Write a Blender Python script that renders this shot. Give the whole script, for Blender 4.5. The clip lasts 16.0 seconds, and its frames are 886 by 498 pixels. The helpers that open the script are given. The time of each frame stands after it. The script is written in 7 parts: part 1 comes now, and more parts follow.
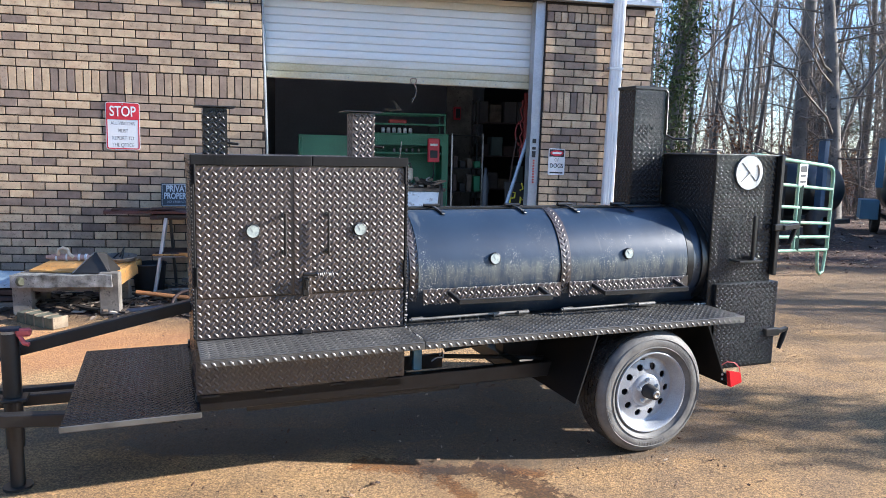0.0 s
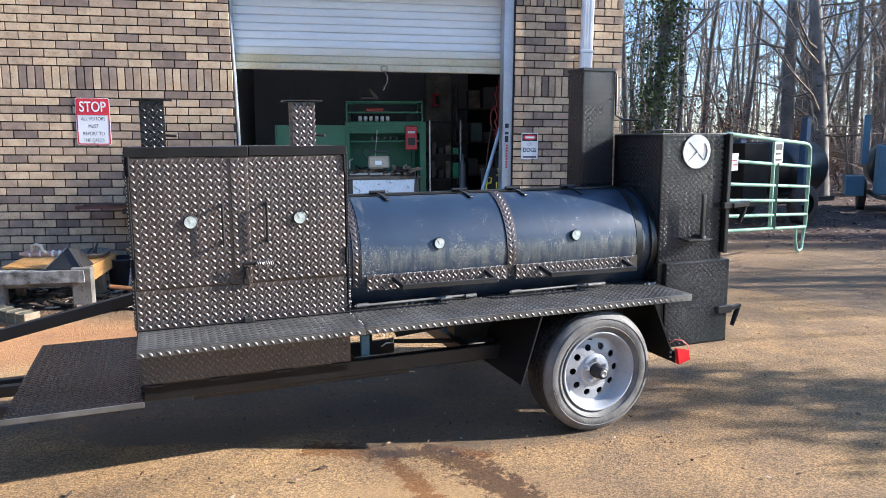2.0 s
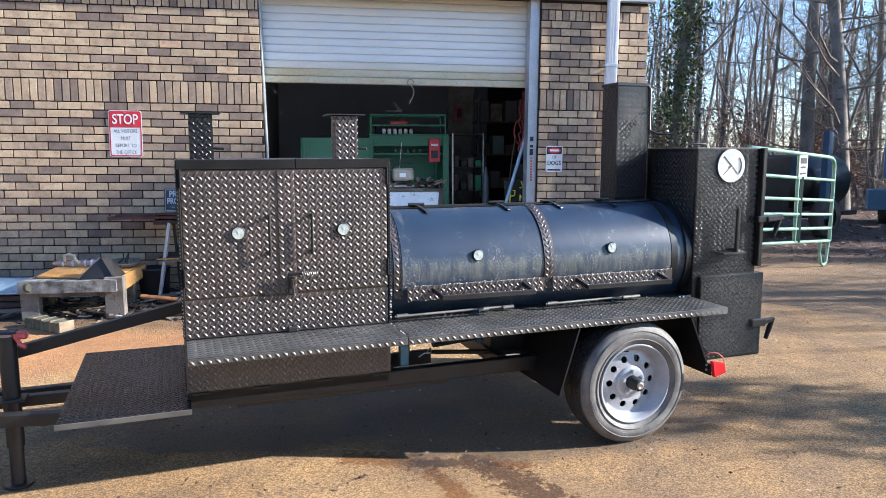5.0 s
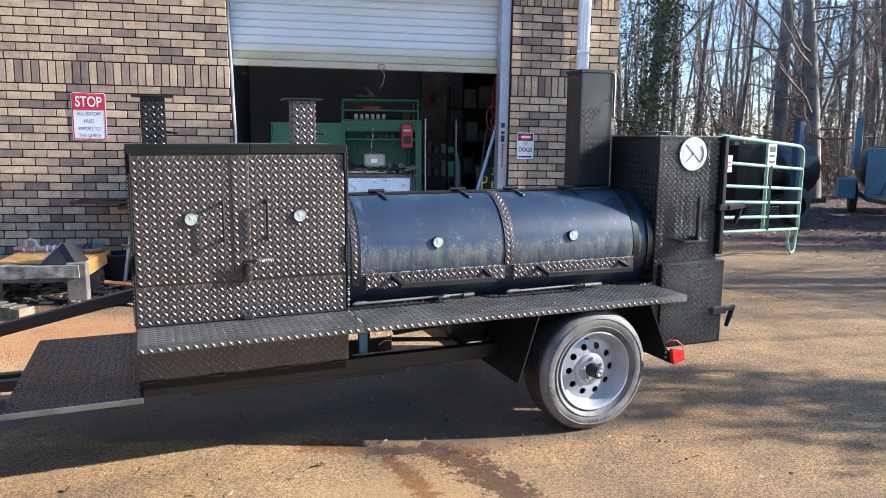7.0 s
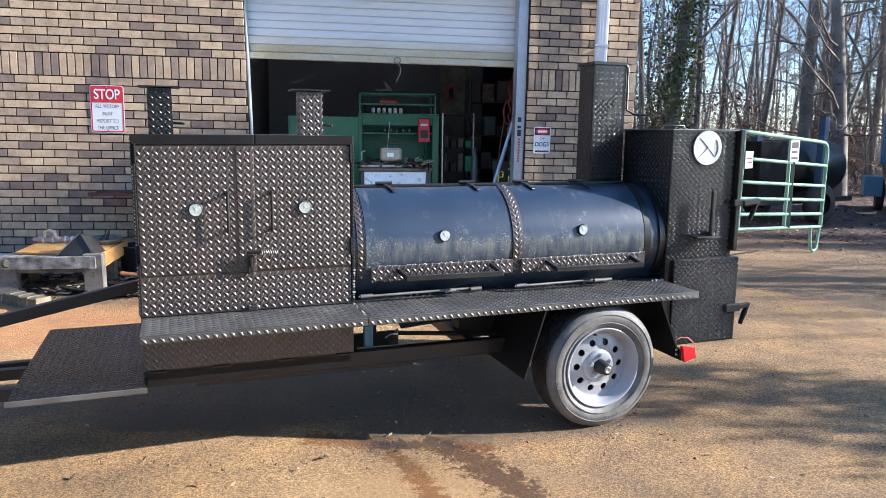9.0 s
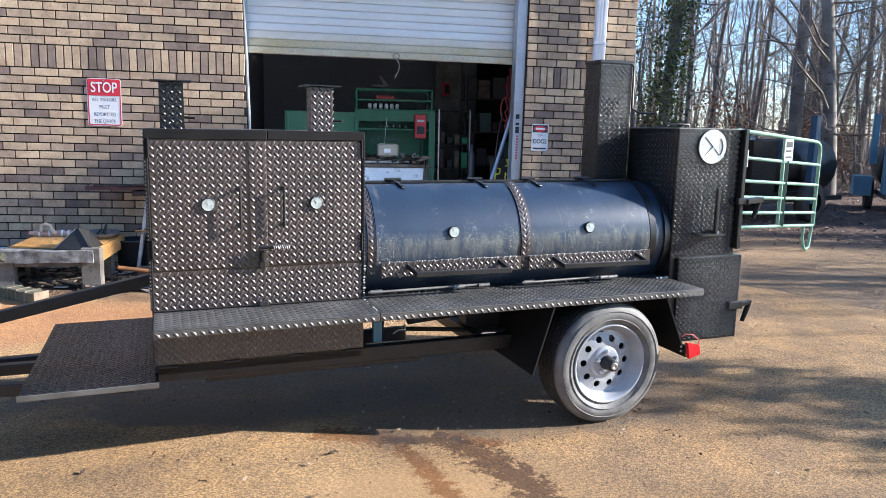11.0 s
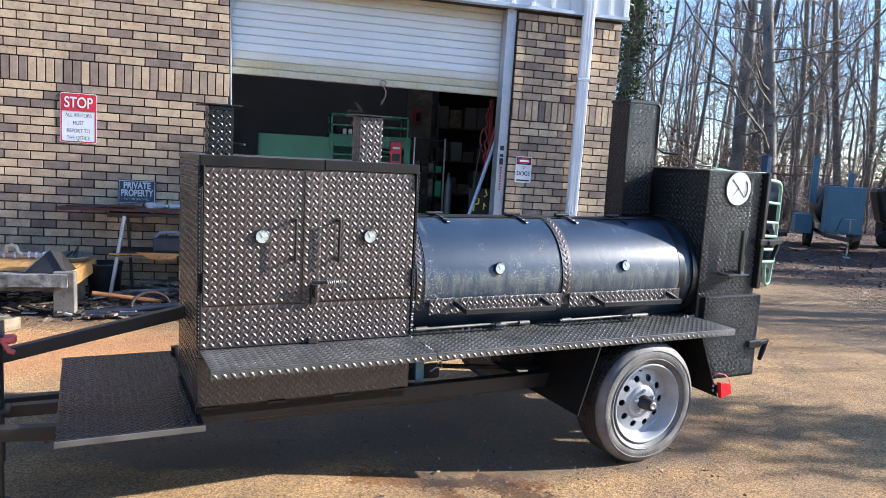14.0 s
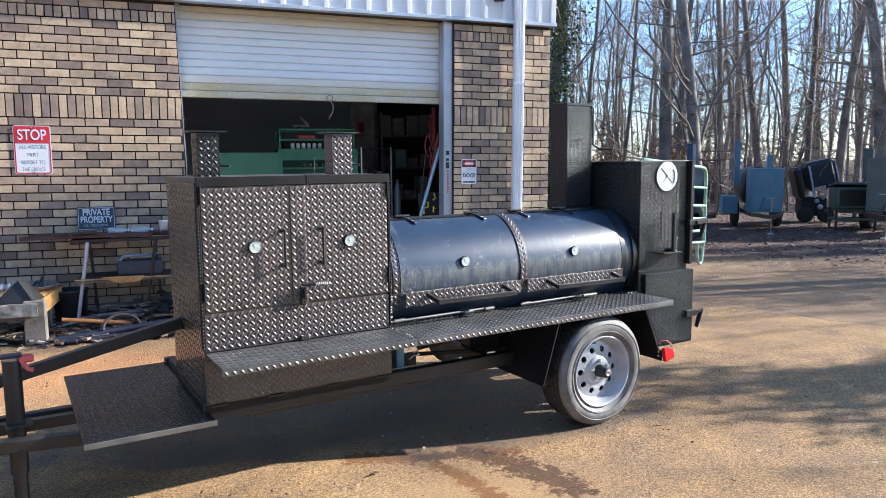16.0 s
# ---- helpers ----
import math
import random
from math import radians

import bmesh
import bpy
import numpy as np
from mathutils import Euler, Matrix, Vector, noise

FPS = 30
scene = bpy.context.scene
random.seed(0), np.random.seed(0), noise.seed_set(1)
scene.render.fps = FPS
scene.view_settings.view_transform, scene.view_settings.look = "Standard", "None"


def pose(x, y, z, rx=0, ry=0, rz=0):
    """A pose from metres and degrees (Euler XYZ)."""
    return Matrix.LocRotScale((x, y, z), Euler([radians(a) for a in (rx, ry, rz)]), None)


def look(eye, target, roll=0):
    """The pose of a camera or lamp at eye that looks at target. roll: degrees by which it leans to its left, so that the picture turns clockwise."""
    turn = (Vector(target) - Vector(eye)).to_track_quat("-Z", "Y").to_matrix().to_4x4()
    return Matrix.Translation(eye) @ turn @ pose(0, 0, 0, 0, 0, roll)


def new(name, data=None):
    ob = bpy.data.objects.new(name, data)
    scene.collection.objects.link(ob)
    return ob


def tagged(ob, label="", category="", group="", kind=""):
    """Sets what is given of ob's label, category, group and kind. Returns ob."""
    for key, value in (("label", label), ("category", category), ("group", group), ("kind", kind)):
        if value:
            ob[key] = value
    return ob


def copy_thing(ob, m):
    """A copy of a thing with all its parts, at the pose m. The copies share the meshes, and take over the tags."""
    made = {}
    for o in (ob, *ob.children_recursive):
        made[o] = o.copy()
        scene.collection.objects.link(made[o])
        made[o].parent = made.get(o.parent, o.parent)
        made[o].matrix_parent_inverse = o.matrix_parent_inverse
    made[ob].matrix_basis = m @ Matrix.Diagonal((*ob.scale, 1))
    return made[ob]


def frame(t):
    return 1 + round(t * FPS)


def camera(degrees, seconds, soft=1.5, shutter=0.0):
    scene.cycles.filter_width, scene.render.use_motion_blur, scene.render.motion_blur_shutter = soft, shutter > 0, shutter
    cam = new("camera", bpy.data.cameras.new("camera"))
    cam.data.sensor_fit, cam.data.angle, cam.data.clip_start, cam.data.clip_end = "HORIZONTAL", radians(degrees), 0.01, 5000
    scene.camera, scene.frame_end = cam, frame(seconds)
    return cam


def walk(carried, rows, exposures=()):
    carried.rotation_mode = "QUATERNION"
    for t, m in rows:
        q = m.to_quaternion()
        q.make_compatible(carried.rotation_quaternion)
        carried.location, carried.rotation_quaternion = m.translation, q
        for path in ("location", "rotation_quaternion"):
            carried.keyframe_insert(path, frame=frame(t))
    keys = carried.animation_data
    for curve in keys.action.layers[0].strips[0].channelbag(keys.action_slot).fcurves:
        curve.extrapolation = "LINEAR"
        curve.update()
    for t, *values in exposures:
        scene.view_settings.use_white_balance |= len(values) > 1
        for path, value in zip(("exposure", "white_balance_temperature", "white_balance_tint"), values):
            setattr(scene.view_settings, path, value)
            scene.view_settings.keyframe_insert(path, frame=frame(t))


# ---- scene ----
cam = camera(63.05, 16.0, soft=0.65)
ROWS = [
    (0, 0.1418, -0.2655, 1.5142, -9.006, -7.725, 1.206),
    (0.5, 0.1356, -0.3350, 1.5082, -9.643, -7.905, 1.604),
    (1, 0.2148, -0.3627, 1.5063, -10.813, -8.265, 1.074),
    (1.5, 0.3733, -0.3458, 1.5026, -9.846, -8.539, 0.424),
    (2, 0.4106, -0.3390, 1.5092, -8.962, -8.698, -0.279),
    (2.5, 0.3766, -0.3437, 1.5118, -7.507, -8.488, -0.834),
    (3, 0.3367, -0.3599, 1.5116, -6.876, -8.091, -0.870),
    (5.5, 0.2743, -0.3679, 1.5164, -8.345, -7.731, 0.075),
    (6, 0.2847, -0.3660, 1.5160, -8.916, -8.133, 0.082),
    (6.5, 0.3166, -0.3573, 1.5170, -9.477, -8.496, 0.183),
    (7, 0.3774, -0.3547, 1.5172, -9.570, -8.844, 0.352),
    (7.5, 0.4230, -0.3508, 1.5046, -9.081, -9.133, 0.659),
    (8, 0.4464, -0.3474, 1.5020, -8.037, -9.254, 0.751),
    (8.5, 0.4582, -0.3417, 1.5001, -7.566, -9.194, 0.671),
    (9, 0.4543, -0.3353, 1.5009, -7.853, -9.200, 0.613),
    (11.5, 0.2478, -0.3356, 1.5035, -9.367, -9.659, 1.334),
    (12, 0.0988, -0.3410, 1.5040, -10.259, -9.871, 1.570),
    (12.5, 0.0283, -0.3170, 1.4992, -11.307, -9.996, 2.076),
    (13, -0.0192, -0.2117, 1.4970, -12.323, -9.673, 2.543),
    (13.5, -0.0702, -0.1358, 1.5075, -13.235, -8.846, 2.955),
    (14, -0.1802, -0.1449, 1.5248, -14.176, -7.333, 3.109),
    (14.5, -0.3690, -0.2061, 1.5333, -15.177, -6.497, 2.599),
    (15, -0.4333, -0.2751, 1.5425, -16.916, -6.643, 1.697),
    (15.5, -0.3976, -0.3978, 1.5478, -17.935, -6.601, 0.034),
    (16, -0.4198, -0.4932, 1.5328, -18.733, -6.829, -0.597),
]
walk(cam, [(t, pose(x, y, z, 90 + pitch, 0, yaw) @ pose(0, 0, 0, 0, 0, roll)) for t, x, y, z, yaw, pitch, roll in ROWS],
     exposures=[(0, 1.73, 5500, 10), (12, 1.73, 5500, 10), (14.5, 1.80, 5500, 10), (15.5, 1.82, 5500, 10), (16, 1.74, 5500, 10)])

# ---- light ----
SUN_AZ, SUN_EL = -7.6, 23.0
world = bpy.data.worlds.new("sky")
scene.world = world
world.use_nodes = True
wn = world.node_tree
sky = wn.nodes.new("ShaderNodeTexSky")
sky.sky_type, sky.sun_disc = "NISHITA", False
sky.sun_elevation, sky.sun_rotation = radians(SUN_EL), radians(90 - SUN_AZ)
sky.air_density, sky.dust_density, sky.ozone_density = 0.9, 0.15, 2.2
wn.links.new(sky.outputs[0], wn.nodes["Background"].inputs[0])
wn.nodes["Background"].inputs[1].default_value = 0.105
sun = new("sun", bpy.data.lights.new("sun", "SUN"))
sun.data.energy, sun.data.angle, sun.data.color = 5.0, radians(0.55), (1.0, 0.88, 0.72)
sd = Vector((math.cos(radians(SUN_EL)) * math.cos(radians(SUN_AZ)), math.cos(radians(SUN_EL)) * math.sin(radians(SUN_AZ)), math.sin(radians(SUN_EL))))
sun.matrix_world = look(sd * 60, (0, 0, 0))
# fill lamp added inside the half-open shop door to brighten the dark interior
shop_fill = new("shop_fill_lamp", bpy.data.lights.new("shop_fill_lamp", "AREA"))
shop_fill.data.shape, shop_fill.data.size, shop_fill.data.size_y = "RECTANGLE", 2.8, 2.0
shop_fill.data.energy, shop_fill.data.color = 3.2, (0.80, 0.90, 1.0)
shop_fill.matrix_world = look((0.97, 7.88, 1.12), (0.97, 12.0, 1.12))

# ---- materials ----


def nodes_of(name):
    m = bpy.data.materials.new(name)
    m.use_nodes = True
    return m, m.node_tree.nodes, m.node_tree.links, m.node_tree.nodes["Principled BSDF"]


def noise_node(n, l, vec, scale, detail=4.0, rough=0.55):
    t = n.new("ShaderNodeTexNoise")
    t.inputs["Scale"].default_value, t.inputs["Detail"].default_value, t.inputs["Roughness"].default_value = scale, detail, rough
    if vec is not None:
        l.new(vec, t.inputs["Vector"])
    return t.outputs["Fac"]


def ramp(n, l, fac, stops):
    r = n.new("ShaderNodeValToRGB")
    e = r.color_ramp.elements
    while len(e) < len(stops):
        e.new(0.5)
    for k, (p, c) in zip(e, stops):
        k.position, k.color = p, (*c, 1) if len(c) == 3 else c
    l.new(fac, r.inputs[0])
    return r.outputs[0]


def blend(n, l, fac, a, b, mode="MIX"):
    m = n.new("ShaderNodeMix")
    m.data_type, m.blend_type = "RGBA", mode
    for sock, v in ((m.inputs[0], fac), (m.inputs[6], a), (m.inputs[7], b)):
        if isinstance(v, (int, float)):
            sock.default_value = v
        elif isinstance(v, tuple):
            sock.default_value = (*v, 1) if len(v) == 3 else v
        else:
            l.new(v, sock)
    return m.outputs[2]


def maths(n, l, op, a, b=0.0):
    m = n.new("ShaderNodeMath")
    m.operation = op
    for sock, v in zip(m.inputs, (a, b)):
        if isinstance(v, (int, float)):
            sock.default_value = v
        else:
            l.new(v, sock)
    return m.outputs[0]


def bump(n, l, p, height, strength, dist=0.01):
    b = n.new("ShaderNodeBump")
    b.inputs["Strength"].default_value, b.inputs["Distance"].default_value = strength, dist
    l.new(height, b.inputs["Height"])
    l.new(b.outputs[0], p.inputs["Normal"])


def coords(n, which="Object"):
    return n.new("ShaderNodeTexCoord").outputs[which]


def surface(name, a, b, rough=0.6, metal=0.0, big=3.0, fine=60.0, bumpy=0.15, spread=0.12, coat=0.0, c=None, spec=0.5):
    """Two-scale paint, wood or metal: colours a and b drift over the large scale, with grain over the fine one."""
    m, n, l, p = nodes_of(name)
    v = coords(n)
    f1, f2 = noise_node(n, l, v, big), noise_node(n, l, v, fine, 3.0)
    col = ramp(n, l, f1, [(0.3, a), (0.7, b)])
    if c:
        spots = ramp(n, l, noise_node(n, l, v, big * 4, 6.0, 0.7), [(0.55, (0, 0, 0)), (0.68, (1, 1, 1))])
        col = blend(n, l, spots, col, c)
    col = blend(n, l, 0.35, col, ramp(n, l, f2, [(0.3, (0.35, 0.35, 0.35)), (0.7, (0.65, 0.65, 0.65))]), "OVERLAY")
    l.new(col, p.inputs["Base Color"])
    r = maths(n, l, "MULTIPLY_ADD", f1, spread * 2)
    r.node.inputs[2].default_value = rough - spread
    l.new(r, p.inputs["Roughness"])
    p.inputs["Metallic"].default_value = metal
    p.inputs["Coat Weight"].default_value = coat
    p.inputs["Specular IOR Level"].default_value = spec
    if bumpy:
        bump(n, l, p, f2, bumpy, 0.004)
    return m


def plain(name, col, rough=0.5, metal=0.0):
    return surface(name, tuple(x * 0.92 for x in col), tuple(min(1, x * 1.08) for x in col), rough, metal, 8.0, 90.0, 0.05, 0.06)


BLACK = surface("black_gloss_paint", (0.008, 0.008, 0.008), (0.018, 0.017, 0.016), 0.32, 0.0, 4.0, 120.0, 0.12, 0.10)
TREAD = surface("black_painted_tread_plate", (0.028, 0.0198, 0.0158), (0.057, 0.0408, 0.0328), 0.33, 0.0, 5.0, 160.0, 0.08, 0.06, spec=1.0)
TREAD_GLOSS = surface("glossy_brown_black_tread_plate", (0.020, 0.0155, 0.0135), (0.036, 0.028, 0.024), 0.15, 0.0, 5.0, 160.0, 0.05, 0.04, spec=1.0)
TREAD_WORN = surface("worn_grey_tread_plate", (0.042, 0.040, 0.038), (0.095, 0.090, 0.082), 0.32, 0.0, 7.0, 160.0, 0.10, 0.07, spec=0.8)
# lozenges a little paler and glossier than their plate, to lift the glints
TREAD_BLK_TOP = surface("glossier_black_treads", (0.008, 0.008, 0.0085), (0.015, 0.0147, 0.0145), 0.21, 0.0, 5.0, 160.0, 0.08, 0.05, spec=0.5)
TREAD_BLK = surface("darker_black_tread_plate", (0.007, 0.007, 0.0075), (0.013, 0.0125, 0.0125), 0.22, 0.0, 5.0, 160.0, 0.08, 0.05, spec=0.38)
FRAMEBLK = surface("black_frame_paint", (0.013, 0.012, 0.011), (0.026, 0.023, 0.021), 0.42, 0.0, 6.0, 90.0, 0.15)
ALU = surface("brushed_aluminium", (0.42, 0.42, 0.42), (0.56, 0.56, 0.55), 0.40, 0.7, 6.0, 200.0, 0.06)
STEEL = surface("bare_steel", (0.30, 0.29, 0.28), (0.48, 0.46, 0.44), 0.38, 0.9, 12.0, 140.0, 0.1)
DULL_STEEL = surface("dull_worn_steel", (0.10, 0.095, 0.09), (0.24, 0.23, 0.22), 0.5, 0.5, 12.0, 140.0, 0.15)
RIM = surface("silver_wheel_paint", (0.30, 0.31, 0.33), (0.40, 0.41, 0.43), 0.36, 0.2, 6.0, 160.0, 0.04)
RUBBER = surface("dusty_tyre_rubber", (0.085, 0.081, 0.076), (0.19, 0.178, 0.160), 0.6, 0.0, 9.0, 90.0, 0.25)
WELD = surface("bare_weld_steel", (0.20, 0.195, 0.18), (0.46, 0.44, 0.40), 0.6, 0.2, 30.0, 200.0, 0.3)
GAUGE_FACE = surface("gauge_face_pale", (0.30, 0.34, 0.32), (0.46, 0.49, 0.44), 0.3, 0.0, 60.0, 200.0, 0.03)
DIAL_GREY = plain("dial_print_grey", (0.17, 0.18, 0.18), 0.5)
TREAD_RUBBER = surface("dark_tread_rubber", (0.022, 0.020, 0.019), (0.06, 0.052, 0.046), 0.7, 0.0, 9.0, 90.0, 0.25)
MATTE = surface("dull_black_paint", (0.007, 0.007, 0.007), (0.014, 0.013, 0.013), 0.6, 0.0, 5.0, 90.0, 0.12, spec=0.15)
DARK = plain("dark_matter", (0.012, 0.012, 0.013), 0.7)
RED = plain("red_plastic", (0.62, 0.02, 0.025), 0.25)
REDSTRAP = plain("red_tape", (0.55, 0.10, 0.09), 0.6)
PALE_PINK = surface("faded_pink_cloth", (0.42, 0.27, 0.22), (0.58, 0.42, 0.36), 0.9, 0.0, 9.0, 60.0, 0.3)
GALV = surface("galvanised_steel", (0.42, 0.45, 0.49), (0.56, 0.59, 0.63), 0.42, 0.5, 5.0, 60.0, 0.06)
WHITE_METAL = surface("white_painted_metal", (0.66, 0.68, 0.70), (0.76, 0.77, 0.78), 0.45, 0.0, 2.0, 60.0, 0.05)
DOOR_WHITE = surface("weathered_white_door", (0.78, 0.83, 0.83), (0.84, 0.88, 0.88), 0.5, 0.0, 1.6, 40.0, 0.06)
DOOR_PALE = surface("faintly_yellowed_slat", (0.70, 0.68, 0.56), (0.80, 0.79, 0.72), 0.5, 0.0, 1.2, 40.0, 0.05)
DOOR_CREAM = surface("yellowed_door_slat", (0.58, 0.50, 0.30), (0.66, 0.62, 0.48), 0.55, 0.0, 2.5, 40.0, 0.06)
WEATHERED = surface("weathered_grey_wood", (0.10, 0.088, 0.075), (0.25, 0.222, 0.19), 0.8, 0.0, 6.0, 50.0, 0.4, c=(0.035, 0.03, 0.027))
PLYWOOD = surface("orange_plywood", (0.50, 0.225, 0.05), (0.64, 0.37, 0.13), 0.65, 0.0, 5.0, 50.0, 0.25, c=(0.17, 0.125, 0.09))
REDWOOD = surface("dark_red_stained_board", (0.045, 0.014, 0.012), (0.10, 0.034, 0.028), 0.5, 0.0, 5.0, 40.0, 0.3)
OLDWOOD = surface("tan_old_wood", (0.12, 0.09, 0.06), (0.26, 0.205, 0.14), 0.85, 0.0, 9.0, 60.0, 0.35, c=(0.07, 0.055, 0.04))
PALE_BLUE = surface("pale_blue_sheet", (0.22, 0.33, 0.44), (0.42, 0.54, 0.64), 0.5, 0.1, 6.0, 60.0, 0.1, c=(0.12, 0.14, 0.16))
CREAM = surface("cream_webbing", (0.52, 0.44, 0.33), (0.66, 0.58, 0.46), 0.9, 0.0, 9.0, 90.0, 0.3)
ORANGE_WOOD = surface("weathered_orange_pole", (0.28, 0.11, 0.035), (0.42, 0.19, 0.07), 0.7, 0.0, 6.0, 50.0, 0.2)
DARKWOOD = surface("dark_stained_board", (0.030, 0.017, 0.015), (0.06, 0.036, 0.031), 0.7, 0.0, 5.0, 40.0, 0.3)
SCRAP = surface("scrap_wood", (0.035, 0.027, 0.021), (0.17, 0.13, 0.095), 0.85, 0.0, 9.0, 60.0, 0.4)
GREEN = surface("green_painted_steel", (0.018, 0.13, 0.062), (0.034, 0.19, 0.092), 0.38, 0.0, 2.5, 60.0, 0.08)
GATE_GREEN = surface("pale_green_gate_paint", (0.15, 0.30, 0.215), (0.24, 0.40, 0.30), 0.5, 0.0, 5.0, 60.0, 0.12, c=(0.32, 0.38, 0.31))
POST_GREEN = surface("dark_green_post_paint", (0.008, 0.03, 0.022), (0.015, 0.05, 0.035), 0.5, 0.0, 4.0, 60.0, 0.1)
BLUE_PAINT = surface("blue_grey_primer", (0.075, 0.175, 0.25), (0.105, 0.22, 0.30), 0.45, 0.0, 3.0, 50.0, 0.08)
BLUE_PIPE = surface("blue_pipe", (0.007, 0.011, 0.026), (0.013, 0.020, 0.042), 0.55, 0.0, 6.0, 60.0, 0.05)
SIGN_WHITE = surface("sign_white", (0.72, 0.74, 0.75), (0.78, 0.79, 0.80), 0.4, 0.0, 5.0, 60.0, 0.03)
FADED = surface("faded_white_lettering", (0.48, 0.52, 0.56), (0.62, 0.66, 0.70), 0.6, 0.0, 20.0, 90.0, 0.03)
FLAKED = surface("flaking_white_paint", (0.04, 0.038, 0.034), (0.33, 0.325, 0.31), 0.8, 0.0, 13.0, 60.0, 0.6, c=(0.014, 0.014, 0.012))
MOSSY = surface("mossy_grey_lumber", (0.045, 0.048, 0.03), (0.14, 0.14, 0.095), 0.9, 0.0, 12.0, 60.0, 0.4)
GREY_GREEN = surface("dull_grey_green_paint", (0.055, 0.082, 0.078), (0.095, 0.125, 0.118), 0.5, 0.0, 3.0, 50.0, 0.08)
SIGN_RED = plain("sign_red", (0.58, 0.03, 0.05), 0.4)
SIGN_BLACK = plain("sign_black", (0.02, 0.022, 0.026), 0.5)
SIGN_NAVY = surface("faded_dark_sign", (0.03, 0.038, 0.05), (0.05, 0.06, 0.075), 0.5, 0.0, 9.0, 60.0, 0.05)
DARK_GREY = surface("dark_grey_panel", (0.05, 0.045, 0.045), (0.09, 0.08, 0.08), 0.8, 0.0, 1.5, 25.0, 0.2)
TAN_PLASTIC = surface("dusty_tan_plastic", (0.30, 0.26, 0.20), (0.40, 0.35, 0.28), 0.6, 0.0, 12.0, 60.0, 0.1)
RUST_WHITE = surface("rust_streaked_white_paint", (0.50, 0.54, 0.60), (0.66, 0.69, 0.74), 0.5, 0.0, 3.0, 40.0, 0.2, c=(0.11, 0.075, 0.055))
BLUE_DARK = surface("dark_blue_paint", (0.028, 0.07, 0.14), (0.045, 0.10, 0.18), 0.45, 0.0, 3.0, 50.0, 0.08)
# floor and walls set pale to bounce extra light through the dim shop
CONCRETE = surface("shop_concrete", (0.44, 0.43, 0.42), (0.54, 0.53, 0.51), 0.8, 0.0, 1.0, 30.0, 0.2)
SHOP_WALL = surface("pale_shop_wall", (0.62, 0.61, 0.64), (0.74, 0.73, 0.75), 0.85, 0.0, 0.8, 25.0, 0.2)
# the joints' recess shade is put into this near-black mortar colour
MORTAR = surface("recessed_mortar", (0.020, 0.017, 0.015), (0.040, 0.034, 0.029), 0.95, 0.0, 3.0, 120.0, 0.4)
ROPE = plain("frayed_rope", (0.26, 0.20, 0.16), 0.9)
DIM_RED = plain("dark_red_rubber", (0.16, 0.018, 0.018), 0.6)
YELLOW = plain("yellow_paint", (0.62, 0.55, 0.04), 0.5)
PLASTIC_BLUE = plain("grey_blue_plastic", (0.22, 0.30, 0.42), 0.45)
BARK = surface("grey_bark", (0.085, 0.075, 0.066), (0.27, 0.24, 0.21), 0.9, 0.0, 2.0, 22.0, 0.8, c=(0.035, 0.03, 0.026))
TWIG = surface("bare_twigs", (0.125, 0.098, 0.078), (0.29, 0.232, 0.178), 0.9, 0.0, 1.0, 12.0, 0.1)


def clear_plastic():
    m, n, l, p = nodes_of("clear_plastic")
    p.inputs["Base Color"].default_value = (0.86, 0.9, 0.93, 1)
    p.inputs["Roughness"].default_value = 0.12
    p.inputs["Transmission Weight"].default_value = 0.6
    p.inputs["IOR"].default_value = 1.45
    return m


CLEAR = clear_plastic()


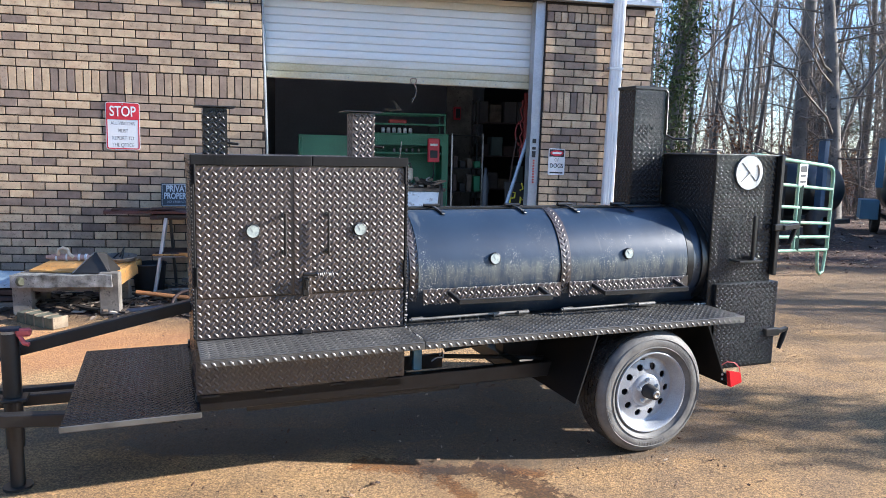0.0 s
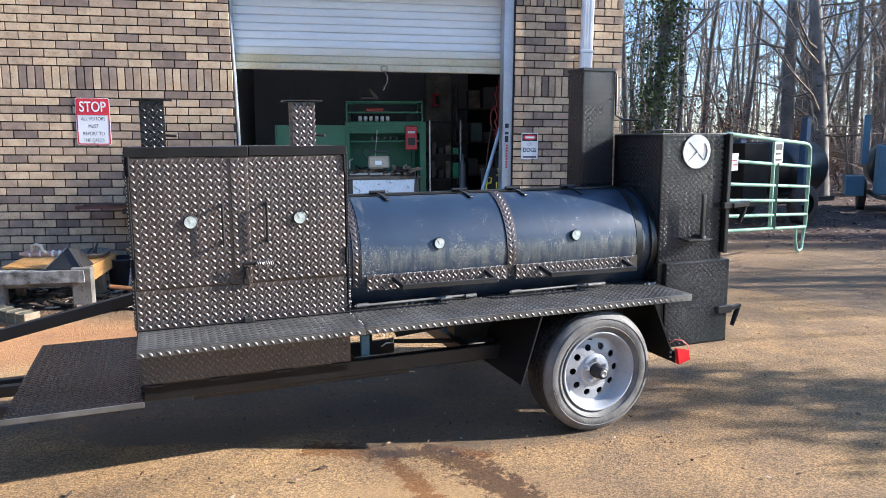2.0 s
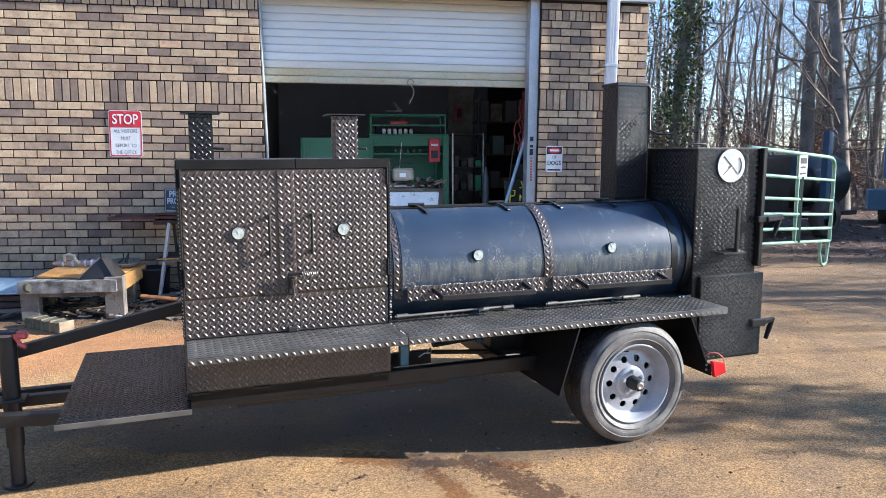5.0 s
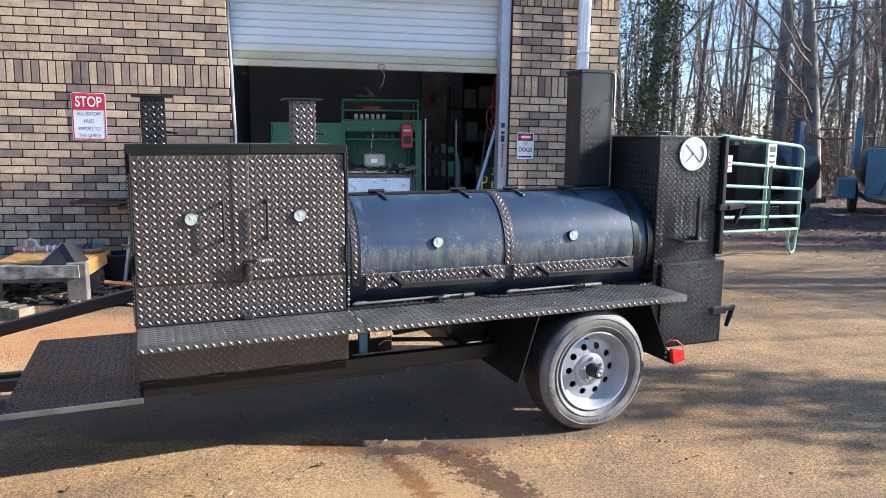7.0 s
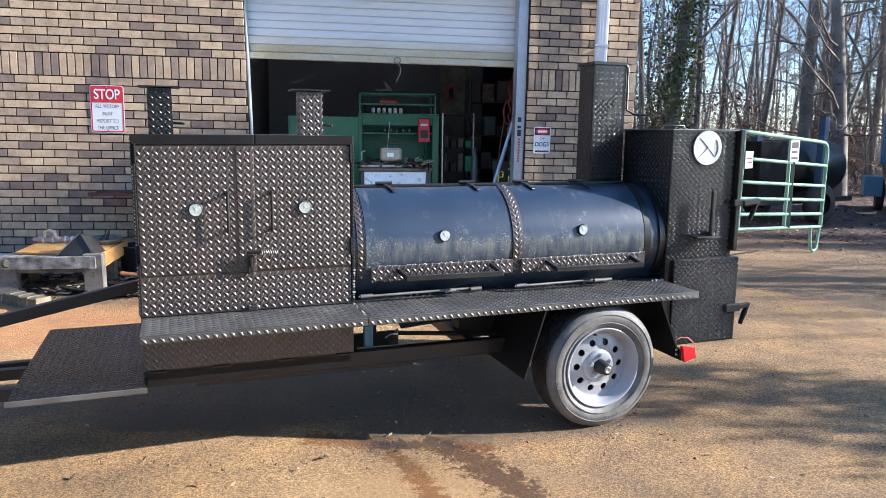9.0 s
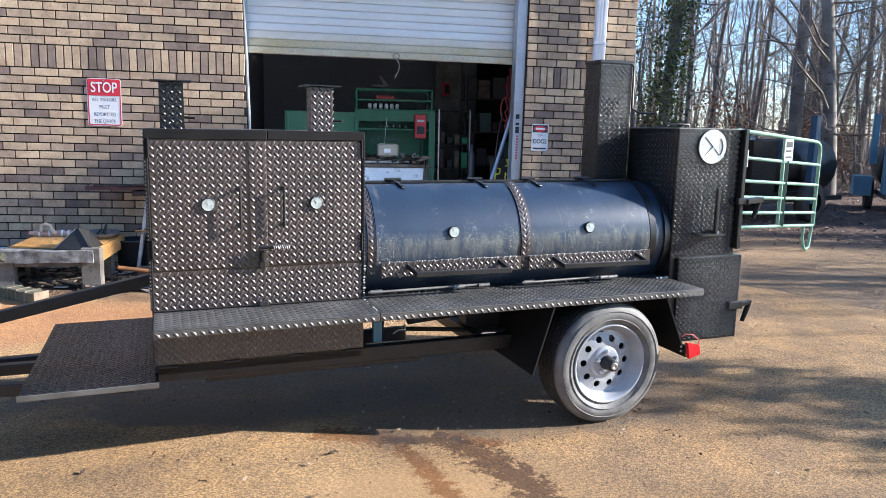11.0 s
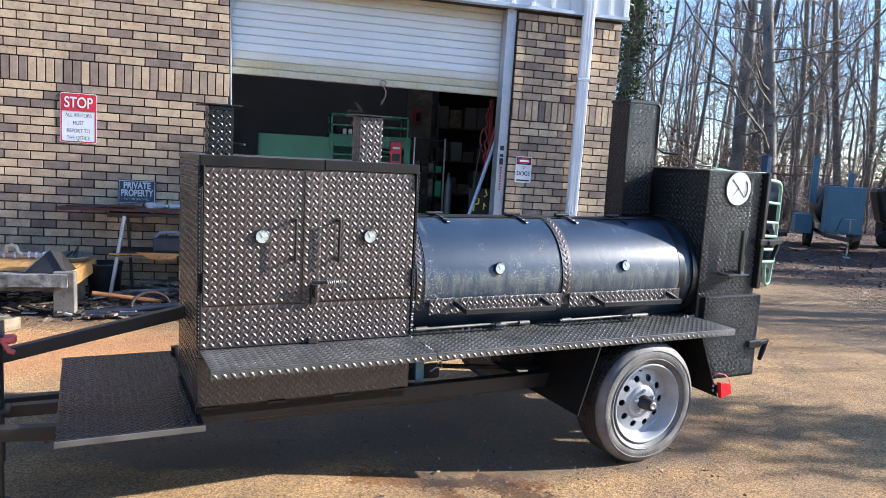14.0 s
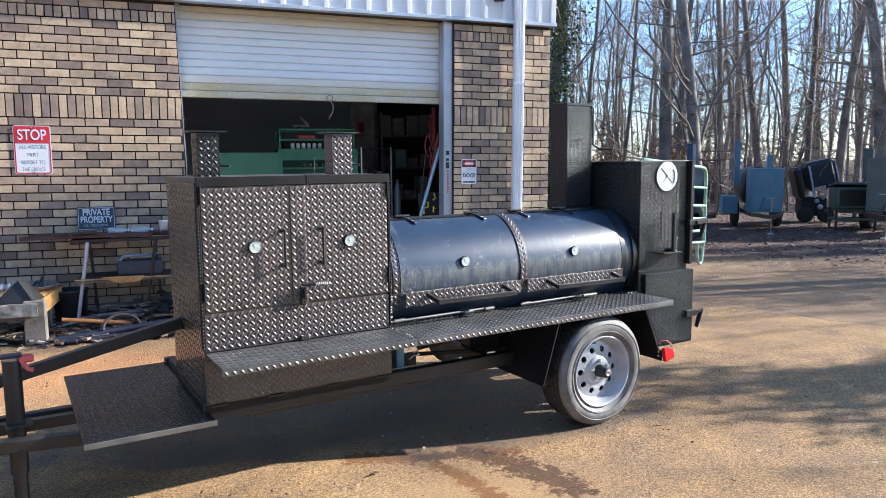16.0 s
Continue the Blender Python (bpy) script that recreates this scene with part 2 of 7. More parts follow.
def drum_material():
    m, n, l, p = nodes_of("spattered_black_drum_paint")
    v = coords(n)
    mp = n.new("ShaderNodeMapping")
    mp.inputs["Scale"].default_value = (1.0, 0.30, 0.22)
    l.new(v, mp.inputs["Vector"])
    # blue in the base stands in for the sky mirrored on black paint
    base = ramp(n, l, noise_node(n, l, v, 3.0), [(0.3, (0.012, 0.021, 0.040)), (0.7, (0.020, 0.034, 0.060))])
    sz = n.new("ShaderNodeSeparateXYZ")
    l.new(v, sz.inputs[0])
    # mid-height band puts the sun's broad highlight into the film and spots
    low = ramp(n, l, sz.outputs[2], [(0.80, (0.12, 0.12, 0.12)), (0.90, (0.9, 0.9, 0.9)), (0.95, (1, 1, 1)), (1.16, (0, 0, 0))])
    film_sheen = ramp(n, l, noise_node(n, l, mp.outputs[0], 20.0, 6.0, 0.72), [(0.42, (0, 0, 0)), (0.64, (1, 1, 1))])
    film_sheen = maths(n, l, "MULTIPLY", maths(n, l, "MULTIPLY", film_sheen, low), 0.34)
    base = blend(n, l, film_sheen, base, (0.27, 0.26, 0.18))
    spots = ramp(n, l, noise_node(n, l, v, 165.0, 2.0, 0.5), [(0.585, (0, 0, 0)), (0.64, (1, 1, 1))])
    where = ramp(n, l, maths(n, l, "ADD", noise_node(n, l, v, 5.5, 5.0, 0.65), maths(n, l, "MULTIPLY", low, 0.14)), [(0.54, (0, 0, 0)), (0.70, (1, 1, 1))])
    streak = ramp(n, l, noise_node(n, l, mp.outputs[0], 32.0, 4.0), [(0.58, (0, 0, 0)), (0.72, (1, 1, 1))])
    mask = maths(n, l, "MULTIPLY", spots, where)
    mask2 = maths(n, l, "MULTIPLY", streak, ramp(n, l, noise_node(n, l, v, 2.2), [(0.52, (0, 0, 0)), (0.66, (1, 1, 1))]))
    mask = maths(n, l, "MAXIMUM", mask, maths(n, l, "MULTIPLY", mask2, 0.42))
    l.new(blend(n, l, maths(n, l, "MULTIPLY", mask, 0.62), base, (0.46, 0.45, 0.38)), p.inputs["Base Color"])
    r = maths(n, l, "MULTIPLY_ADD", mask, 0.3)
    r.node.inputs[2].default_value = 0.34
    l.new(r, p.inputs["Roughness"])
    p.inputs["Specular IOR Level"].default_value = 0.62
    bump(n, l, p, noise_node(n, l, v, 26.0, 4.0, 0.6), 0.10, 0.006)
    return m


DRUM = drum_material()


def brick_material(joined):
    m, n, l, p = nodes_of("tan_brown_brick_joined" if joined else "tan_brown_brick")
    v = coords(n)
    if joined:
        rnd = n.new("ShaderNodeNewGeometry").outputs["Random Per Island"]
    else:
        rnd = n.new("ShaderNodeObjectInfo").outputs["Random"]
        mv = n.new("ShaderNodeVectorMath")
        mv.operation = "ADD"
        l.new(v, mv.inputs[0])
        cx = n.new("ShaderNodeCombineXYZ")
        l.new(maths(n, l, "MULTIPLY", rnd, 40.0), cx.inputs[0])
        l.new(cx.outputs[0], mv.inputs[1])
        v = mv.outputs[0]
    col = ramp(n, l, rnd, [(0.0, (0.20, 0.152, 0.124)), (0.14, (0.29, 0.222, 0.174)), (0.30, (0.405, 0.308, 0.22)), (0.62, (0.515, 0.392, 0.258)), (1.0, (0.63, 0.485, 0.315))])
    col = blend(n, l, 0.55, col, ramp(n, l, noise_node(n, l, v, 9.0, 5.0, 0.65), [(0.3, (0.26, 0.25, 0.25)), (0.7, (0.68, 0.67, 0.66))]), "OVERLAY")
    pits = ramp(n, l, noise_node(n, l, v, 46.0, 4.0, 0.7), [(0.33, (1, 1, 1)), (0.43, (0, 0, 0))])
    col = blend(n, l, maths(n, l, "MULTIPLY", pits, 0.5), col, (0.10, 0.07, 0.05))
    l.new(col, p.inputs["Base Color"])
    p.inputs["Roughness"].default_value = 0.88
    bump(n, l, p, noise_node(n, l, v, 75.0, 4.0), 0.5, 0.004)
    return m


BRICK, BRICK_J = brick_material(False), brick_material(True)


def ground_material():
    m, n, l, p = nodes_of("worn_asphalt_and_soil")
    v = coords(n)
    sx = n.new("ShaderNodeSeparateXYZ")
    l.new(v, sx.inputs[0])
    X, Y = sx.outputs[0], sx.outputs[1]
    agg = noise_node(n, l, v, 150.0, 5.0, 0.75)
    big = noise_node(n, l, v, 0.55, 5.0, 0.6)
    mid = noise_node(n, l, v, 2.6, 4.0, 0.55)
    asphalt = ramp(n, l, mid, [(0.25, (0.20, 0.130, 0.072)), (0.5, (0.315, 0.195, 0.090)), (0.75, (0.43, 0.258, 0.105))])
    asphalt = blend(n, l, ramp(n, l, big, [(0.45, (0, 0, 0)), (0.62, (1, 1, 1))]), asphalt, blend(n, l, 0.55, asphalt, (0.48, 0.31, 0.15)))
    vor = n.new("ShaderNodeTexVoronoi")
    vor.inputs["Scale"].default_value = 135.0
    l.new(v, vor.inputs["Vector"])
    stone = n.new("ShaderNodeSeparateColor")
    l.new(vor.outputs["Color"], stone.inputs[0])
    asphalt = blend(n, l, 0.75, asphalt, ramp(n, l, stone.outputs[0], [(0.0, (0.16, 0.16, 0.17)), (0.6, (0.5, 0.5, 0.5)), (1.0, (0.86, 0.83, 0.78))]), "OVERLAY")
    asphalt = blend(n, l, 0.6, asphalt, ramp(n, l, agg, [(0.32, (0.18, 0.18, 0.18)), (0.5, (0.5, 0.5, 0.5)), (0.68, (0.86, 0.84, 0.80))]), "OVERLAY")

    # an older, greyer pour of asphalt behind a wandering crack
    line = maths(n, l, "ADD", maths(n, l, "ADD", maths(n, l, "MULTIPLY", X, 0.9), maths(n, l, "MULTIPLY", Y, 0.44)), maths(n, l, "MULTIPLY", maths(n, l, "SUBTRACT", mid, 0.5), 0.5))
    grey = ramp(n, l, maths(n, l, "SUBTRACT", line, 6.75), [(0.0, (0, 0, 0)), (0.12, (1, 1, 1))])
    asphalt = blend(n, l, maths(n, l, "MULTIPLY", grey, 0.6), asphalt, blend(n, l, 0.5, (0.26, 0.21, 0.155), asphalt, "OVERLAY"))
    crack = ramp(n, l, maths(n, l, "ABSOLUTE", maths(n, l, "SUBTRACT", line, 6.82)), [(0.004, (1, 1, 1)), (0.02, (0, 0, 0))])
    asphalt = blend(n, l, maths(n, l, "MULTIPLY", crack, 0.7), asphalt, (0.05, 0.04, 0.035))

    def spot(cx, cy, rx, ry, lo, hi, wob=1.1):
        dx = maths(n, l, "DIVIDE", maths(n, l, "SUBTRACT", X, cx), rx)
        dy = maths(n, l, "DIVIDE", maths(n, l, "SUBTRACT", Y, cy), ry)
        d = maths(n, l, "SQRT", maths(n, l, "ADD", maths(n, l, "MULTIPLY", dx, dx), maths(n, l, "MULTIPLY", dy, dy)))
        d = maths(n, l, "ADD", d, maths(n, l, "MULTIPLY", maths(n, l, "SUBTRACT", mid, 0.5), wob))
        return ramp(n, l, d, [(lo, (1, 1, 1)), (hi, (0, 0, 0))])
    def stream(x0, y0, x1, y1, half, lo=0.6, hi=1.4):
        ux, uy = x1 - x0, y1 - y0
        ll = ux * ux + uy * uy
        px, py = maths(n, l, "SUBTRACT", X, x0), maths(n, l, "SUBTRACT", Y, y0)
        h = maths(n, l, "DIVIDE", maths(n, l, "ADD", maths(n, l, "MULTIPLY", px, ux), maths(n, l, "MULTIPLY", py, uy)), ll)
        h = maths(n, l, "MINIMUM", maths(n, l, "MAXIMUM", h, 0.0), 1.0)
        dx = maths(n, l, "SUBTRACT", px, maths(n, l, "MULTIPLY", h, ux))
        dy = maths(n, l, "SUBTRACT", py, maths(n, l, "MULTIPLY", h, uy))
        d = maths(n, l, "SQRT", maths(n, l, "ADD", maths(n, l, "MULTIPLY", dx, dx), maths(n, l, "MULTIPLY", dy, dy)))
        d = maths(n, l, "ADD", maths(n, l, "DIVIDE", d, half), maths(n, l, "MULTIPLY", maths(n, l, "SUBTRACT", ragged, 0.5), 5.0))
        return ramp(n, l, d, [(lo, (1, 1, 1)), (hi, (0, 0, 0))])
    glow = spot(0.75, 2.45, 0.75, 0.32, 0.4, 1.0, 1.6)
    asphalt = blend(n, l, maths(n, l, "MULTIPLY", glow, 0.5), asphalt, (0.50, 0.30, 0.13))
    ragged = noise_node(n, l, v, 17.0, 8.0, 0.75)
    orange = maths(n, l, "MAXIMUM", stream(0.30, 3.09, 0.66, 2.98, 0.085), maths(n, l, "MAXIMUM", stream(0.64, 2.94, 0.75, 2.68, 0.055), stream(0.75, 2.68, 0.82, 2.42, 0.065)))
    orange = maths(n, l, "MAXIMUM", orange, stream(0.9, 3.0, 1.12, 2.88, 0.06))
    rust = maths(n, l, "MAXIMUM", stream(0.62, 2.98, 0.90, 2.95, 0.055), maths(n, l, "MAXIMUM", stream(0.88, 2.95, 1.02, 2.80, 0.085), stream(1.02, 2.80, 1.20, 2.40, 0.12)))
    asphalt = blend(n, l, maths(n, l, "MULTIPLY", orange, 0.9), asphalt, (0.54, 0.36, 0.17), "MULTIPLY")
    asphalt = blend(n, l, maths(n, l, "MULTIPLY", rust, 0.92), asphalt, (0.22, 0.155, 0.095), "MULTIPLY")
    sand = spot(-2.2, 5.35, 2.6, 0.85, 0.5, 1.05, 0.9)
    asphalt = blend(n, l, maths(n, l, "MULTIPLY", sand, 0.5), asphalt, blend(n, l, 0.6, (0.60, 0.335, 0.15), asphalt, "OVERLAY"))
    wet_and_shade = maths(n, l, "MAXIMUM", spot(0.6, 3.55, 0.50, 0.32, 0.75, 0.9, 0.9), spot(1.45, 3.75, 0.35, 0.16, 0.6, 0.85, 1.6))
    wet_and_shade = maths(n, l, "MAXIMUM", wet_and_shade, maths(n, l, "MAXIMUM", spot(-0.3, 3.45, 0.9, 0.24, 0.7, 0.9, 0.8), spot(1.22, 4.0, 0.16, 0.24, 0.7, 0.85, 1.2)))
    # broad ovals under the trailer put its shade into the asphalt colour
    wet_and_shade = maths(n, l, "MAXIMUM", wet_and_shade, maths(n, l, "MULTIPLY", spot(0.75, 3.78, 2.2, 0.66, 0.75, 1.05, 0.6), 0.82))
    wet_and_shade = maths(n, l, "MAXIMUM", wet_and_shade, maths(n, l, "MULTIPLY", spot(1.35, 3.35, 1.2, 0.5, 0.7, 1.0, 0.8), 0.8))
    asphalt = blend(n, l, maths(n, l, "MULTIPLY", wet_and_shade, 0.75), asphalt, (0.04, 0.035, 0.032))
    soil = ramp(n, l, mid, [(0.3, (0.045, 0.028, 0.021)), (0.55, (0.115, 0.068, 0.05)), (0.75, (0.21, 0.13, 0.093))])
    soil = blend(n, l, 0.6, soil, ramp(n, l, noise_node(n, l, v, 18.0, 5.0, 0.7), [(0.35, (0.2, 0.2, 0.2)), (0.7, (0.8, 0.8, 0.78))]), "OVERLAY")
    edge = maths(n, l, "ADD", maths(n, l, "ADD", maths(n, l, "MULTIPLY", X, 0.62), maths(n, l, "MULTIPLY", Y, 0.78)), maths(n, l, "MULTIPLY", maths(n, l, "SUBTRACT", mid, 0.5), 1.6))
    mask = ramp(n, l, maths(n, l, "MULTIPLY", maths(n, l, "SUBTRACT", edge, 11.15), 1.2), [(0.0, (0, 0, 0)), (1.0, (1, 1, 1))])
    near_wall = ramp(n, l, maths(n, l, "ADD", maths(n, l, "SUBTRACT", Y, 6.1), maths(n, l, "MULTIPLY", maths(n, l, "SUBTRACT", mid, 0.5), 1.2)), [(0.0, (0, 0, 0)), (0.35, (1, 1, 1))])
    left = ramp(n, l, maths(n, l, "SUBTRACT", 0.2, X), [(0.0, (0, 0, 0)), (0.4, (1, 1, 1))])
    mask = maths(n, l, "MAXIMUM", mask, maths(n, l, "MULTIPLY", near_wall, left))
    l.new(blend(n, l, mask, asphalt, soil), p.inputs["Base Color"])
    r = maths(n, l, "MULTIPLY_ADD", wet_and_shade, -0.4)
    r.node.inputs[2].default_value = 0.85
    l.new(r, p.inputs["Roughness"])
    bump(n, l, p, maths(n, l, "ADD", agg, maths(n, l, "MULTIPLY", stone.outputs[0], 0.5)), 1.0, 0.012)
    return m


GROUND = ground_material()


def leaf_material(name, stops):
    m, n, l, p = nodes_of(name)
    rnd = n.new("ShaderNodeNewGeometry").outputs["Random Per Island"]
    l.new(ramp(n, l, rnd, stops), p.inputs["Base Color"])
    p.inputs["Roughness"].default_value = 0.75
    return m


SCRAP_MIX = leaf_material("mixed_scrap", [(0.0, (0.012, 0.010, 0.008)), (0.55, (0.055, 0.038, 0.028)), (0.85, (0.17, 0.12, 0.082)), (1.0, (0.55, 0.47, 0.38))])
LITTER = leaf_material("dry_leaves", [(0.0, (0.05, 0.03, 0.02)), (0.5, (0.17, 0.09, 0.05)), (0.9, (0.34, 0.23, 0.15)), (1.0, (0.55, 0.45, 0.33))])
EVERGREEN = leaf_material("evergreen_leaves", [(0.0, (0.02, 0.04, 0.012)), (1.0, (0.14, 0.17, 0.04))])
RUSSET = leaf_material("russet_leaves", [(0.0, (0.12, 0.05, 0.02)), (1.0, (0.32, 0.15, 0.06))])

# ---- mesh tools ----


class Shape:
    """Collects vertices and faces, then becomes one mesh object."""

    def __init__(self):
        self.v, self.f, self.s = [], [], []

    def add(self, verts, faces, smooth=False):
        k = len(self.v)
        self.v += [tuple(p) for p in verts]
        self.f += [tuple(i + k for i in f) for f in faces]
        self.s += [smooth] * len(faces)
        return self

    def box(self, x0, x1, y0, y1, z0, z1, c=0.0, m=None):
        """A box with its edges chamfered by c."""
        lo, hi = (min(x0, x1), min(y0, y1), min(z0, z1)), (max(x0, x1), max(y0, y1), max(z0, z1))
        if c <= 0:
            vs = [(a, b, d) for a in (lo[0], hi[0]) for b in (lo[1], hi[1]) for d in (lo[2], hi[2])]
            fs = [(0, 1, 3, 2), (4, 6, 7, 5), (0, 4, 5, 1), (2, 3, 7, 6), (0, 2, 6, 4), (1, 5, 7, 3)]
        else:
            c = min(c, *[(b - a) * 0.45 for a, b in zip(lo, hi)])
            vs, idx = [], {}
            for i in (0, 1):
                for j in (0, 1):
                    for k in (0, 1):
                        for ax in range(3):
                            p = []
                            for d, s in zip(range(3), (i, j, k)):
                                e = hi[d] if s else lo[d]
                                p.append(e if d == ax else (e - c if s else e + c))
                            idx[i, j, k, ax] = len(vs)
                            vs.append(tuple(p))
            fs = []
            for ax in range(3):
                o = [d for d in range(3) if d != ax]
                for s in (0, 1):
                    q = []
                    for a, b in ((0, 0), (1, 0), (1, 1), (0, 1)):
                        t = [0, 0, 0]
                        t[ax], t[o[0]], t[o[1]] = s, a, b
                        q.append(idx[(*t, ax)])
                    fs.append(q if (s == 1) != (ax == 1) else q[::-1])
            for ax in range(3):
                o = [d for d in range(3) if d != ax]
                for a in (0, 1):
                    for b in (0, 1):
                        t0, t1 = [0, 0, 0], [0, 0, 0]
                        t0[o[0]], t0[o[1]], t1[o[0]], t1[o[1]] = a, b, a, b
                        t1[ax] = 1
                        q = [idx[(*t0, o[0])], idx[(*t1, o[0])], idx[(*t1, o[1])], idx[(*t0, o[1])]]
                        fs.append(q)
            for i in (0, 1):
                for j in (0, 1):
                    for k in (0, 1):
                        fs.append([idx[i, j, k, 0], idx[i, j, k, 1], idx[i, j, k, 2]])
            ctr = Vector([(a + b) / 2 for a, b in zip(lo, hi)])
            out = []
            for f in fs:
                p = [Vector(vs[q]) for q in f]
                nn = (p[1] - p[0]).cross(p[2] - p[0])
                out.append(f if nn.dot(sum(p, Vector()) / len(p) - ctr) > 0 else f[::-1])
            fs = out
        if m is not None:
            vs = [tuple(m @ Vector(p)) for p in vs]
        return self.add(vs, fs)

    def beam(self, a, b, w, h, up=(0, 0, 1), c=0.004):
        """A square tube from a to b, w wide and h high."""
        a, b = Vector(a), Vector(b)
        d = (b - a)
        x = d.normalized()
        y = Vector(up).cross(x)
        y = y.normalized() if y.length > 1e-5 else Vector((0, 1, 0))
        z = x.cross(y)
        m = Matrix(((x[0], y[0], z[0], a[0]), (x[1], y[1], z[1], a[1]), (x[2], y[2], z[2], a[2]), (0, 0, 0, 1)))
        return self.box(0, d.length, -w / 2, w / 2, -h / 2, h / 2, c, m)

    def tube(self, pts, radii, seg=10, caps=True, smooth=True):
        """A round tube through pts; radii is one number or one for each point."""
        pts = [Vector(p) for p in pts]
        if isinstance(radii, (int, float)):
            radii = [radii] * len(pts)
        vs, fs = [], []
        ref = None
        for i, p in enumerate(pts):
            d = (pts[min(i + 1, len(pts) - 1)] - pts[max(i - 1, 0)]).normalized()
            if ref is None:
                ref = d.orthogonal().normalized()
            u = (ref - d * ref.dot(d))
            u = u.normalized() if u.length > 1e-6 else d.orthogonal().normalized()
            ref = u
            w = d.cross(u)
            for k in range(seg):
                t = 2 * math.pi * k / seg
                vs.append(p + (u * math.cos(t) + w * math.sin(t)) * radii[i])
        for i in range(len(pts) - 1):
            for k in range(seg):
                q = (k + 1) % seg
                fs.append((i * seg + k, i * seg + q, (i + 1) * seg + q, (i + 1) * seg + k))
        self.add(vs, fs, smooth)
        if caps:
            self.add(vs[:seg], [tuple(range(seg))[::-1]])
            self.add(vs[-seg:], [tuple(range(seg))])
        return self

    def lathe(self, profile, o, axis, ref, seg=48, smooth=True, closed=False):
        """Turns (along, radius) pairs about the axis through o."""
        o, axis, ref = Vector(o), Vector(axis).normalized(), Vector(ref).normalized()
        w = axis.cross(ref)
        vs, fs = [], []
        for a, r in profile:
            for k in range(seg):
                t = 2 * math.pi * k / seg
                vs.append(o + axis * a + (ref * math.cos(t) + w * math.sin(t)) * r)
        rows = len(profile)
        for i in range(rows if closed else rows - 1):
            j = (i + 1) % rows
            for k in range(seg):
                q = (k + 1) % seg
                fs.append((i * seg + k, i * seg + q, j * seg + q, j * seg + k))
        return self.add(vs, fs, smooth)

    def prism(self, outline, a, b, m=None):
        """An outline in x and z drawn out along y from a to b."""
        k = len(outline)
        vs = [(x, a, z) for x, z in outline] + [(x, b, z) for x, z in outline]
        fs = [tuple(range(k)), tuple(range(2 * k - 1, k - 1, -1))] + [((i + 1) % k, i, i + k, (i + 1) % k + k) for i in range(k)]
        if m is not None:
            vs = [tuple(m @ Vector(p)) for p in vs]
        return self.add(vs, fs)

    def ob(self, name, mat, parent=None, label="", m=None, category="", group="", kind=""):
        me = bpy.data.meshes.new(name)
        me.from_pydata(self.v, [], self.f)
        me.polygons.foreach_set("use_smooth", self.s)
        me.materials.append(mat)
        me.update()
        o = new(name, me)
        o.parent = parent
        if m is not None:
            o.matrix_basis = m
        return tagged(o, label, category, group, kind)


def thing(name, m, label, category, group="", kind=""):
    e = new(name)
    e.empty_display_size = 0.1
    e.matrix_basis = m
    return tagged(e, label, category, group, kind)


def lozenge(verts, faces, c, a, b, nrm, long, short, high):
    """One raised lens of tread plate at c: pointed ends along a, a rounded crown across b."""
    k = len(verts)
    verts.append(c - a * long)
    for t in (-0.62, 0.0, 0.62):
        wide, tall = short * (1 - 0.75 * t * t), high * (1 - 0.55 * t * t)
        for q in (-1.0, -0.62, 0.0, 0.62, 1.0):
            verts.append(c + a * long * t + b * wide * q + nrm * tall * (1 - q * q))
    verts.append(c + a * long)
    e = k + 16
    for r in range(4):
        p, m, z = k + 1 + r, k + 6 + r, k + 11 + r
        faces += [(k, p, p + 1), (p, m, m + 1, p + 1), (m, z, z + 1, m + 1), (z, e, z + 1)]


def treads(shape, o, u, w, nrm, width, height, px=0.0340, py=0.0322, long=0.0155, short=0.0068, high=0.0042, skip=None):
    """Raised lozenges in two slants over a width x height field from o along u and w."""
    o, u, w, nrm = Vector(o), Vector(u), Vector(w), Vector(nrm)
    verts, faces = [], []
    for half in (0, 1):
        a = (u + w * (1 if half else -1)).normalized()
        b = nrm.cross(a)
        for i in range(int(width / px) + 1):
            for j in range(int(height / py) + 1):
                x, y = (i + 0.3 + 0.5 * half) * px, (j + 0.3 + 0.5 * half) * py
                if x > width - 0.008 or y > height - 0.008 or (skip and skip(x, y)):
                    continue
                lozenge(verts, faces, o + u * x + w * y, a, b, nrm, long, short, high)
    return shape.add(verts, faces, True)


def lettering(text, size, mat, parent, m, name="lettering", label="", squash=1.0, thick=0.0012, bold=0.012):
    cu = bpy.data.curves.new(name, "FONT")
    cu.body, cu.size, cu.extrude, cu.align_x, cu.align_y = text, size, thick if size > 0.06 else 0.0002, "CENTER", "CENTER"
    cu.offset = size * bold if size > 0.06 else -0.0007
    tmp = new(name, cu)
    me = bpy.data.meshes.new_from_object(tmp)
    bpy.data.objects.remove(tmp)
    bpy.data.curves.remove(cu)
    me.materials.clear()
    me.materials.append(mat)
    o = new(name, me)
    o.parent = parent
    o.matrix_basis = m @ Matrix.Diagonal((squash, 1, 1, 1))
    return tagged(o, label)

# ---- setting ----
B = Matrix.Translation((1.5, 7.513, 2.0)) @ Matrix.Rotation(radians(0.65), 4, "Y") @ Matrix.Translation((-1.5, -7.513, -2.0))
WALL_Y, OPEN_L, OPEN_R, CORNER = 7.513, -0.512, 2.445, 3.675
COURSE, BRICK_L = 0.0815, 0.2235
SOLDIER = 1.972


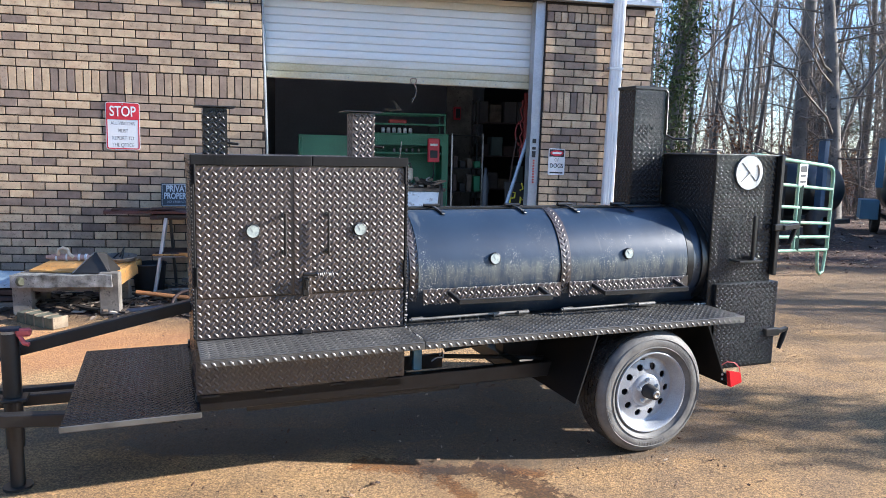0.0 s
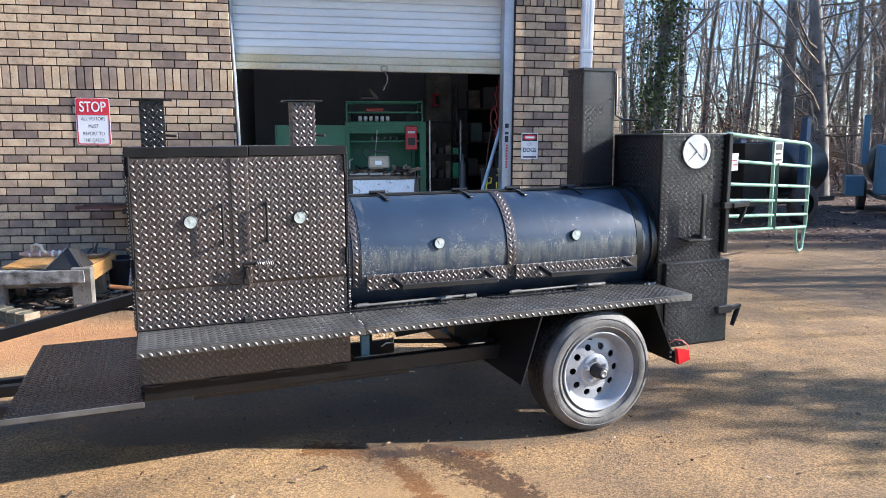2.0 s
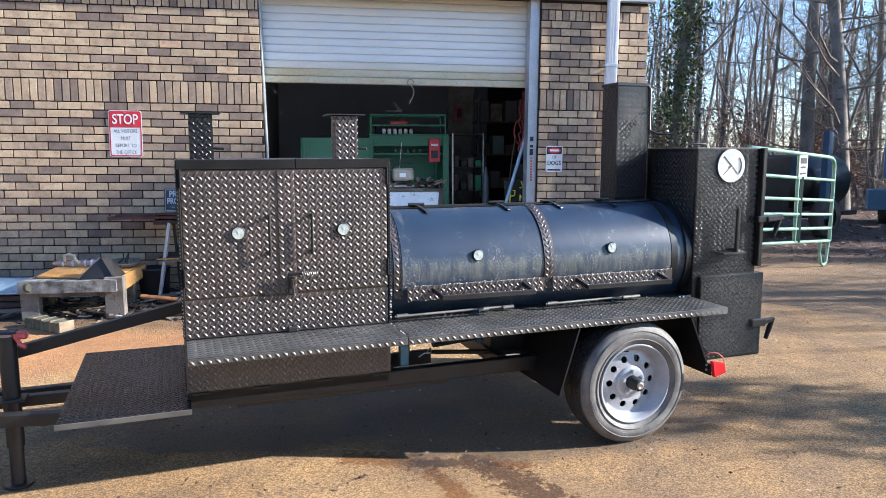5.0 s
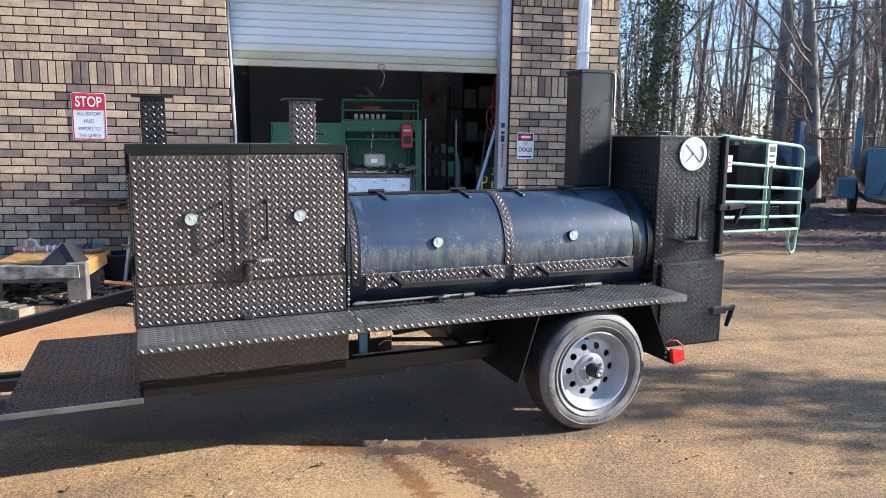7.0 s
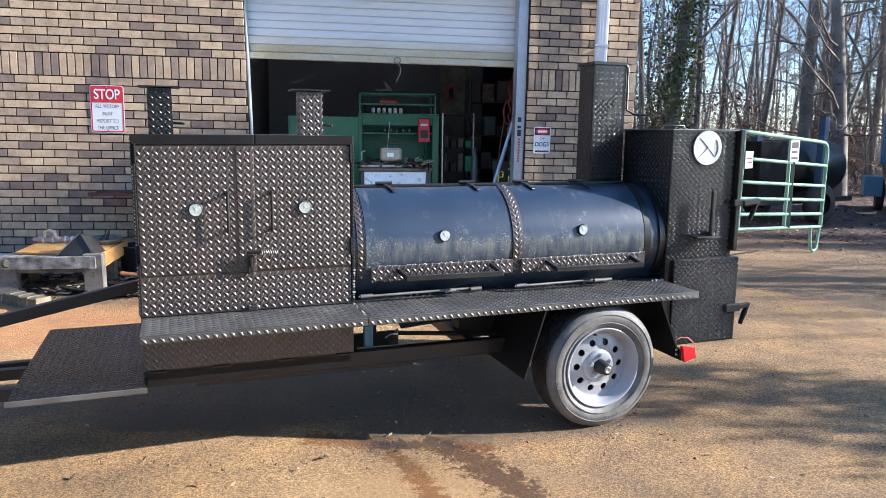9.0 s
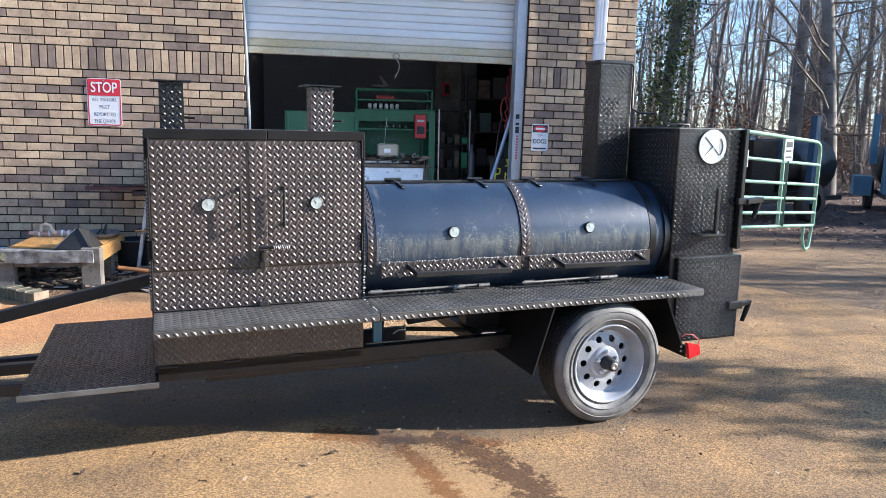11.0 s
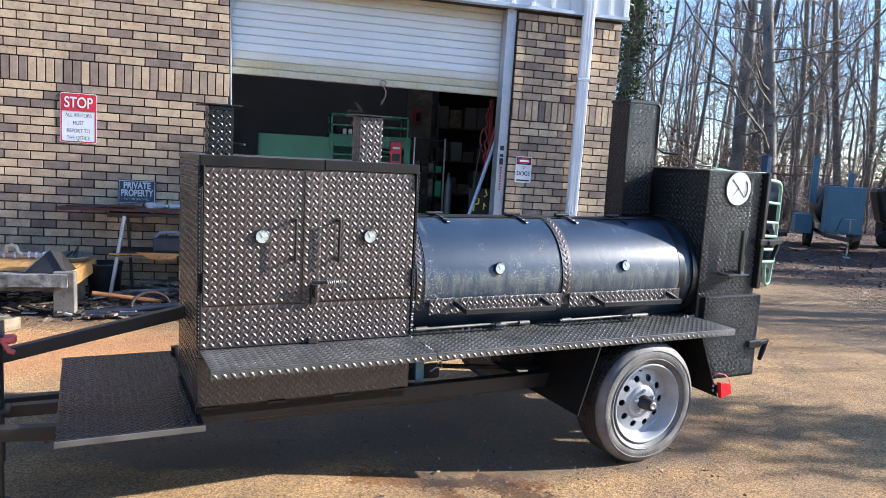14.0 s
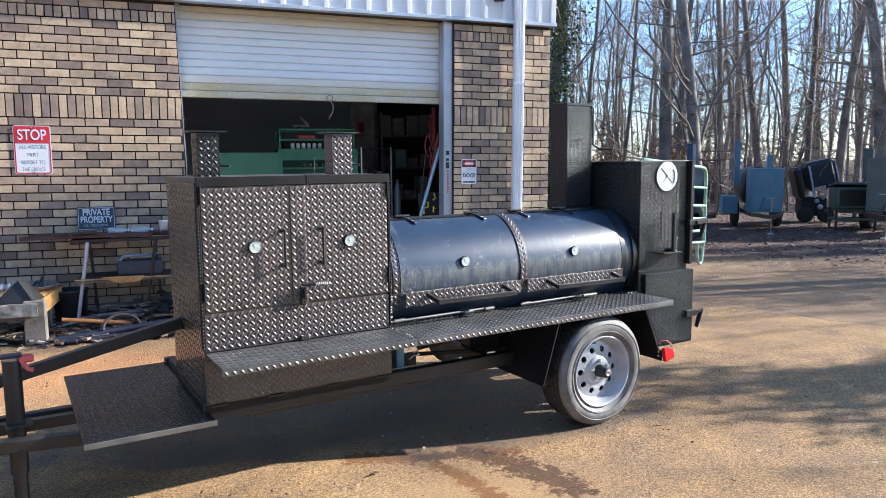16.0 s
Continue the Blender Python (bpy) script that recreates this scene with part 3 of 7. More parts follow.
def ground():
    s = Shape()
    xs = [-60, -20, -8, -4, 0, 4, 8, 14, 24, 60, 200, 500]
    ys = [-60, -20, -6, 0, 3, 6, 9, 14, 24, 60, 200, 500]
    n = len(xs)
    s.add([(x, y, 0) for y in ys for x in xs], [(j * n + i, j * n + i + 1, (j + 1) * n + i + 1, (j + 1) * n + i) for j in range(n - 1) for i in range(n - 1)])
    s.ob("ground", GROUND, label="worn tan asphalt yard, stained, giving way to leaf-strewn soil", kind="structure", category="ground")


ground()

back = WALL_Y + 0.022
wall_front = Shape()
wall_front.prism([(-7.5, -0.1), (OPEN_L + 0.004, -0.1), (OPEN_L + 0.004, 1.5), (OPEN_L - 0.053, 3.4), (-7.5, 3.4)], back, back + 0.19)
wall_front.box(OPEN_R - 0.004, CORNER - 0.012, back, back + 0.19, -0.1, 3.4)
wall_front.box(OPEN_L + 0.004, OPEN_R - 0.004, back + 0.02, back + 0.18, 3.16, 3.4)
wall_front = wall_front.ob("wall_front", MORTAR, label="tan and brown brick shop wall with dark joints", m=B, kind="structure", category="wall")
side = Shape().box(CORNER - 0.26, CORNER - 0.012, back + 0.192, 17.0, -0.1, 4.2)
side.ob("wall_side", MORTAR, label="brick side wall of the shop", m=B, kind="structure", category="wall")
Shape().box(-7.5, -7.3, back + 0.192, 17.0, -0.1, 4.2).ob("wall_west", SHOP_WALL, label="dim inner shop wall", m=B, kind="structure", category="wall")
Shape().box(-7.3, CORNER - 0.265, 15.2, 15.4, -0.1, 4.2).ob("wall_back", SHOP_WALL, label="dark rear wall inside the shop", m=B, kind="structure", category="wall")
Shape().box(-0.78, -0.70, back + 0.192, 11.5, -0.05, 4.0).ob("wall_partition", DARK_GREY, label="dark grey partition wall inside the shop", m=B, kind="structure", category="wall")
Shape().box(-7.3, CORNER - 0.265, back + 0.192, 15.2, 4.2, 4.3).ob("ceiling", SHOP_WALL, label="dark shop ceiling", m=B, kind="structure", category="ceiling")
Shape().box(-7.3, CORNER - 0.265, WALL_Y + 0.1, 15.2, -0.08, 0.012).ob("floor", CONCRETE, label="stained concrete shop floor", m=B, kind="structure", category="floor")
roof = Shape().box(-7.8, CORNER + 0.02, back + 0.2, 17.0, 4.95, 5.1)
roof.ob("roof", GALV, label="sheet metal roof of the shop", m=B, kind="structure", category="roof")


def fascia():
    """Ribbed sheet cladding above the brick, with a folded flashing along its lower edge."""
    s = Shape()
    pts, x = [], -7.5
    while x < CORNER + 0.02:
        pts += [(x, 0.0), (x + 0.16, 0.0), (x + 0.175, -0.03), (x + 0.215, -0.03), (x + 0.23, 0.0)]
        x += 0.23
    pts = [(min(a, CORNER + 0.03), b) for a, b in pts]
    y = WALL_Y - 0.03
    vs = [(a, y + b, 3.19) for a, b in pts] + [(a, y + b, 4.95) for a, b in pts]
    k = len(pts)
    s.add(vs, [(i, i + 1, i + 1 + k, i + k) for i in range(k - 1)])
    s.box(-7.5, CORNER + 0.025, y + 0.004, y + 0.03, 3.19, 4.95)
    s.box(CORNER - 0.03, CORNER + 0.035, y - 0.035, y + 0.1, 3.155, 4.95, 0.004)
    f = s.ob("fascia", WHITE_METAL, label="white ribbed metal cladding above the brick wall", m=B, kind="structure", category="cladding")
    t = Shape().box(-7.5, CORNER + 0.045, y - 0.045, y + 0.05, 3.148, 3.188, 0.004)
    t.ob("flashing", GALV, f, "folded grey metal flashing strip")
    lamp = thing("floodlight", B @ pose(2.95, y, 3.42), "small black floodlight bracket on white cladding", "light fixture")
    Shape().box(-0.03, 0.03, -0.05, 0.0, -0.03, 0.03, 0.006).ob("base_box", SIGN_BLACK, lamp)
    Shape().tube([(0, -0.05, 0), (0, -0.1, -0.02)], 0.01, 8).ob("arm", SIGN_BLACK, lamp)
    Shape().box(-0.045, 0.045, -0.16, -0.1, -0.05, 0.02, 0.008).ob("head", SIGN_BLACK, lamp)


fascia()


def rollup_door():
    d = thing("door_1", B, "white roll-up shop door raised halfway, lowest slats yellowed", "roll-up door", kind="structure")
    pitch, y, bottom = 0.0815, WALL_Y + 0.25, 2.228
    prof = [(0.004, 0.0), (-0.003, 0.02), (-0.005, 0.09), (-0.006, 0.5), (-0.005, 0.91), (-0.003, 0.98), (0.004, 1.0)]
    x0, x1 = OPEN_L - 0.09, OPEN_R - 0.03
    vs = [(x, y + a, b * pitch * 0.955) for x in (x0, x1) for a, b in prof]
    k = len(prof)
    fs = [(i, i + k, i + 1 + k, i + 1) for i in range(k - 1)]
    vs += [(x, y + 0.012, z) for x in (x0, x1) for z in (0, pitch)]
    fs += [(2 * k, 2 * k + 1, 2 * k + 3, 2 * k + 2)]
    base = Shape().add(vs, fs, True)
    first = None
    for i in range(12):
        if first is None:
            o = base.ob("slat", DOOR_WHITE, d)
            first = o
        else:
            o = base.ob("slat", DOOR_PALE, d, "slightly yellowed slat") if i in (1, 9, 10) else new("slat", first.data)
            o.parent = d
        o.location = (0, 0, bottom + 0.075 + i * pitch)
    low = base.ob("slat", DOOR_CREAM, d, "yellowed lower slat")
    low.location = (0, -0.002, bottom + 0.075)
    first.location = (0, 0, bottom + 0.075 + 12 * pitch)
    Shape().box(x0, x1, y - 0.03, y + 0.03, bottom, bottom + 0.07, 0.006).ob("bottom_bar", DOOR_CREAM, d, "cream bottom bar")
    bolts = Shape()
    for i in range(8):
        x = x0 + 0.13 + i * (x1 - x0 - 0.18) / 7
        bolts.tube([(x, y - 0.03, bottom + 0.03), (x, y - 0.036, bottom + 0.03)], 0.007, 8)
    bolts.ob("bolts", STEEL, d)
    # rope pull looped through the bar
    r = Shape()
    cx = 1.04
    loop = [(cx + 0.035 * math.cos(a), y - 0.045, bottom + 0.03 + 0.03 * math.sin(a)) for a in np.linspace(0, 2 * math.pi, 14)]
    r.tube(loop, 0.005, 6)
    r.tube([(cx, y - 0.045, bottom), (cx + 0.035, y - 0.05, bottom - 0.05), (cx + 0.03, y - 0.05, bottom - 0.12), (cx - 0.01, y - 0.05, bottom - 0.2)], 0.006, 6)
    r.tube([(cx + 0.01, y - 0.045, bottom), (cx + 0.045, y - 0.045, bottom - 0.07), (cx + 0.02, y - 0.045, bottom - 0.15), (cx - 0.02, y - 0.045, bottom - 0.17)], 0.004, 6)
    r.ob("pull_rope", ROPE, d, "frayed looped rope pull")
    # steel guides at either side
    g = Shape()
    g.box(OPEN_R - 0.108, OPEN_R - 0.004, WALL_Y + 0.05, WALL_Y + 0.056, 0.0, 3.15)
    g.box(OPEN_R - 0.108, OPEN_R - 0.1, WALL_Y + 0.056, WALL_Y + 0.22, 0.0, 3.15)
    jr = g.ob("door_jamb", GALV, None, "grey steel door jamb with stickers and scratches", m=B, kind="structure", category="door jamb")
    marks = Shape()
    for k in range(9):
        marks.box(OPEN_R - 0.069, OPEN_R - 0.049, WALL_Y + 0.044, WALL_Y + 0.049, 1.19 + k * 0.030, 1.19 + k * 0.030 + 0.02)
    marks.ob("sticker", REDSTRAP, jr, "red marks down a steel jamb")
    marks = Shape()
    for z, h in ((1.475, 0.07), (1.56, 0.03), (1.63, 0.05)):
        marks.box(OPEN_R - 0.082, OPEN_R - 0.042, WALL_Y + 0.044, WALL_Y + 0.049, z, z + h)
    marks.ob("sticker", SIGN_BLACK, jr, "dark marks on a steel jamb")
    g = Shape()
    for a, b, y0, y1 in ((0.004, 0.013, 0.05, 0.056), (0.006, 0.012, 0.056, 0.22)):
        g.prism([(OPEN_L + a, 0.0), (OPEN_L + b, 0.0), (OPEN_L + b, 1.5), (OPEN_L + b - 0.0495, 3.15), (OPEN_L + a - 0.0495, 3.15), (OPEN_L + a, 1.5)], WALL_Y + y0, WALL_Y + y1)
    g.ob("door_jamb", GALV, None, "narrow steel edge of the shop door opening", m=B, kind="structure", category="door jamb")


rollup_door()


def downspout():
    lean = Matrix(((1, 0, 0, 0), (0, 1, -0.0088, 0.0264), (0, 0, 1, 0), (0, 0, 0, 1)))
    d = thing("downspout", B, "white square metal downspout held off the brick wall", "downspout")
    s = Shape()
    s.box(3.165, 3.30, WALL_Y - 0.088, WALL_Y - 0.037, 0.16, 4.9, 0.010, lean)
    for x in (3.20, 3.232, 3.265):
        s.box(x - 0.004, x + 0.004, WALL_Y - 0.091, WALL_Y - 0.087, 0.16, 4.9, 0.0, lean)
    s.ob("pipe", WHITE_METAL, d)
    for z in (0.55, 2.45, 4.2):
        st = Shape().box(3.155, 3.31, WALL_Y - 0.093, WALL_Y - 0.086, z, z + 0.03, 0.002, lean)
        for x in (3.157, 3.303):
            st.box(x, x + 0.005, WALL_Y - 0.088, WALL_Y - 0.002, z, z + 0.03, 0.0)
        st.ob("strap", GALV, d)
    Shape().beam((3.232, WALL_Y - 0.045, 0.17), (3.232, WALL_Y - 0.22, 0.05), 0.13, 0.06).ob("outlet", WHITE_METAL, d)


downspout()


def face_m(x, y, z):
    """Turns flat work drawn in x and y to face the yard."""
    return pose(x, y, z, 90)


def round_plate(s, w, h, r, y0, y1, grow=0.0):
    pts = []
    for cx, cz, a0 in ((w / 2 - r, h / 2 - r, 0), (-w / 2 + r, h / 2 - r, 90), (-w / 2 + r, -h / 2 + r, 180), (w / 2 - r, -h / 2 + r, 270)):
        for k in range(6):
            a = radians(a0 + 18 * k)
            pts.append((cx + (r + grow) * math.cos(a), cz + (r + grow) * math.sin(a)))
    return s.prism(pts[::-1], y0, y1)


def stop_sign():
    d = thing("stop_sign", B @ pose(-1.908, WALL_Y - 0.004, 1.656) @ Matrix.Diagonal((1.08, 1, 1.05, 1)), "white and red metal STOP notice to visitors on brick", "sign")
    round_plate(Shape(), 0.302, 0.448, 0.025, -0.002, 0.0).ob("plate", SIGN_WHITE, d)
    s = Shape()
    rim = [(0.302, 0.448, 0.025), (0.282, 0.428, 0.02)]
    outer, inner = [], []
    for (w, h, r), dst in zip(rim, (outer, inner)):
        for cx, cz, a0 in ((w / 2 - r, h / 2 - r, 0), (-w / 2 + r, h / 2 - r, 90), (-w / 2 + r, -h / 2 + r, 180), (w / 2 - r, -h / 2 + r, 270)):
            for k in range(6):
                a = radians(a0 + 18 * k)
                dst.append((cx + (r - 0.006) * math.cos(a), -0.0035, cz + (r - 0.006) * math.sin(a)))
    k = len(outer)
    s.add(outer + inner, [(i, (i + 1) % k, (i + 1) % k + k, i + k) for i in range(k)])
    s.ob("border", SIGN_RED, d)
    Shape().box(-0.139, 0.139, -0.0045, -0.002, 0.062, 0.212).ob("red_field", SIGN_RED, d, "red field behind the word stop")
    lettering("STOP", 0.135, SIGN_WHITE, d, face_m(0, -0.0055, 0.135), squash=0.72)
    for t, z in (("ALL VISITORS", 0.025), ("MUST", -0.045), ("REPORT TO", -0.115), ("THE OFFICE", -0.18)):
        lettering(t, 0.050, SIGN_NAVY, d, face_m(0, -0.0026, z), squash=0.72)
    for z in (0.205, -0.205):
        Shape().tube([(0, -0.002, z), (0, -0.007, z)], 0.007, 10).ob("screw", STEEL, d)


def dog_sign():
    d = thing("dog_sign", B @ pose(2.633, WALL_Y - 0.004, 1.435), "small white sign about dogs with red oval banner", "sign")
    round_plate(Shape(), 0.19, 0.29, 0.018, -0.002, 0.0).ob("plate", SIGN_WHITE, d)
    Shape().box(-0.085, 0.085, -0.0035, -0.002, 0.055, 0.135).ob("banner", SIGN_BLACK, d, "black banner strip")
    s = Shape()
    pts = [(0.075 * math.cos(a), 0.095 + 0.031 * math.sin(a)) for a in np.linspace(2 * math.pi, 0, 25)[:-1]]
    s.prism(pts, -0.005, -0.003).ob("oval", SIGN_RED, d, "red oval")
    Shape().box(-0.052, 0.052, -0.0065, -0.005, 0.084, 0.106).ob("bar", SIGN_WHITE, d)
    lettering("OF", 0.052, SIGN_NAVY, d, face_m(0, -0.003, 0.018), squash=0.8)
    lettering("DOGS", 0.066, SIGN_NAVY, d, face_m(0, -0.003, -0.045), squash=0.85)
    Shape().box(-0.075, 0.075, -0.0035, -0.002, -0.128, -0.112).ob("bar", SIGN_BLACK, d)


stop_sign()
dog_sign()

# ---- smoker trailer ----
smoker = thing("smoker_trailer", pose(-0.405, 2.851, 0, 0, 0, 12.40), "black tread-plate barbecue smoker built on a single-axle trailer", "smoker trailer")
EX, EY, EZ = (1, 0, 0), (0, 1, 0), (0, 0, 1)


def tread_on(parent, *args, **kw):
    return treads(Shape(), *args, **kw).ob("tread_pattern", TREAD, parent, kind="stuff")


def tread_worn(parent, *args, **kw):
    return treads(Shape(), *args, **kw).ob("tread_pattern", TREAD_WORN, parent, kind="stuff")


def tread_blk(parent, *args, **kw):
    return treads(Shape(), *args, **kw).ob("tread_pattern", TREAD_BLK_TOP, parent, kind="stuff")


def dial(parent, x, y, z, r, tilt=0.0):
    """A dial thermometer facing the yard."""
    m = pose(x, y, z, -tilt)
    g = Shape().lathe([(0, r * 0.9), (-0.003, r * 0.92), (-0.004, r), (-0.012, r), (-0.015, r * 0.96), (-0.015, r * 0.86)], (0, 0, 0), (0, 1, 0), (0, 0, 1), 28)
    o = g.ob("gauge", BLACK, parent, "round dial thermometer with pale face", m=m)
    f = Shape()
    pts = [(r * 0.9 * math.cos(a), r * 0.9 * math.sin(a)) for a in np.linspace(2 * math.pi, 0, 29)[:-1]]
    f.prism(pts, -0.0142, -0.010).ob("dial_face", GAUGE_FACE, o)
    n = Shape()
    n.beam((0, -0.0150, -0.004), (-r * 0.35, -0.0150, r * 0.5), 0.0012, 0.0022, up=(0, 1, 0), c=0)
    for k in range(9):
        a = radians(-40 + k * 32.5)
        n.beam((r * 0.68 * math.cos(a), -0.0150, r * 0.68 * math.sin(a)), (r * 0.84 * math.cos(a), -0.0150, r * 0.84 * math.sin(a)), 0.0012, 0.003, up=(0, 1, 0), c=0)
    n.ob("needle", DIAL_GREY, o)
    return o


def cabinet():
    x0, x1, d, z0, z1 = -0.018, 0.918, 0.68, 0.447, 1.475
    body = Shape().box(x0, x1, 0.004, d, z0, z1, 0.004).ob("cabinet", TREAD_GLOSS, smoker, "tall black tread-plate smoking cabinet")
    # angle-iron trim, welded from short lengths
    Shape().box(x0 - 0.003, 0.481, -0.012, 0.03, 1.436, 1.479, 0.003).ob("top_trim", MATTE, body)
    Shape().box(0.483, x1 + 0.003, -0.012, 0.03, 1.437, 1.480, 0.003).ob("top_trim", MATTE, body)
    Shape().box(x0 - 0.004, x0 + 0.011, -0.008, 0.03, 0.70, 1.436, 0.003).ob("corner_trim", MATTE, body)
    Shape().box(x1 - 0.009, x1 + 0.004, -0.008, 0.03, 0.70, 1.436, 0.003).ob("corner_trim", MATTE, body)
    Shape().box(x0 - 0.004, x0 + 0.004, 0.0, d + 0.004, z1 - 0.02, z1 + 0.002, 0.002).ob("side_trim", BLACK, body)
    w = Shape()
    for x in (x0 - 0.003, x1 + 0.003):
        for k in range(46):
            z = 0.71 + k * 0.0165
            w.box(x - 0.004, x + 0.004, -0.011, -0.003, z, z + 0.010, 0.003)
    w.ob("weld_bead", FRAMEBLK, body, kind="stuff")
    # doors, the second one overlapping the first with a cover strip
    dl = Shape().box(x0 + 0.013, 0.408, -0.006, 0.002, 0.874, 1.432, 0.002).ob("door", TREAD, smoker, "black tread-plate cabinet door")
    tread_on(dl, (x0 + 0.014, -0.006, 0.876), EX, EZ, (0, -1, 0), 0.406, 0.557)
    dr = Shape().box(0.412, x1 - 0.011, -0.006, 0.002, 0.878, 1.432, 0.002).ob("door", TREAD, smoker, "black tread-plate cabinet door with cover strip")
    Shape().box(0.400, 0.476, -0.013, -0.007, 0.872, 1.430, 0.0015).ob("cover_strip", TREAD, dr)
    tread_on(dr, (0.402, -0.013, 0.876), EX, EZ, (0, -1, 0), 0.078, 0.55)
    tread_on(dr, (0.478, -0.006, 0.880), EX, EZ, (0, -1, 0), 0.430, 0.552)
    Shape().box(x0 + 0.006, x1 - 0.004, -0.002, 0.004, 0.696, 0.868, 0.001).ob("lower_panel", TREAD, body)
    tread_on(body, (x0 + 0.008, -0.002, 0.70), EX, EZ, (0, -1, 0), 0.92, 0.172)
    treads(Shape(), (x0, 0.03, z0), EY, EZ, (-1, 0, 0), 0.64, 1.02, high=0.0020).ob("tread_pattern", TREAD_GLOSS, body, kind="stuff")
    tread_on(body, (x0 + 0.01, 0.03, z1), EX, EY, EZ, 0.92, 0.64)
    for dd, x in ((dl, 0.226), (dr, 0.695)):
        dial(dd, x, -0.006, 1.158, 0.031)
    for dd, x in ((dl, 0.357), (dr, 0.545)):
        h = Shape()
        for z in (1.226, 1.064):
            h.tube([(x, -0.006, z), (x, -0.012, z)], 0.012, 10)
            h.tube([(x, -0.008, z), (x, -0.052, z)], 0.006, 8)
        h.tube([(x, -0.052, 1.236), (x, -0.052, 1.054)], 0.0062, 8)
        h.ob("handle", BLACK, dd, "thin black round-bar pull handle")
    latch = Shape()
    latch.box(0.435, 0.462, -0.03, -0.013, 0.868, 0.955, 0.003)
    latch.box(0.442, 0.455, -0.055, -0.03, 0.90, 0.945, 0.003)
    latch.beam((0.43, -0.05, 0.968), (0.50, -0.058, 0.968), 0.014, 0.014)
    latch = latch.ob("latch", BLACK, dr, "black slam latch")
    sp = Shape()
    coil = [(0.49 + 0.075 * t, -0.058 + 0.010 * math.cos(t * 50), 0.967 + 0.010 * math.sin(t * 50)) for t in np.linspace(0, 1, 90)]
    sp.tube(coil, 0.0022, 5)
    sp.ob("spring_handle", STEEL, dr, "coiled steel spring grip")
    for z in (0.93, 1.36):
        for x, dd in ((x0 + 0.012, dl), (x1 - 0.010, dr)):
            Shape().tube([(x, -0.012, z), (x, -0.012, z + 0.08)], 0.006, 8).ob("hinge", MATTE, dd)
    # grease and weld drip under the cabinet
    Shape().box(0.43, 0.475, -0.02, -0.002, 0.692, 0.715, 0.004).ob("catch", FRAMEBLK, body)


cabinet()


def stack(x0, x1, y0, y1, z0, z1, cap, mat):
    lay = tread_blk if mat is TREAD_BLK else tread_on
    s = Shape()
    t = 0.005
    vs = []
    for k in (0, t):
        for z in (z0, z1):
            vs += [(x0 + k, y0 + k, z), (x1 - k, y0 + k, z), (x1 - k, y1 - k, z), (x0 + k, y1 - k, z)]
    fs = []
    for i in range(4):
        j = (i + 1) % 4
        fs += [(i, j, 4 + j, 4 + i), (8 + j, 8 + i, 12 + i, 12 + j), (4 + i, 4 + j, 12 + j, 12 + i), (j, i, 8 + i, 8 + j)]
    s.add(vs, fs)
    o = s.ob("chimney", mat, smoker, "square black tread-plate smoke stack")
    lay(o, (x0 + 0.004, y0, z0), EX, EZ, (0, -1, 0), x1 - x0 - 0.004, z1 - z0)
    lay(o, (x0, y0 + 0.004, z0), EY, EZ, (-1, 0, 0), y1 - y0 - 0.004, z1 - z0, high=0.0022)
    if cap:
        Shape().box(x0 - cap, x1 + cap, y0 - 0.02, y1 + 0.02, z1 + 0.004, z1 + 0.010, 0.001).ob("cap", BLACK, o, "thin flat chimney cap")
    return o


# left stack gets the darker plate to stand in for its shade
s1 = stack(0.047, 0.150, 0.24, 0.345, 1.472, 1.682, 0.036, TREAD_BLK)
s2 = stack(0.722, 0.830, 0.235, 0.34, 1.472, 1.684, 0.036, TREAD)
for s, x in ((s1, 0.150), (s2, 0.830)):
    Shape().tube([(x - 0.01, 0.28, 1.53), (x + 0.035, 0.27, 1.527), (x + 0.05, 0.25, 1.527)], 0.006, 6).ob("damper_rod", BLACK, s)
s3 = stack(2.435, 2.65, 0.40, 0.56, 1.195, 1.908, 0.0, TREAD_BLK)
Shape().tube([(2.64, 0.40, 1.90), (2.658, 0.395, 1.88), (2.66, 0.395, 1.64), (2.70, 0.38, 1.615), (2.78, 0.34, 1.61)], 0.007, 8).ob("damper_rod", BLACK, s3, "bent black damper rod")
for a in ((2.428, 2.657, 0.393, 0.400), (2.428, 2.435, 0.4, 0.567), (2.65, 2.657, 0.4, 0.567)):
    Shape().box(*a, 1.893, 1.911, 0.002).ob("rim", BLACK, s3)

DYC, DZC, DR = 0.312, 0.922, 0.300


def arc(a, r=DR):
    """The point on the drum at angle a, measured up from the side that faces the yard."""
    return DYC - r * math.cos(radians(a)), DZC + r * math.sin(radians(a))


def shell(s, x0, x1, a0, a1, r, thick, n=36):
    vs, fs = [], []
    for k in range(n + 1):
        a = a0 + (a1 - a0) * k / n
        for rr in (r, r - thick):
            y, z = arc(a, rr)
            vs += [(x0, y, z), (x1, y, z)]
    for k in range(n):
        i = 4 * k
        fs += [(i, i + 1, i + 5, i + 4), (i + 2, i + 6, i + 7, i + 3)]
    s.add(vs, fs, True)
    e = []
    for k in range(n):
        i = 4 * k
        e += [(i, i + 4, i + 6, i + 2), (i + 1, i + 3, i + 7, i + 5)]
    i = 4 * n
    e += [(0, 2, 3, 1), (i, i + 1, i + 3, i + 2)]
    s.add(vs, e)
    return s


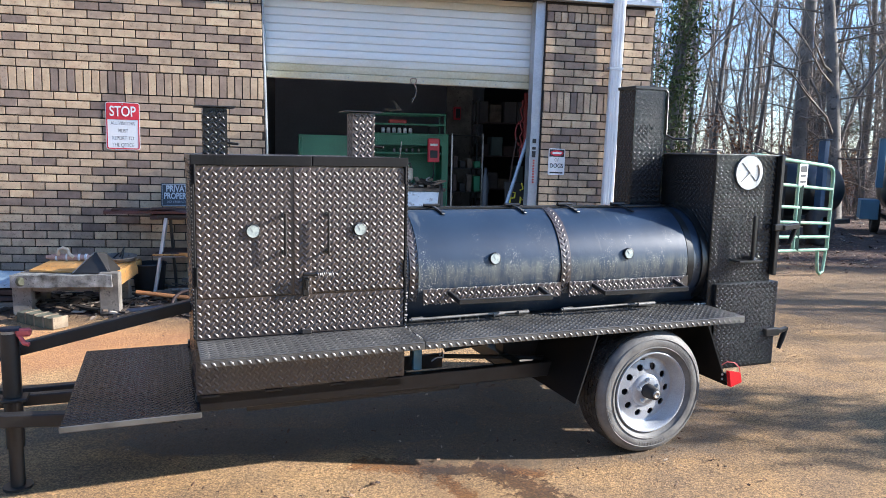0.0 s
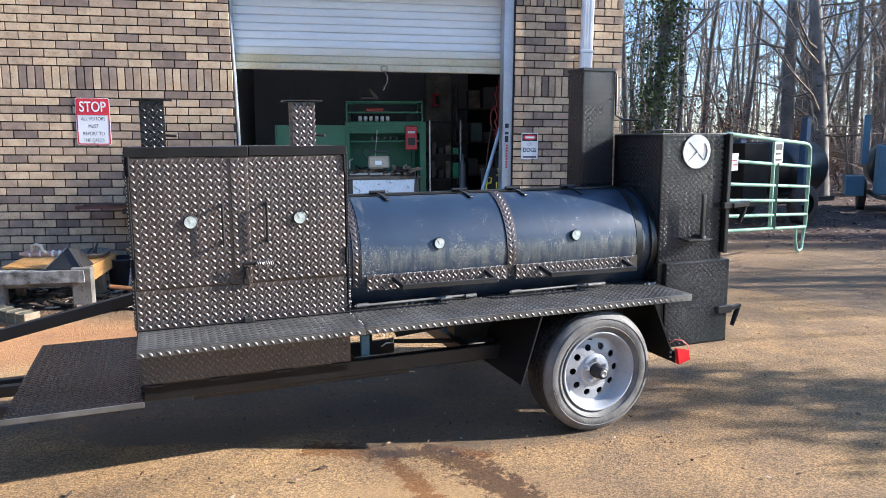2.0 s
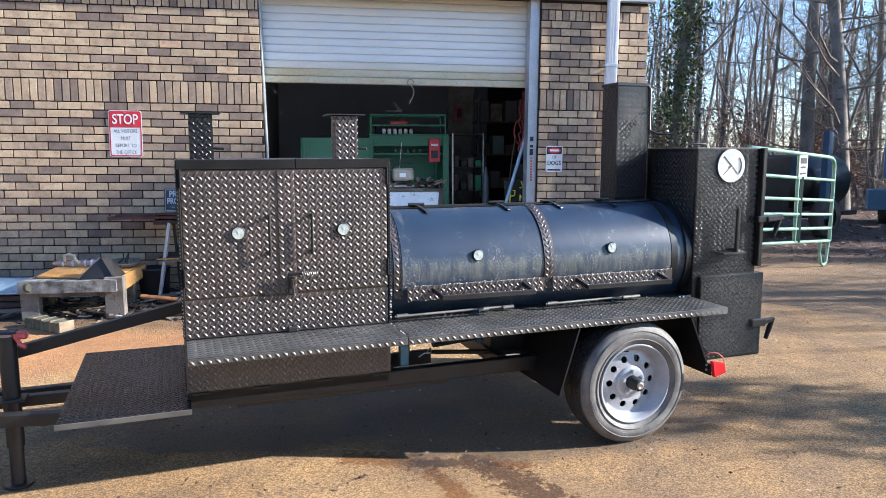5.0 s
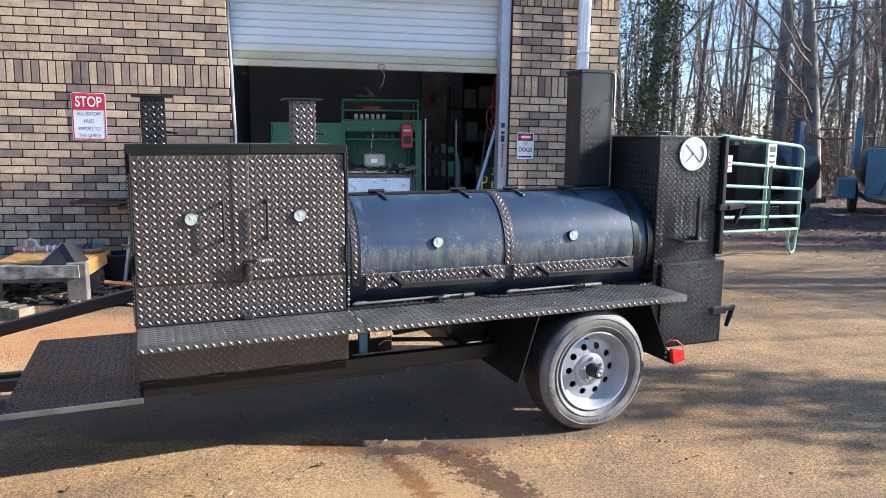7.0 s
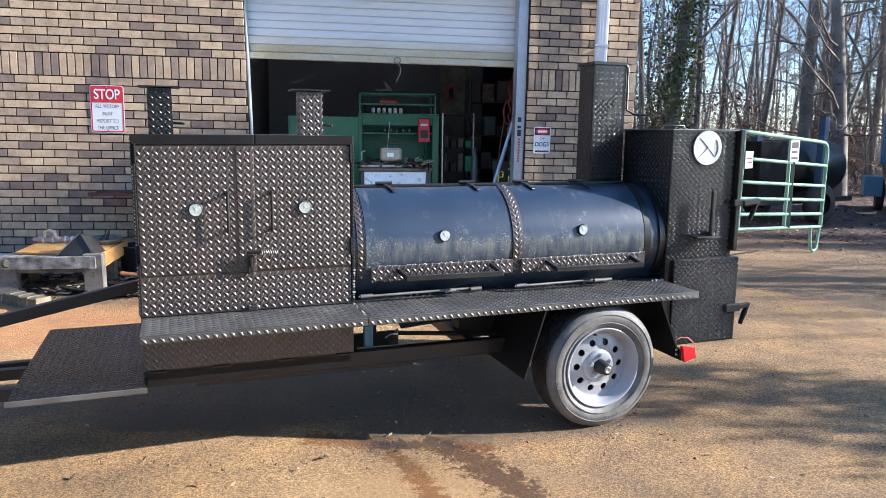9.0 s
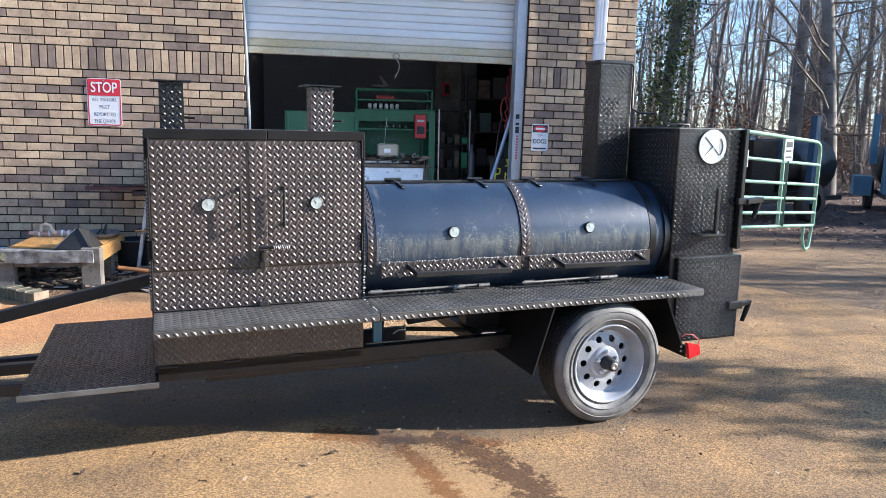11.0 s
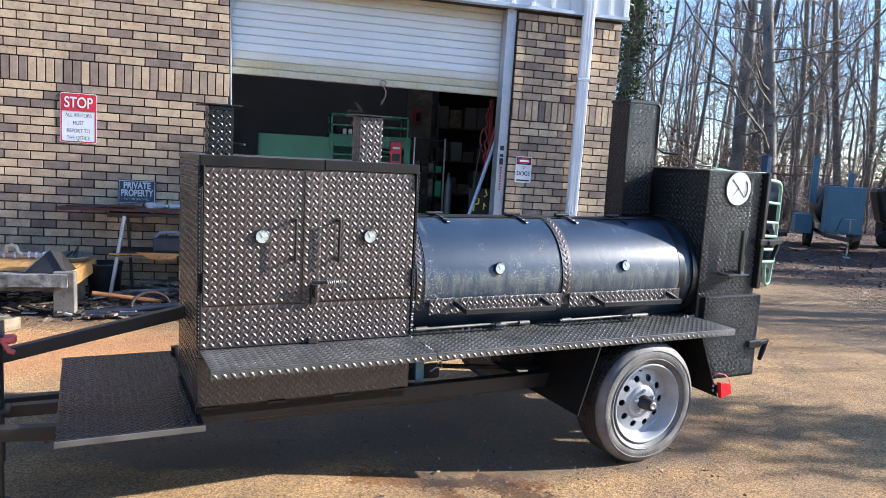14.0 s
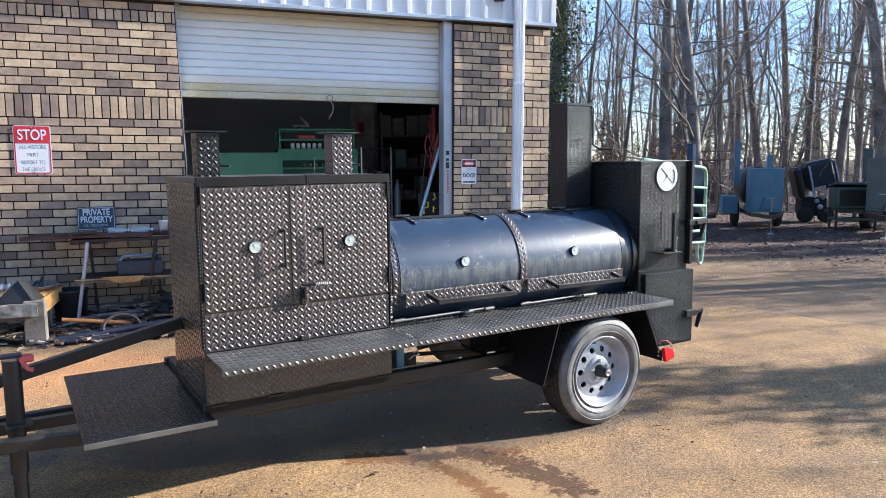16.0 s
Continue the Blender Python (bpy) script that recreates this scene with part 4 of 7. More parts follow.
def curved_tread(parent, x0, x1, a0, a1, r):
    st = shell(Shape(), x0, x1, a0, a1, r, 0.004, 28).ob("trim_strip", TREAD, parent)
    s = Shape()
    w = x1 - x0
    cols = max(1, int(w / 0.03))
    rows = int(radians(a1 - a0) * r / 0.0305)
    for half in (0, 1):
        for i in range(cols + (0 if half else 1)):
            for j in range(rows):
                x = x0 + (i + 0.35 + 0.5 * half) * w / (cols + 0.35)
                if x > x1 - 0.008:
                    continue
                a = a0 + (a1 - a0) * (j + 0.3 + 0.5 * half) / rows
                y, z = arc(a, r)
                nrm = Vector((0, -math.cos(radians(a)), math.sin(radians(a))))
                w_ = Vector((0, math.sin(radians(a)), math.cos(radians(a))))
                u = Vector(EX)
                d = (u + w_ * (1 if half else -1)).normalized()
                c = Vector((x, y, z))
                vs, fs = [], []
                lozenge(vs, fs, c, d, nrm.cross(d), nrm, 0.0150, 0.0064, 0.0040)
                s.add(vs, fs, True)
    s.ob("tread_pattern", TREAD, st, kind="stuff")
    return st


def drum():
    d = shell(Shape(), 0.918, 2.692, -180, 180, DR - 0.006, 0.006, 72)
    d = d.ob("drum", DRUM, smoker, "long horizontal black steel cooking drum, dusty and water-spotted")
    e = Shape()
    pts = [arc(a, DR - 0.012) for a in range(0, 360, 8)]
    k = len(pts)
    e.add([(0.93, y, z) for y, z in pts], [tuple(range(k))])
    e.ob("end_plate", FRAMEBLK, d)
    curved_tread(d, 0.945, 1.004, -24, 74, DR + 0.002)
    shell(Shape(), 2.560, 2.60, -24, 80, DR + 0.003, 0.009, 30).ob("edge_band", BLACK, d)
    shell(Shape(), 2.655, 2.695, -40, 120, DR + 0.008, 0.012, 40).ob("edge_band", BLACK, d)
    for x0, x1, h0, h1 in ((0.986, 1.752, 1.155, 1.660), (1.800, 2.552, 1.960, 2.490)):
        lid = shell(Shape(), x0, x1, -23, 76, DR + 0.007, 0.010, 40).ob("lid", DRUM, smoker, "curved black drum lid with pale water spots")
        fl = Shape().box(x0 + (0.02 if x0 < 1.2 else 0), x1, -0.006, 0.002, 0.792, 0.862, 0.001).ob("flange", TREAD, lid, "tread-plate strip along the lower lid edge")
        tread_on(fl, (x0 + (0.022 if x0 < 1.2 else 0.002), -0.006, 0.793), EX, EZ, (0, -1, 0), x1 - x0 - 0.022, 0.068)
        g = Shape()
        y0, z0 = arc(-16, DR + 0.01)
        f = -0.083
        g.beam((h0, f, 0.812), (h1, f, 0.808), 0.020, 0.026, c=0.003)
        g.beam((h0 + 0.008, f, 0.812), (h0 - 0.02, y0, z0 + 0.01), 0.018, 0.022, c=0.003)
        g.beam((h1 - 0.008, f, 0.808), (h1 - 0.035, y0, z0 + 0.01), 0.018, 0.022, c=0.003)
        g.ob("lid_handle", BLACK, lid, "long black square-tube lid handle")
        gx = 1.382 if x0 < 1.2 else 2.163
        ga = math.degrees(math.asin((0.995 - DZC) / DR))
        gy, gz = arc(ga, DR + 0.006)
        dial(lid, gx, gy, gz, 0.030, ga * 0.5)
    curved_tread(d, 1.756, 1.812, -23, 76, DR + 0.013)
    Shape().box(0.96, 2.60, DYC - 0.03, DYC + 0.03, DZC + DR - 0.004, DZC + DR + 0.008, 0.002).ob("top_bar", BLACK, d, "flat bar along the top of the drum")
    for x in (1.155, 1.612, 1.931, 2.279):
        h = Shape()
        p = [arc(a, DR + 0.014) for a in (64, 69, 74, 79, 84, 90)]
        for k in range(5):
            h.beam((x + 0.018 - 0.006 * k, *p[k]), (x + 0.012 - 0.006 * k, *p[k + 1]), 0.020, 0.008, up=(0, -p[k][0], 1), c=0.002)
        h.box(x - 0.045, x + 0.03, DYC - 0.03, DYC + 0.0, DZC + DR + 0.008, DZC + DR + 0.024, 0.004)
        h.tube([(x - 0.05, DYC - 0.03, DZC + DR + 0.018), (x + 0.035, DYC - 0.03, DZC + DR + 0.018)], 0.008, 8)
        h.ob("lid_hinge", BLACK, d, "black strap hinge on the drum")
    for x0, x1, sx in ((0.955, 1.60, 1.40), (1.79, 2.38, 2.27)):
        r = Shape()
        r.tube([(x0, 0.045, 0.708), (x1, 0.055, 0.712)], 0.0068, 10)
        r.ob("slide_rod", DULL_STEEL, d, "bare steel sliding rod at the foot of the drum")
        for x in (x0 + 0.01, sx, x1 - 0.06):
            Shape().tube([(x, 0.047, 0.709), (x + 0.06, 0.048, 0.710)], 0.0105, 8).ob("rod_sleeve", DULL_STEEL, d)


drum()


def pale_welds():
    """Bare weld spatter and beads left unpainted along the lid and shelf edges."""
    r = np.random.default_rng(31)

    def run(p0, p1, count, size):
        s = Shape()
        for k in range(count):
            if r.random() < 0.38:
                continue
            p = Vector(p0).lerp(Vector(p1), (k + 0.5) / count) + Vector(r.normal(0, 0.0012, 3))
            a = size * r.uniform(0.5, 1.15)
            s.box(p.x - a * 1.5, p.x + a * 1.5, p.y - a, p.y + a, p.z - a, p.z + a, a * 0.4)
        s.ob("weld_bead", WELD, smoker, "pale unpainted weld bead", kind="stuff")
    for x0, x1 in ((0.99, 1.752), (1.80, 2.55)):
        y, z = -0.006, 0.8635
        run((x0, y, z), (x1, y, z), 60, 0.0026)
        y, z = -0.005, 0.791
        run((x0, y, z), (x1, y, z), 52, 0.0022)
    run((0.915, -0.006, 0.692), (0.93, 0.10, 0.694), 9, 0.007)
    run((0.918, -0.006, 0.70), (0.921, -0.008, 0.86), 12, 0.0042)
    run((0.9195, -0.28, 0.6905), (0.9195, -0.01, 0.6905), 22, 0.0028)
    run((2.60, 0.02, 0.693), (2.70, 0.0, 0.694), 9, 0.007)
    run((0.99, 0.07, 0.693), (1.5, 0.07, 0.693), 16, 0.004)
    run((1.9, 0.07, 0.693), (2.5, 0.07, 0.693), 16, 0.004)


pale_welds()


def bench():
    for x0, x1 in ((-0.012, 0.918), (0.921, 2.700)):
        b = Shape()
        b.box(x0, x1, -0.288, 0.0 if x0 < 0.5 else 0.16, 0.683, 0.690, 0.002)
        b.box(x0, x1, -0.288, -0.281, 0.655, 0.683, 0.001)
        o = b.ob("bench", TREAD_WORN, smoker, "tread-plate work shelf along the smoker")
        zs = 0.690
        tread_worn(o, (x0 + 0.005, -0.286, zs), EX, EY, EZ, x1 - x0 - 0.01, 0.282 if x0 < 0.5 else 0.36, high=0.0024)
        tread_worn(o, (x0 + 0.005, -0.288, 0.656), EX, EZ, (0, -1, 0), x1 - x0 - 0.01, 0.030, high=0.0036)
    lp = Shape().box(-0.018, 0.918, -0.004, 0.002, 0.452, 0.655, 0.001).ob("skirt_panel", TREAD, smoker, "tread-plate panel below the shelf")
    tread_on(lp, (-0.014, -0.004, 0.455), EX, EZ, (0, -1, 0), 0.93, 0.2, high=0.0026)
    for x in (0.0, 0.27, 0.56, 0.83):
        Shape().box(x, x + 0.075, -0.012, 0.004, 0.440, 0.450, 0.002).ob("weld_tab", FRAMEBLK, lp)


bench()


def firebox():
    lo = Shape().box(2.735, 3.185, -0.028, 0.42, 0.316, 0.807, 0.003).box(2.63, 2.733, -0.02, 0.42, 0.40, 0.615, 0.003).ob("ash_box", TREAD_BLK, smoker, "lower black tread-plate firebox door")
    tread_blk(lo, (2.737, -0.028, 0.318), EX, EZ, (0, -1, 0), 0.446, 0.486)
    tread_blk(lo, (2.735, -0.02, 0.318), EY, EZ, (-1, 0, 0), 0.43, 0.486, high=0.002)
    up = Shape().box(2.694, 3.14, -0.004, 0.452, 0.62, 1.527, 0.003).ob("firebox", TREAD_BLK, smoker, "upright black tread-plate firebox")
    tread_blk(up, (2.697, -0.004, 0.81), EX, EZ, (0, -1, 0), 0.44, 0.715)
    tread_blk(up, (2.694, 0.0, 0.70), EY, EZ, (-1, 0, 0), 0.45, 0.82, high=0.002)
    for x in (2.694,):
        w = Shape()
        for k in range(36):
            w.box(x - 0.008, x + 0.008, 0.444, 0.460, 1.20 + k * 0.009, 1.206 + k * 0.009, 0.002)
        w.ob("weld_bead", FRAMEBLK, up, kind="stuff")
    Shape().box(3.132, 3.160, -0.034, 0.03, 0.845, 1.530, 0.004).ob("door_edge", BLACK, up, "black square tube edging the firebox door")
    # pale steel stands in for the sky's reflection along the glossy lid
    Shape().box(2.690, 3.150, -0.008, 0.456, 1.524, 1.531, 0.002).ob("lid_plate", DULL_STEEL, up)
    Shape().tube([(2.80, 0.25, 1.531), (2.81, 0.25, 1.552), (2.96, 0.25, 1.552), (2.97, 0.25, 1.531)], 0.005, 6).ob("lid_loop", FRAMEBLK, up)
    # draught damper disc
    c = (2.921, -0.006, 1.430)
    ds = Shape()
    pts = [(c[0] + 0.094 * math.cos(a), c[2] + 0.094 * math.sin(a)) for a in np.linspace(2 * math.pi, 0, 49)[:-1]]
    ds.prism(pts, -0.016, -0.007)
    dd = ds.ob("damper_disc", ALU, up, "bright aluminium draught damper disc")
    sl = Shape()
    sl.beam((c[0] - 0.055, -0.0165, c[2] + 0.052), (c[0] + 0.005, -0.0165, c[2] - 0.004), 0.001, 0.006, up=EY, c=0)
    sl.beam((c[0] - 0.055, -0.0165, c[2] - 0.05), (c[0] + 0.005, -0.0165, c[2] + 0.004), 0.001, 0.005, up=EY, c=0)
    sl.ob("slot", SIGN_BLACK, dd, "dark slot cut")
    rb = Shape()
    for a0, a1, rr in ((-40, 40, 0.07),):
        p = [(c[0] + rr * math.cos(radians(a)), -0.018, c[2] + rr * math.sin(radians(a))) for a in np.linspace(a0, a1, 9)]
        Shape().tube(p, 0.0035, 6).ob("ridge", STEEL, dd)
    for k in range(6):
        z = c[2] - 0.024 + k * 0.009
        rb.beam((c[0] - 0.078, -0.0168, z), (c[0] - 0.06, -0.0168, z), 0.001, 0.003, up=EY, c=0)
        rb.beam((c[0] + 0.045, -0.0168, z), (c[0] + 0.062, -0.0168, z), 0.001, 0.003, up=EY, c=0)
    rb.beam((c[0] + 0.012, -0.0168, c[2] - 0.01), (c[0] + 0.045, -0.0168, c[2] - 0.045), 0.001, 0.005, up=EY, c=0)
    rb.ob("rib", DULL_STEEL, dd, kind="stuff")
    Shape().tube([(c[0], -0.016, c[2]), (c[0], -0.024, c[2])], 0.006, 10).ob("bolt", STEEL, dd)
    # handle and shelf bracket
    h = Shape()
    h.beam((2.945, -0.062, 0.945), (2.945, -0.062, 1.195), 0.022, 0.022, up=EX)
    h.beam((2.945, -0.062, 0.955), (2.945, -0.004, 0.955), 0.018, 0.018)
    h.ob("door_handle", BLACK, up, "black upright square-tube handle")
    sh = Shape().box(2.835, 3.00, -0.085, -0.004, 0.935, 0.945, 0.002)
    sh.ob("latch_plate", BLACK, up)
    Shape().tube([(2.95, -0.07, 0.945), (2.955, -0.07, 0.960)], 0.009, 8).ob("bolt", STEEL, up)
    lt = Shape()
    lt.box(3.10, 3.20, -0.055, -0.028, 1.105, 1.140, 0.004)
    lt.beam((3.16, -0.045, 1.12), (3.29, -0.03, 1.13), 0.04, 0.03)
    lt.beam((3.28, -0.03, 1.13), (3.25, -0.03, 1.03), 0.012, 0.012)
    lt.ob("door_latch", BLACK, up, "black slam latch on firebox door")
    sp = Shape()
    p = [(3.285 - 0.045 * t + 0.010 * math.cos(t * 44), -0.03 + 0.010 * math.sin(t * 44), 1.12 - 0.095 * t) for t in np.linspace(0, 1, 80)]
    sp.tube(p, 0.0022, 5)
    sp.tube([(3.285, -0.03, 1.125), (3.262, -0.03, 1.075), (3.238, -0.03, 1.02)], [0.011, 0.015, 0.011], 10)
    sp.ob("spring_handle", MATTE, up)
    lt = Shape()
    lt.box(3.10, 3.20, -0.055, -0.028, 0.49, 0.535, 0.004)
    lt.beam((3.18, -0.042, 0.51), (3.272, -0.03, 0.522), 0.026, 0.024)
    lt.ob("door_latch", BLACK, lo, "black slam latch on lower door")
    sp = Shape()
    p = [(3.275 - 0.05 * t + 0.009 * math.cos(t * 50), -0.03 + 0.009 * math.sin(t * 50), 0.525 - 0.115 * t) for t in np.linspace(0, 1, 90)]
    sp.tube(p, 0.0024, 5)
    sp.tube([(3.275, -0.03, 0.53), (3.25, -0.03, 0.47), (3.225, -0.03, 0.405)], [0.012, 0.016, 0.012], 10)
    sp.ob("spring_handle", MATTE, lo)


firebox()


def undercarriage():
    r = Shape()
    for y in (0.045, 1.0):
        r.beam((-0.02, y, 0.405), (2.9, y, 0.405), 0.05, 0.075)
    fr = r.ob("frame_rail", FRAMEBLK, smoker, "black steel trailer frame rails")
    for x in (0.02, 0.93, 1.55, 2.6):
        Shape().beam((x, 0.07, 0.412), (x, 0.97, 0.412), 0.05, 0.07).ob("cross_member", FRAMEBLK, fr)
    Shape().box(0.2, 1.25, 0.10, 0.20, 0.32, 0.372, 0.003).ob("lower_rail", FRAMEBLK, fr)
    Shape().box(-0.01, 0.91, 0.02, 0.67, 0.40, 0.446, 0.002).ob("floor_plate", FRAMEBLK, fr)
    Shape().box(0.99, 1.035, 0.075, 0.10, 0.445, 0.55, 0.003).ob("bracket", BLUE_PAINT, fr, "blue-grey steel bracket")
    Shape().box(1.55, 1.98, 0.22, 0.32, 0.40, 0.64, 0.004).ob("grease_pan", FRAMEBLK, fr)
    Shape().beam((0.93, 0.72, 0.47), (2.6, 0.72, 0.47), 0.05, 0.09).ob("brace", FRAMEBLK, fr)
    Shape().prism([(0.93, 0.485), (1.235, 0.485), (1.25, 0.455), (1.545, 0.479), (1.545, 0.675), (0.93, 0.675)], 0.31, 0.316).ob("shield_plate", FRAMEBLK, fr, "dark notched plate hung below the drum")
    Shape().box(0.945, 1.235, 0.305, 0.335, 0.372, 0.446, 0.003).ob("support", FRAMEBLK, fr)
    Shape().box(1.05, 1.112, 0.300, 0.306, 0.44, 0.49, 0.002).ob("support", FRAMEBLK, fr)
    Shape().beam((1.225, 0.29, 0.440), (1.80, 0.09, 0.438), 0.02, 0.022).ob("brace", FRAMEBLK, fr, "slim diagonal cross brace")
    Shape().tube([(1.13, 0.2, 0.445), (1.16, 0.2, 0.462), (1.20, 0.21, 0.458), (1.215, 0.26, 0.47), (1.21, 0.29, 0.445)], 0.004, 6).ob("wire", SIGN_WHITE, fr, "loose pale wire")
    ax = Shape().tube([(2.157, -0.1, 0.321), (2.157, 1.2, 0.321)], 0.03, 12)
    ax.ob("axle", FRAMEBLK, smoker)
    Shape().box(2.08, 2.18, 0.02, 0.10, 0.33, 0.40, 0.004).ob("spring_mount", FRAMEBLK, smoker)
    # three hidden plates added to stop low sun leaking under the trailer
    Shape().box(2.38, 2.58, 0.0, 0.03, 0.13, 0.40, 0.003).ob("sun_block", FRAMEBLK, smoker)
    Shape().box(2.61, 2.635, 0.50, 0.795, 0.22, 0.372, 0.003).ob("rear_sun_block", FRAMEBLK, smoker)
    Shape().box(2.36, 2.78, 0.80, 0.86, 0.09, 0.40, 0.003).ob("sun_block", FRAMEBLK, smoker)
    # slanted splash panels fore and aft of the wheel
    for o, a, b in (("mud_panel", (1.697, 0.318), (1.808, 0.668)), ("mud_panel", (2.617, 0.322), (2.462, 0.672))):
        d = Vector((b[0] - a[0], 0, b[1] - a[1]))
        n = Vector((d.z, 0, -d.x)).normalized() * 0.004
        s = Shape()
        vs = []
        for y in (-0.283, 0.2):
            for p in (a, b):
                for k in (1, -1):
                    vs.append((p[0] + n.x * k, y, p[1] + n.z * k))
        s.add(vs, [(0, 1, 3, 2), (4, 6, 7, 5), (0, 4, 5, 1), (2, 3, 7, 6), (0, 2, 6, 4), (1, 5, 7, 3)])
        s.ob(o, MATTE, smoker, "slanted black splash panel beside the wheel")
    Shape().box(1.81, 2.46, -0.02, -0.012, 0.36, 0.675, 0.001).ob("inner_fender", FRAMEBLK, smoker)
    rf = Shape().prism([(2.606, 0.325), (2.676, 0.345), (2.664, 0.395), (2.59, 0.41)][::-1], -0.325, -0.30).ob("tail_light", RED, smoker, "red trailer side marker light")
    Shape().prism([(2.60, 0.345), (2.65, 0.36), (2.64, 0.385), (2.595, 0.39)][::-1], -0.30, -0.262).ob("light_bracket", BLACK, rf)
    Shape().tube([(2.575, -0.275, 0.43), (2.60, -0.29, 0.452), (2.64, -0.30, 0.447), (2.672, -0.305, 0.42), (2.68, -0.305, 0.385)], 0.003, 6).ob("light_wire", REDSTRAP, rf)
    for z in (0.36, 0.385):
        Shape().tube([(2.575, -0.285, z), (2.58, -0.292, z)], 0.006, 8).ob("bolt", STEEL, rf)
    # loading platform
    pl = Shape().box(-0.532, -0.004, -0.112, 1.025, 0.398, 0.414, 0.003).ob("platform", TREAD_BLK, smoker, "flat tread-plate platform over the tongue")
    tread_blk(pl, (-0.53, -0.110, 0.414), EX, EY, EZ, 0.525, 1.13, high=0.0020)
    Shape().box(-0.534, -0.003, -0.120, -0.112, 0.392, 0.416, 0.002).ob("edge_angle", TREAD_WORN, pl, "worn steel edge angle")
    # tongue
    t = Shape()
    t.beam((-0.1, 0.02, 0.368), (-1.75, 0.40, 0.368), 0.05, 0.055)
    t.ob("tongue_beam", FRAMEBLK, smoker, "black square-tube tongue beam")
    for y0, y1 in ((0.42, 0.46), (0.56, 0.52)):
        Shape().beam((-0.02, y0, 0.365), (-1.75, y1, 0.365), 0.05, 0.05).ob("tongue_beam", FRAMEBLK, smoker)
    Shape().beam((-0.01, 0.50, 0.745), (-1.55, 0.47, 0.42), 0.055, 0.055).ob("brace_bar", FRAMEBLK, smoker, "diagonal square-tube brace from cabinet to tongue")
    j = Shape().tube([(-0.761, 0.33, 0.19), (-0.761, 0.33, 0.70)], 0.037, 20).ob("jack_post", FRAMEBLK, smoker, "black round jack post")
    Shape().tube([(-0.761, 0.33, 0.01), (-0.761, 0.33, 0.19)], 0.030, 20).ob("inner_post", FRAMEBLK, j, "dark inner jack tube")
    Shape().tube([(-0.761, 0.33, 0.0), (-0.761, 0.33, 0.012)], 0.06, 20).ob("foot", FRAMEBLK, j)
    Shape().tube([(-0.761, 0.33, 0.70), (-0.761, 0.33, 0.712)], 0.032, 16).ob("jack_cap", STEEL, j)
    Shape().box(-0.80, -0.72, 0.30, 0.36, 0.712, 0.724, 0.002).ob("jack_cap", BLUE_PIPE, j)
    Shape().box(-0.805, -0.70, 0.27, 0.37, 0.405, 0.42, 0.003).ob("jack_flange", FRAMEBLK, j)
    tp = Shape()
    tp.box(-0.735, -0.675, 0.30, 0.335, 0.685, 0.72, 0.008)
    tp.tube([(-0.72, 0.31, 0.69), (-0.70, 0.29, 0.66), (-0.68, 0.285, 0.655)], 0.010, 6)
    tp.ob("tape", REDSTRAP, j, "crumpled red and white tape")


undercarriage()


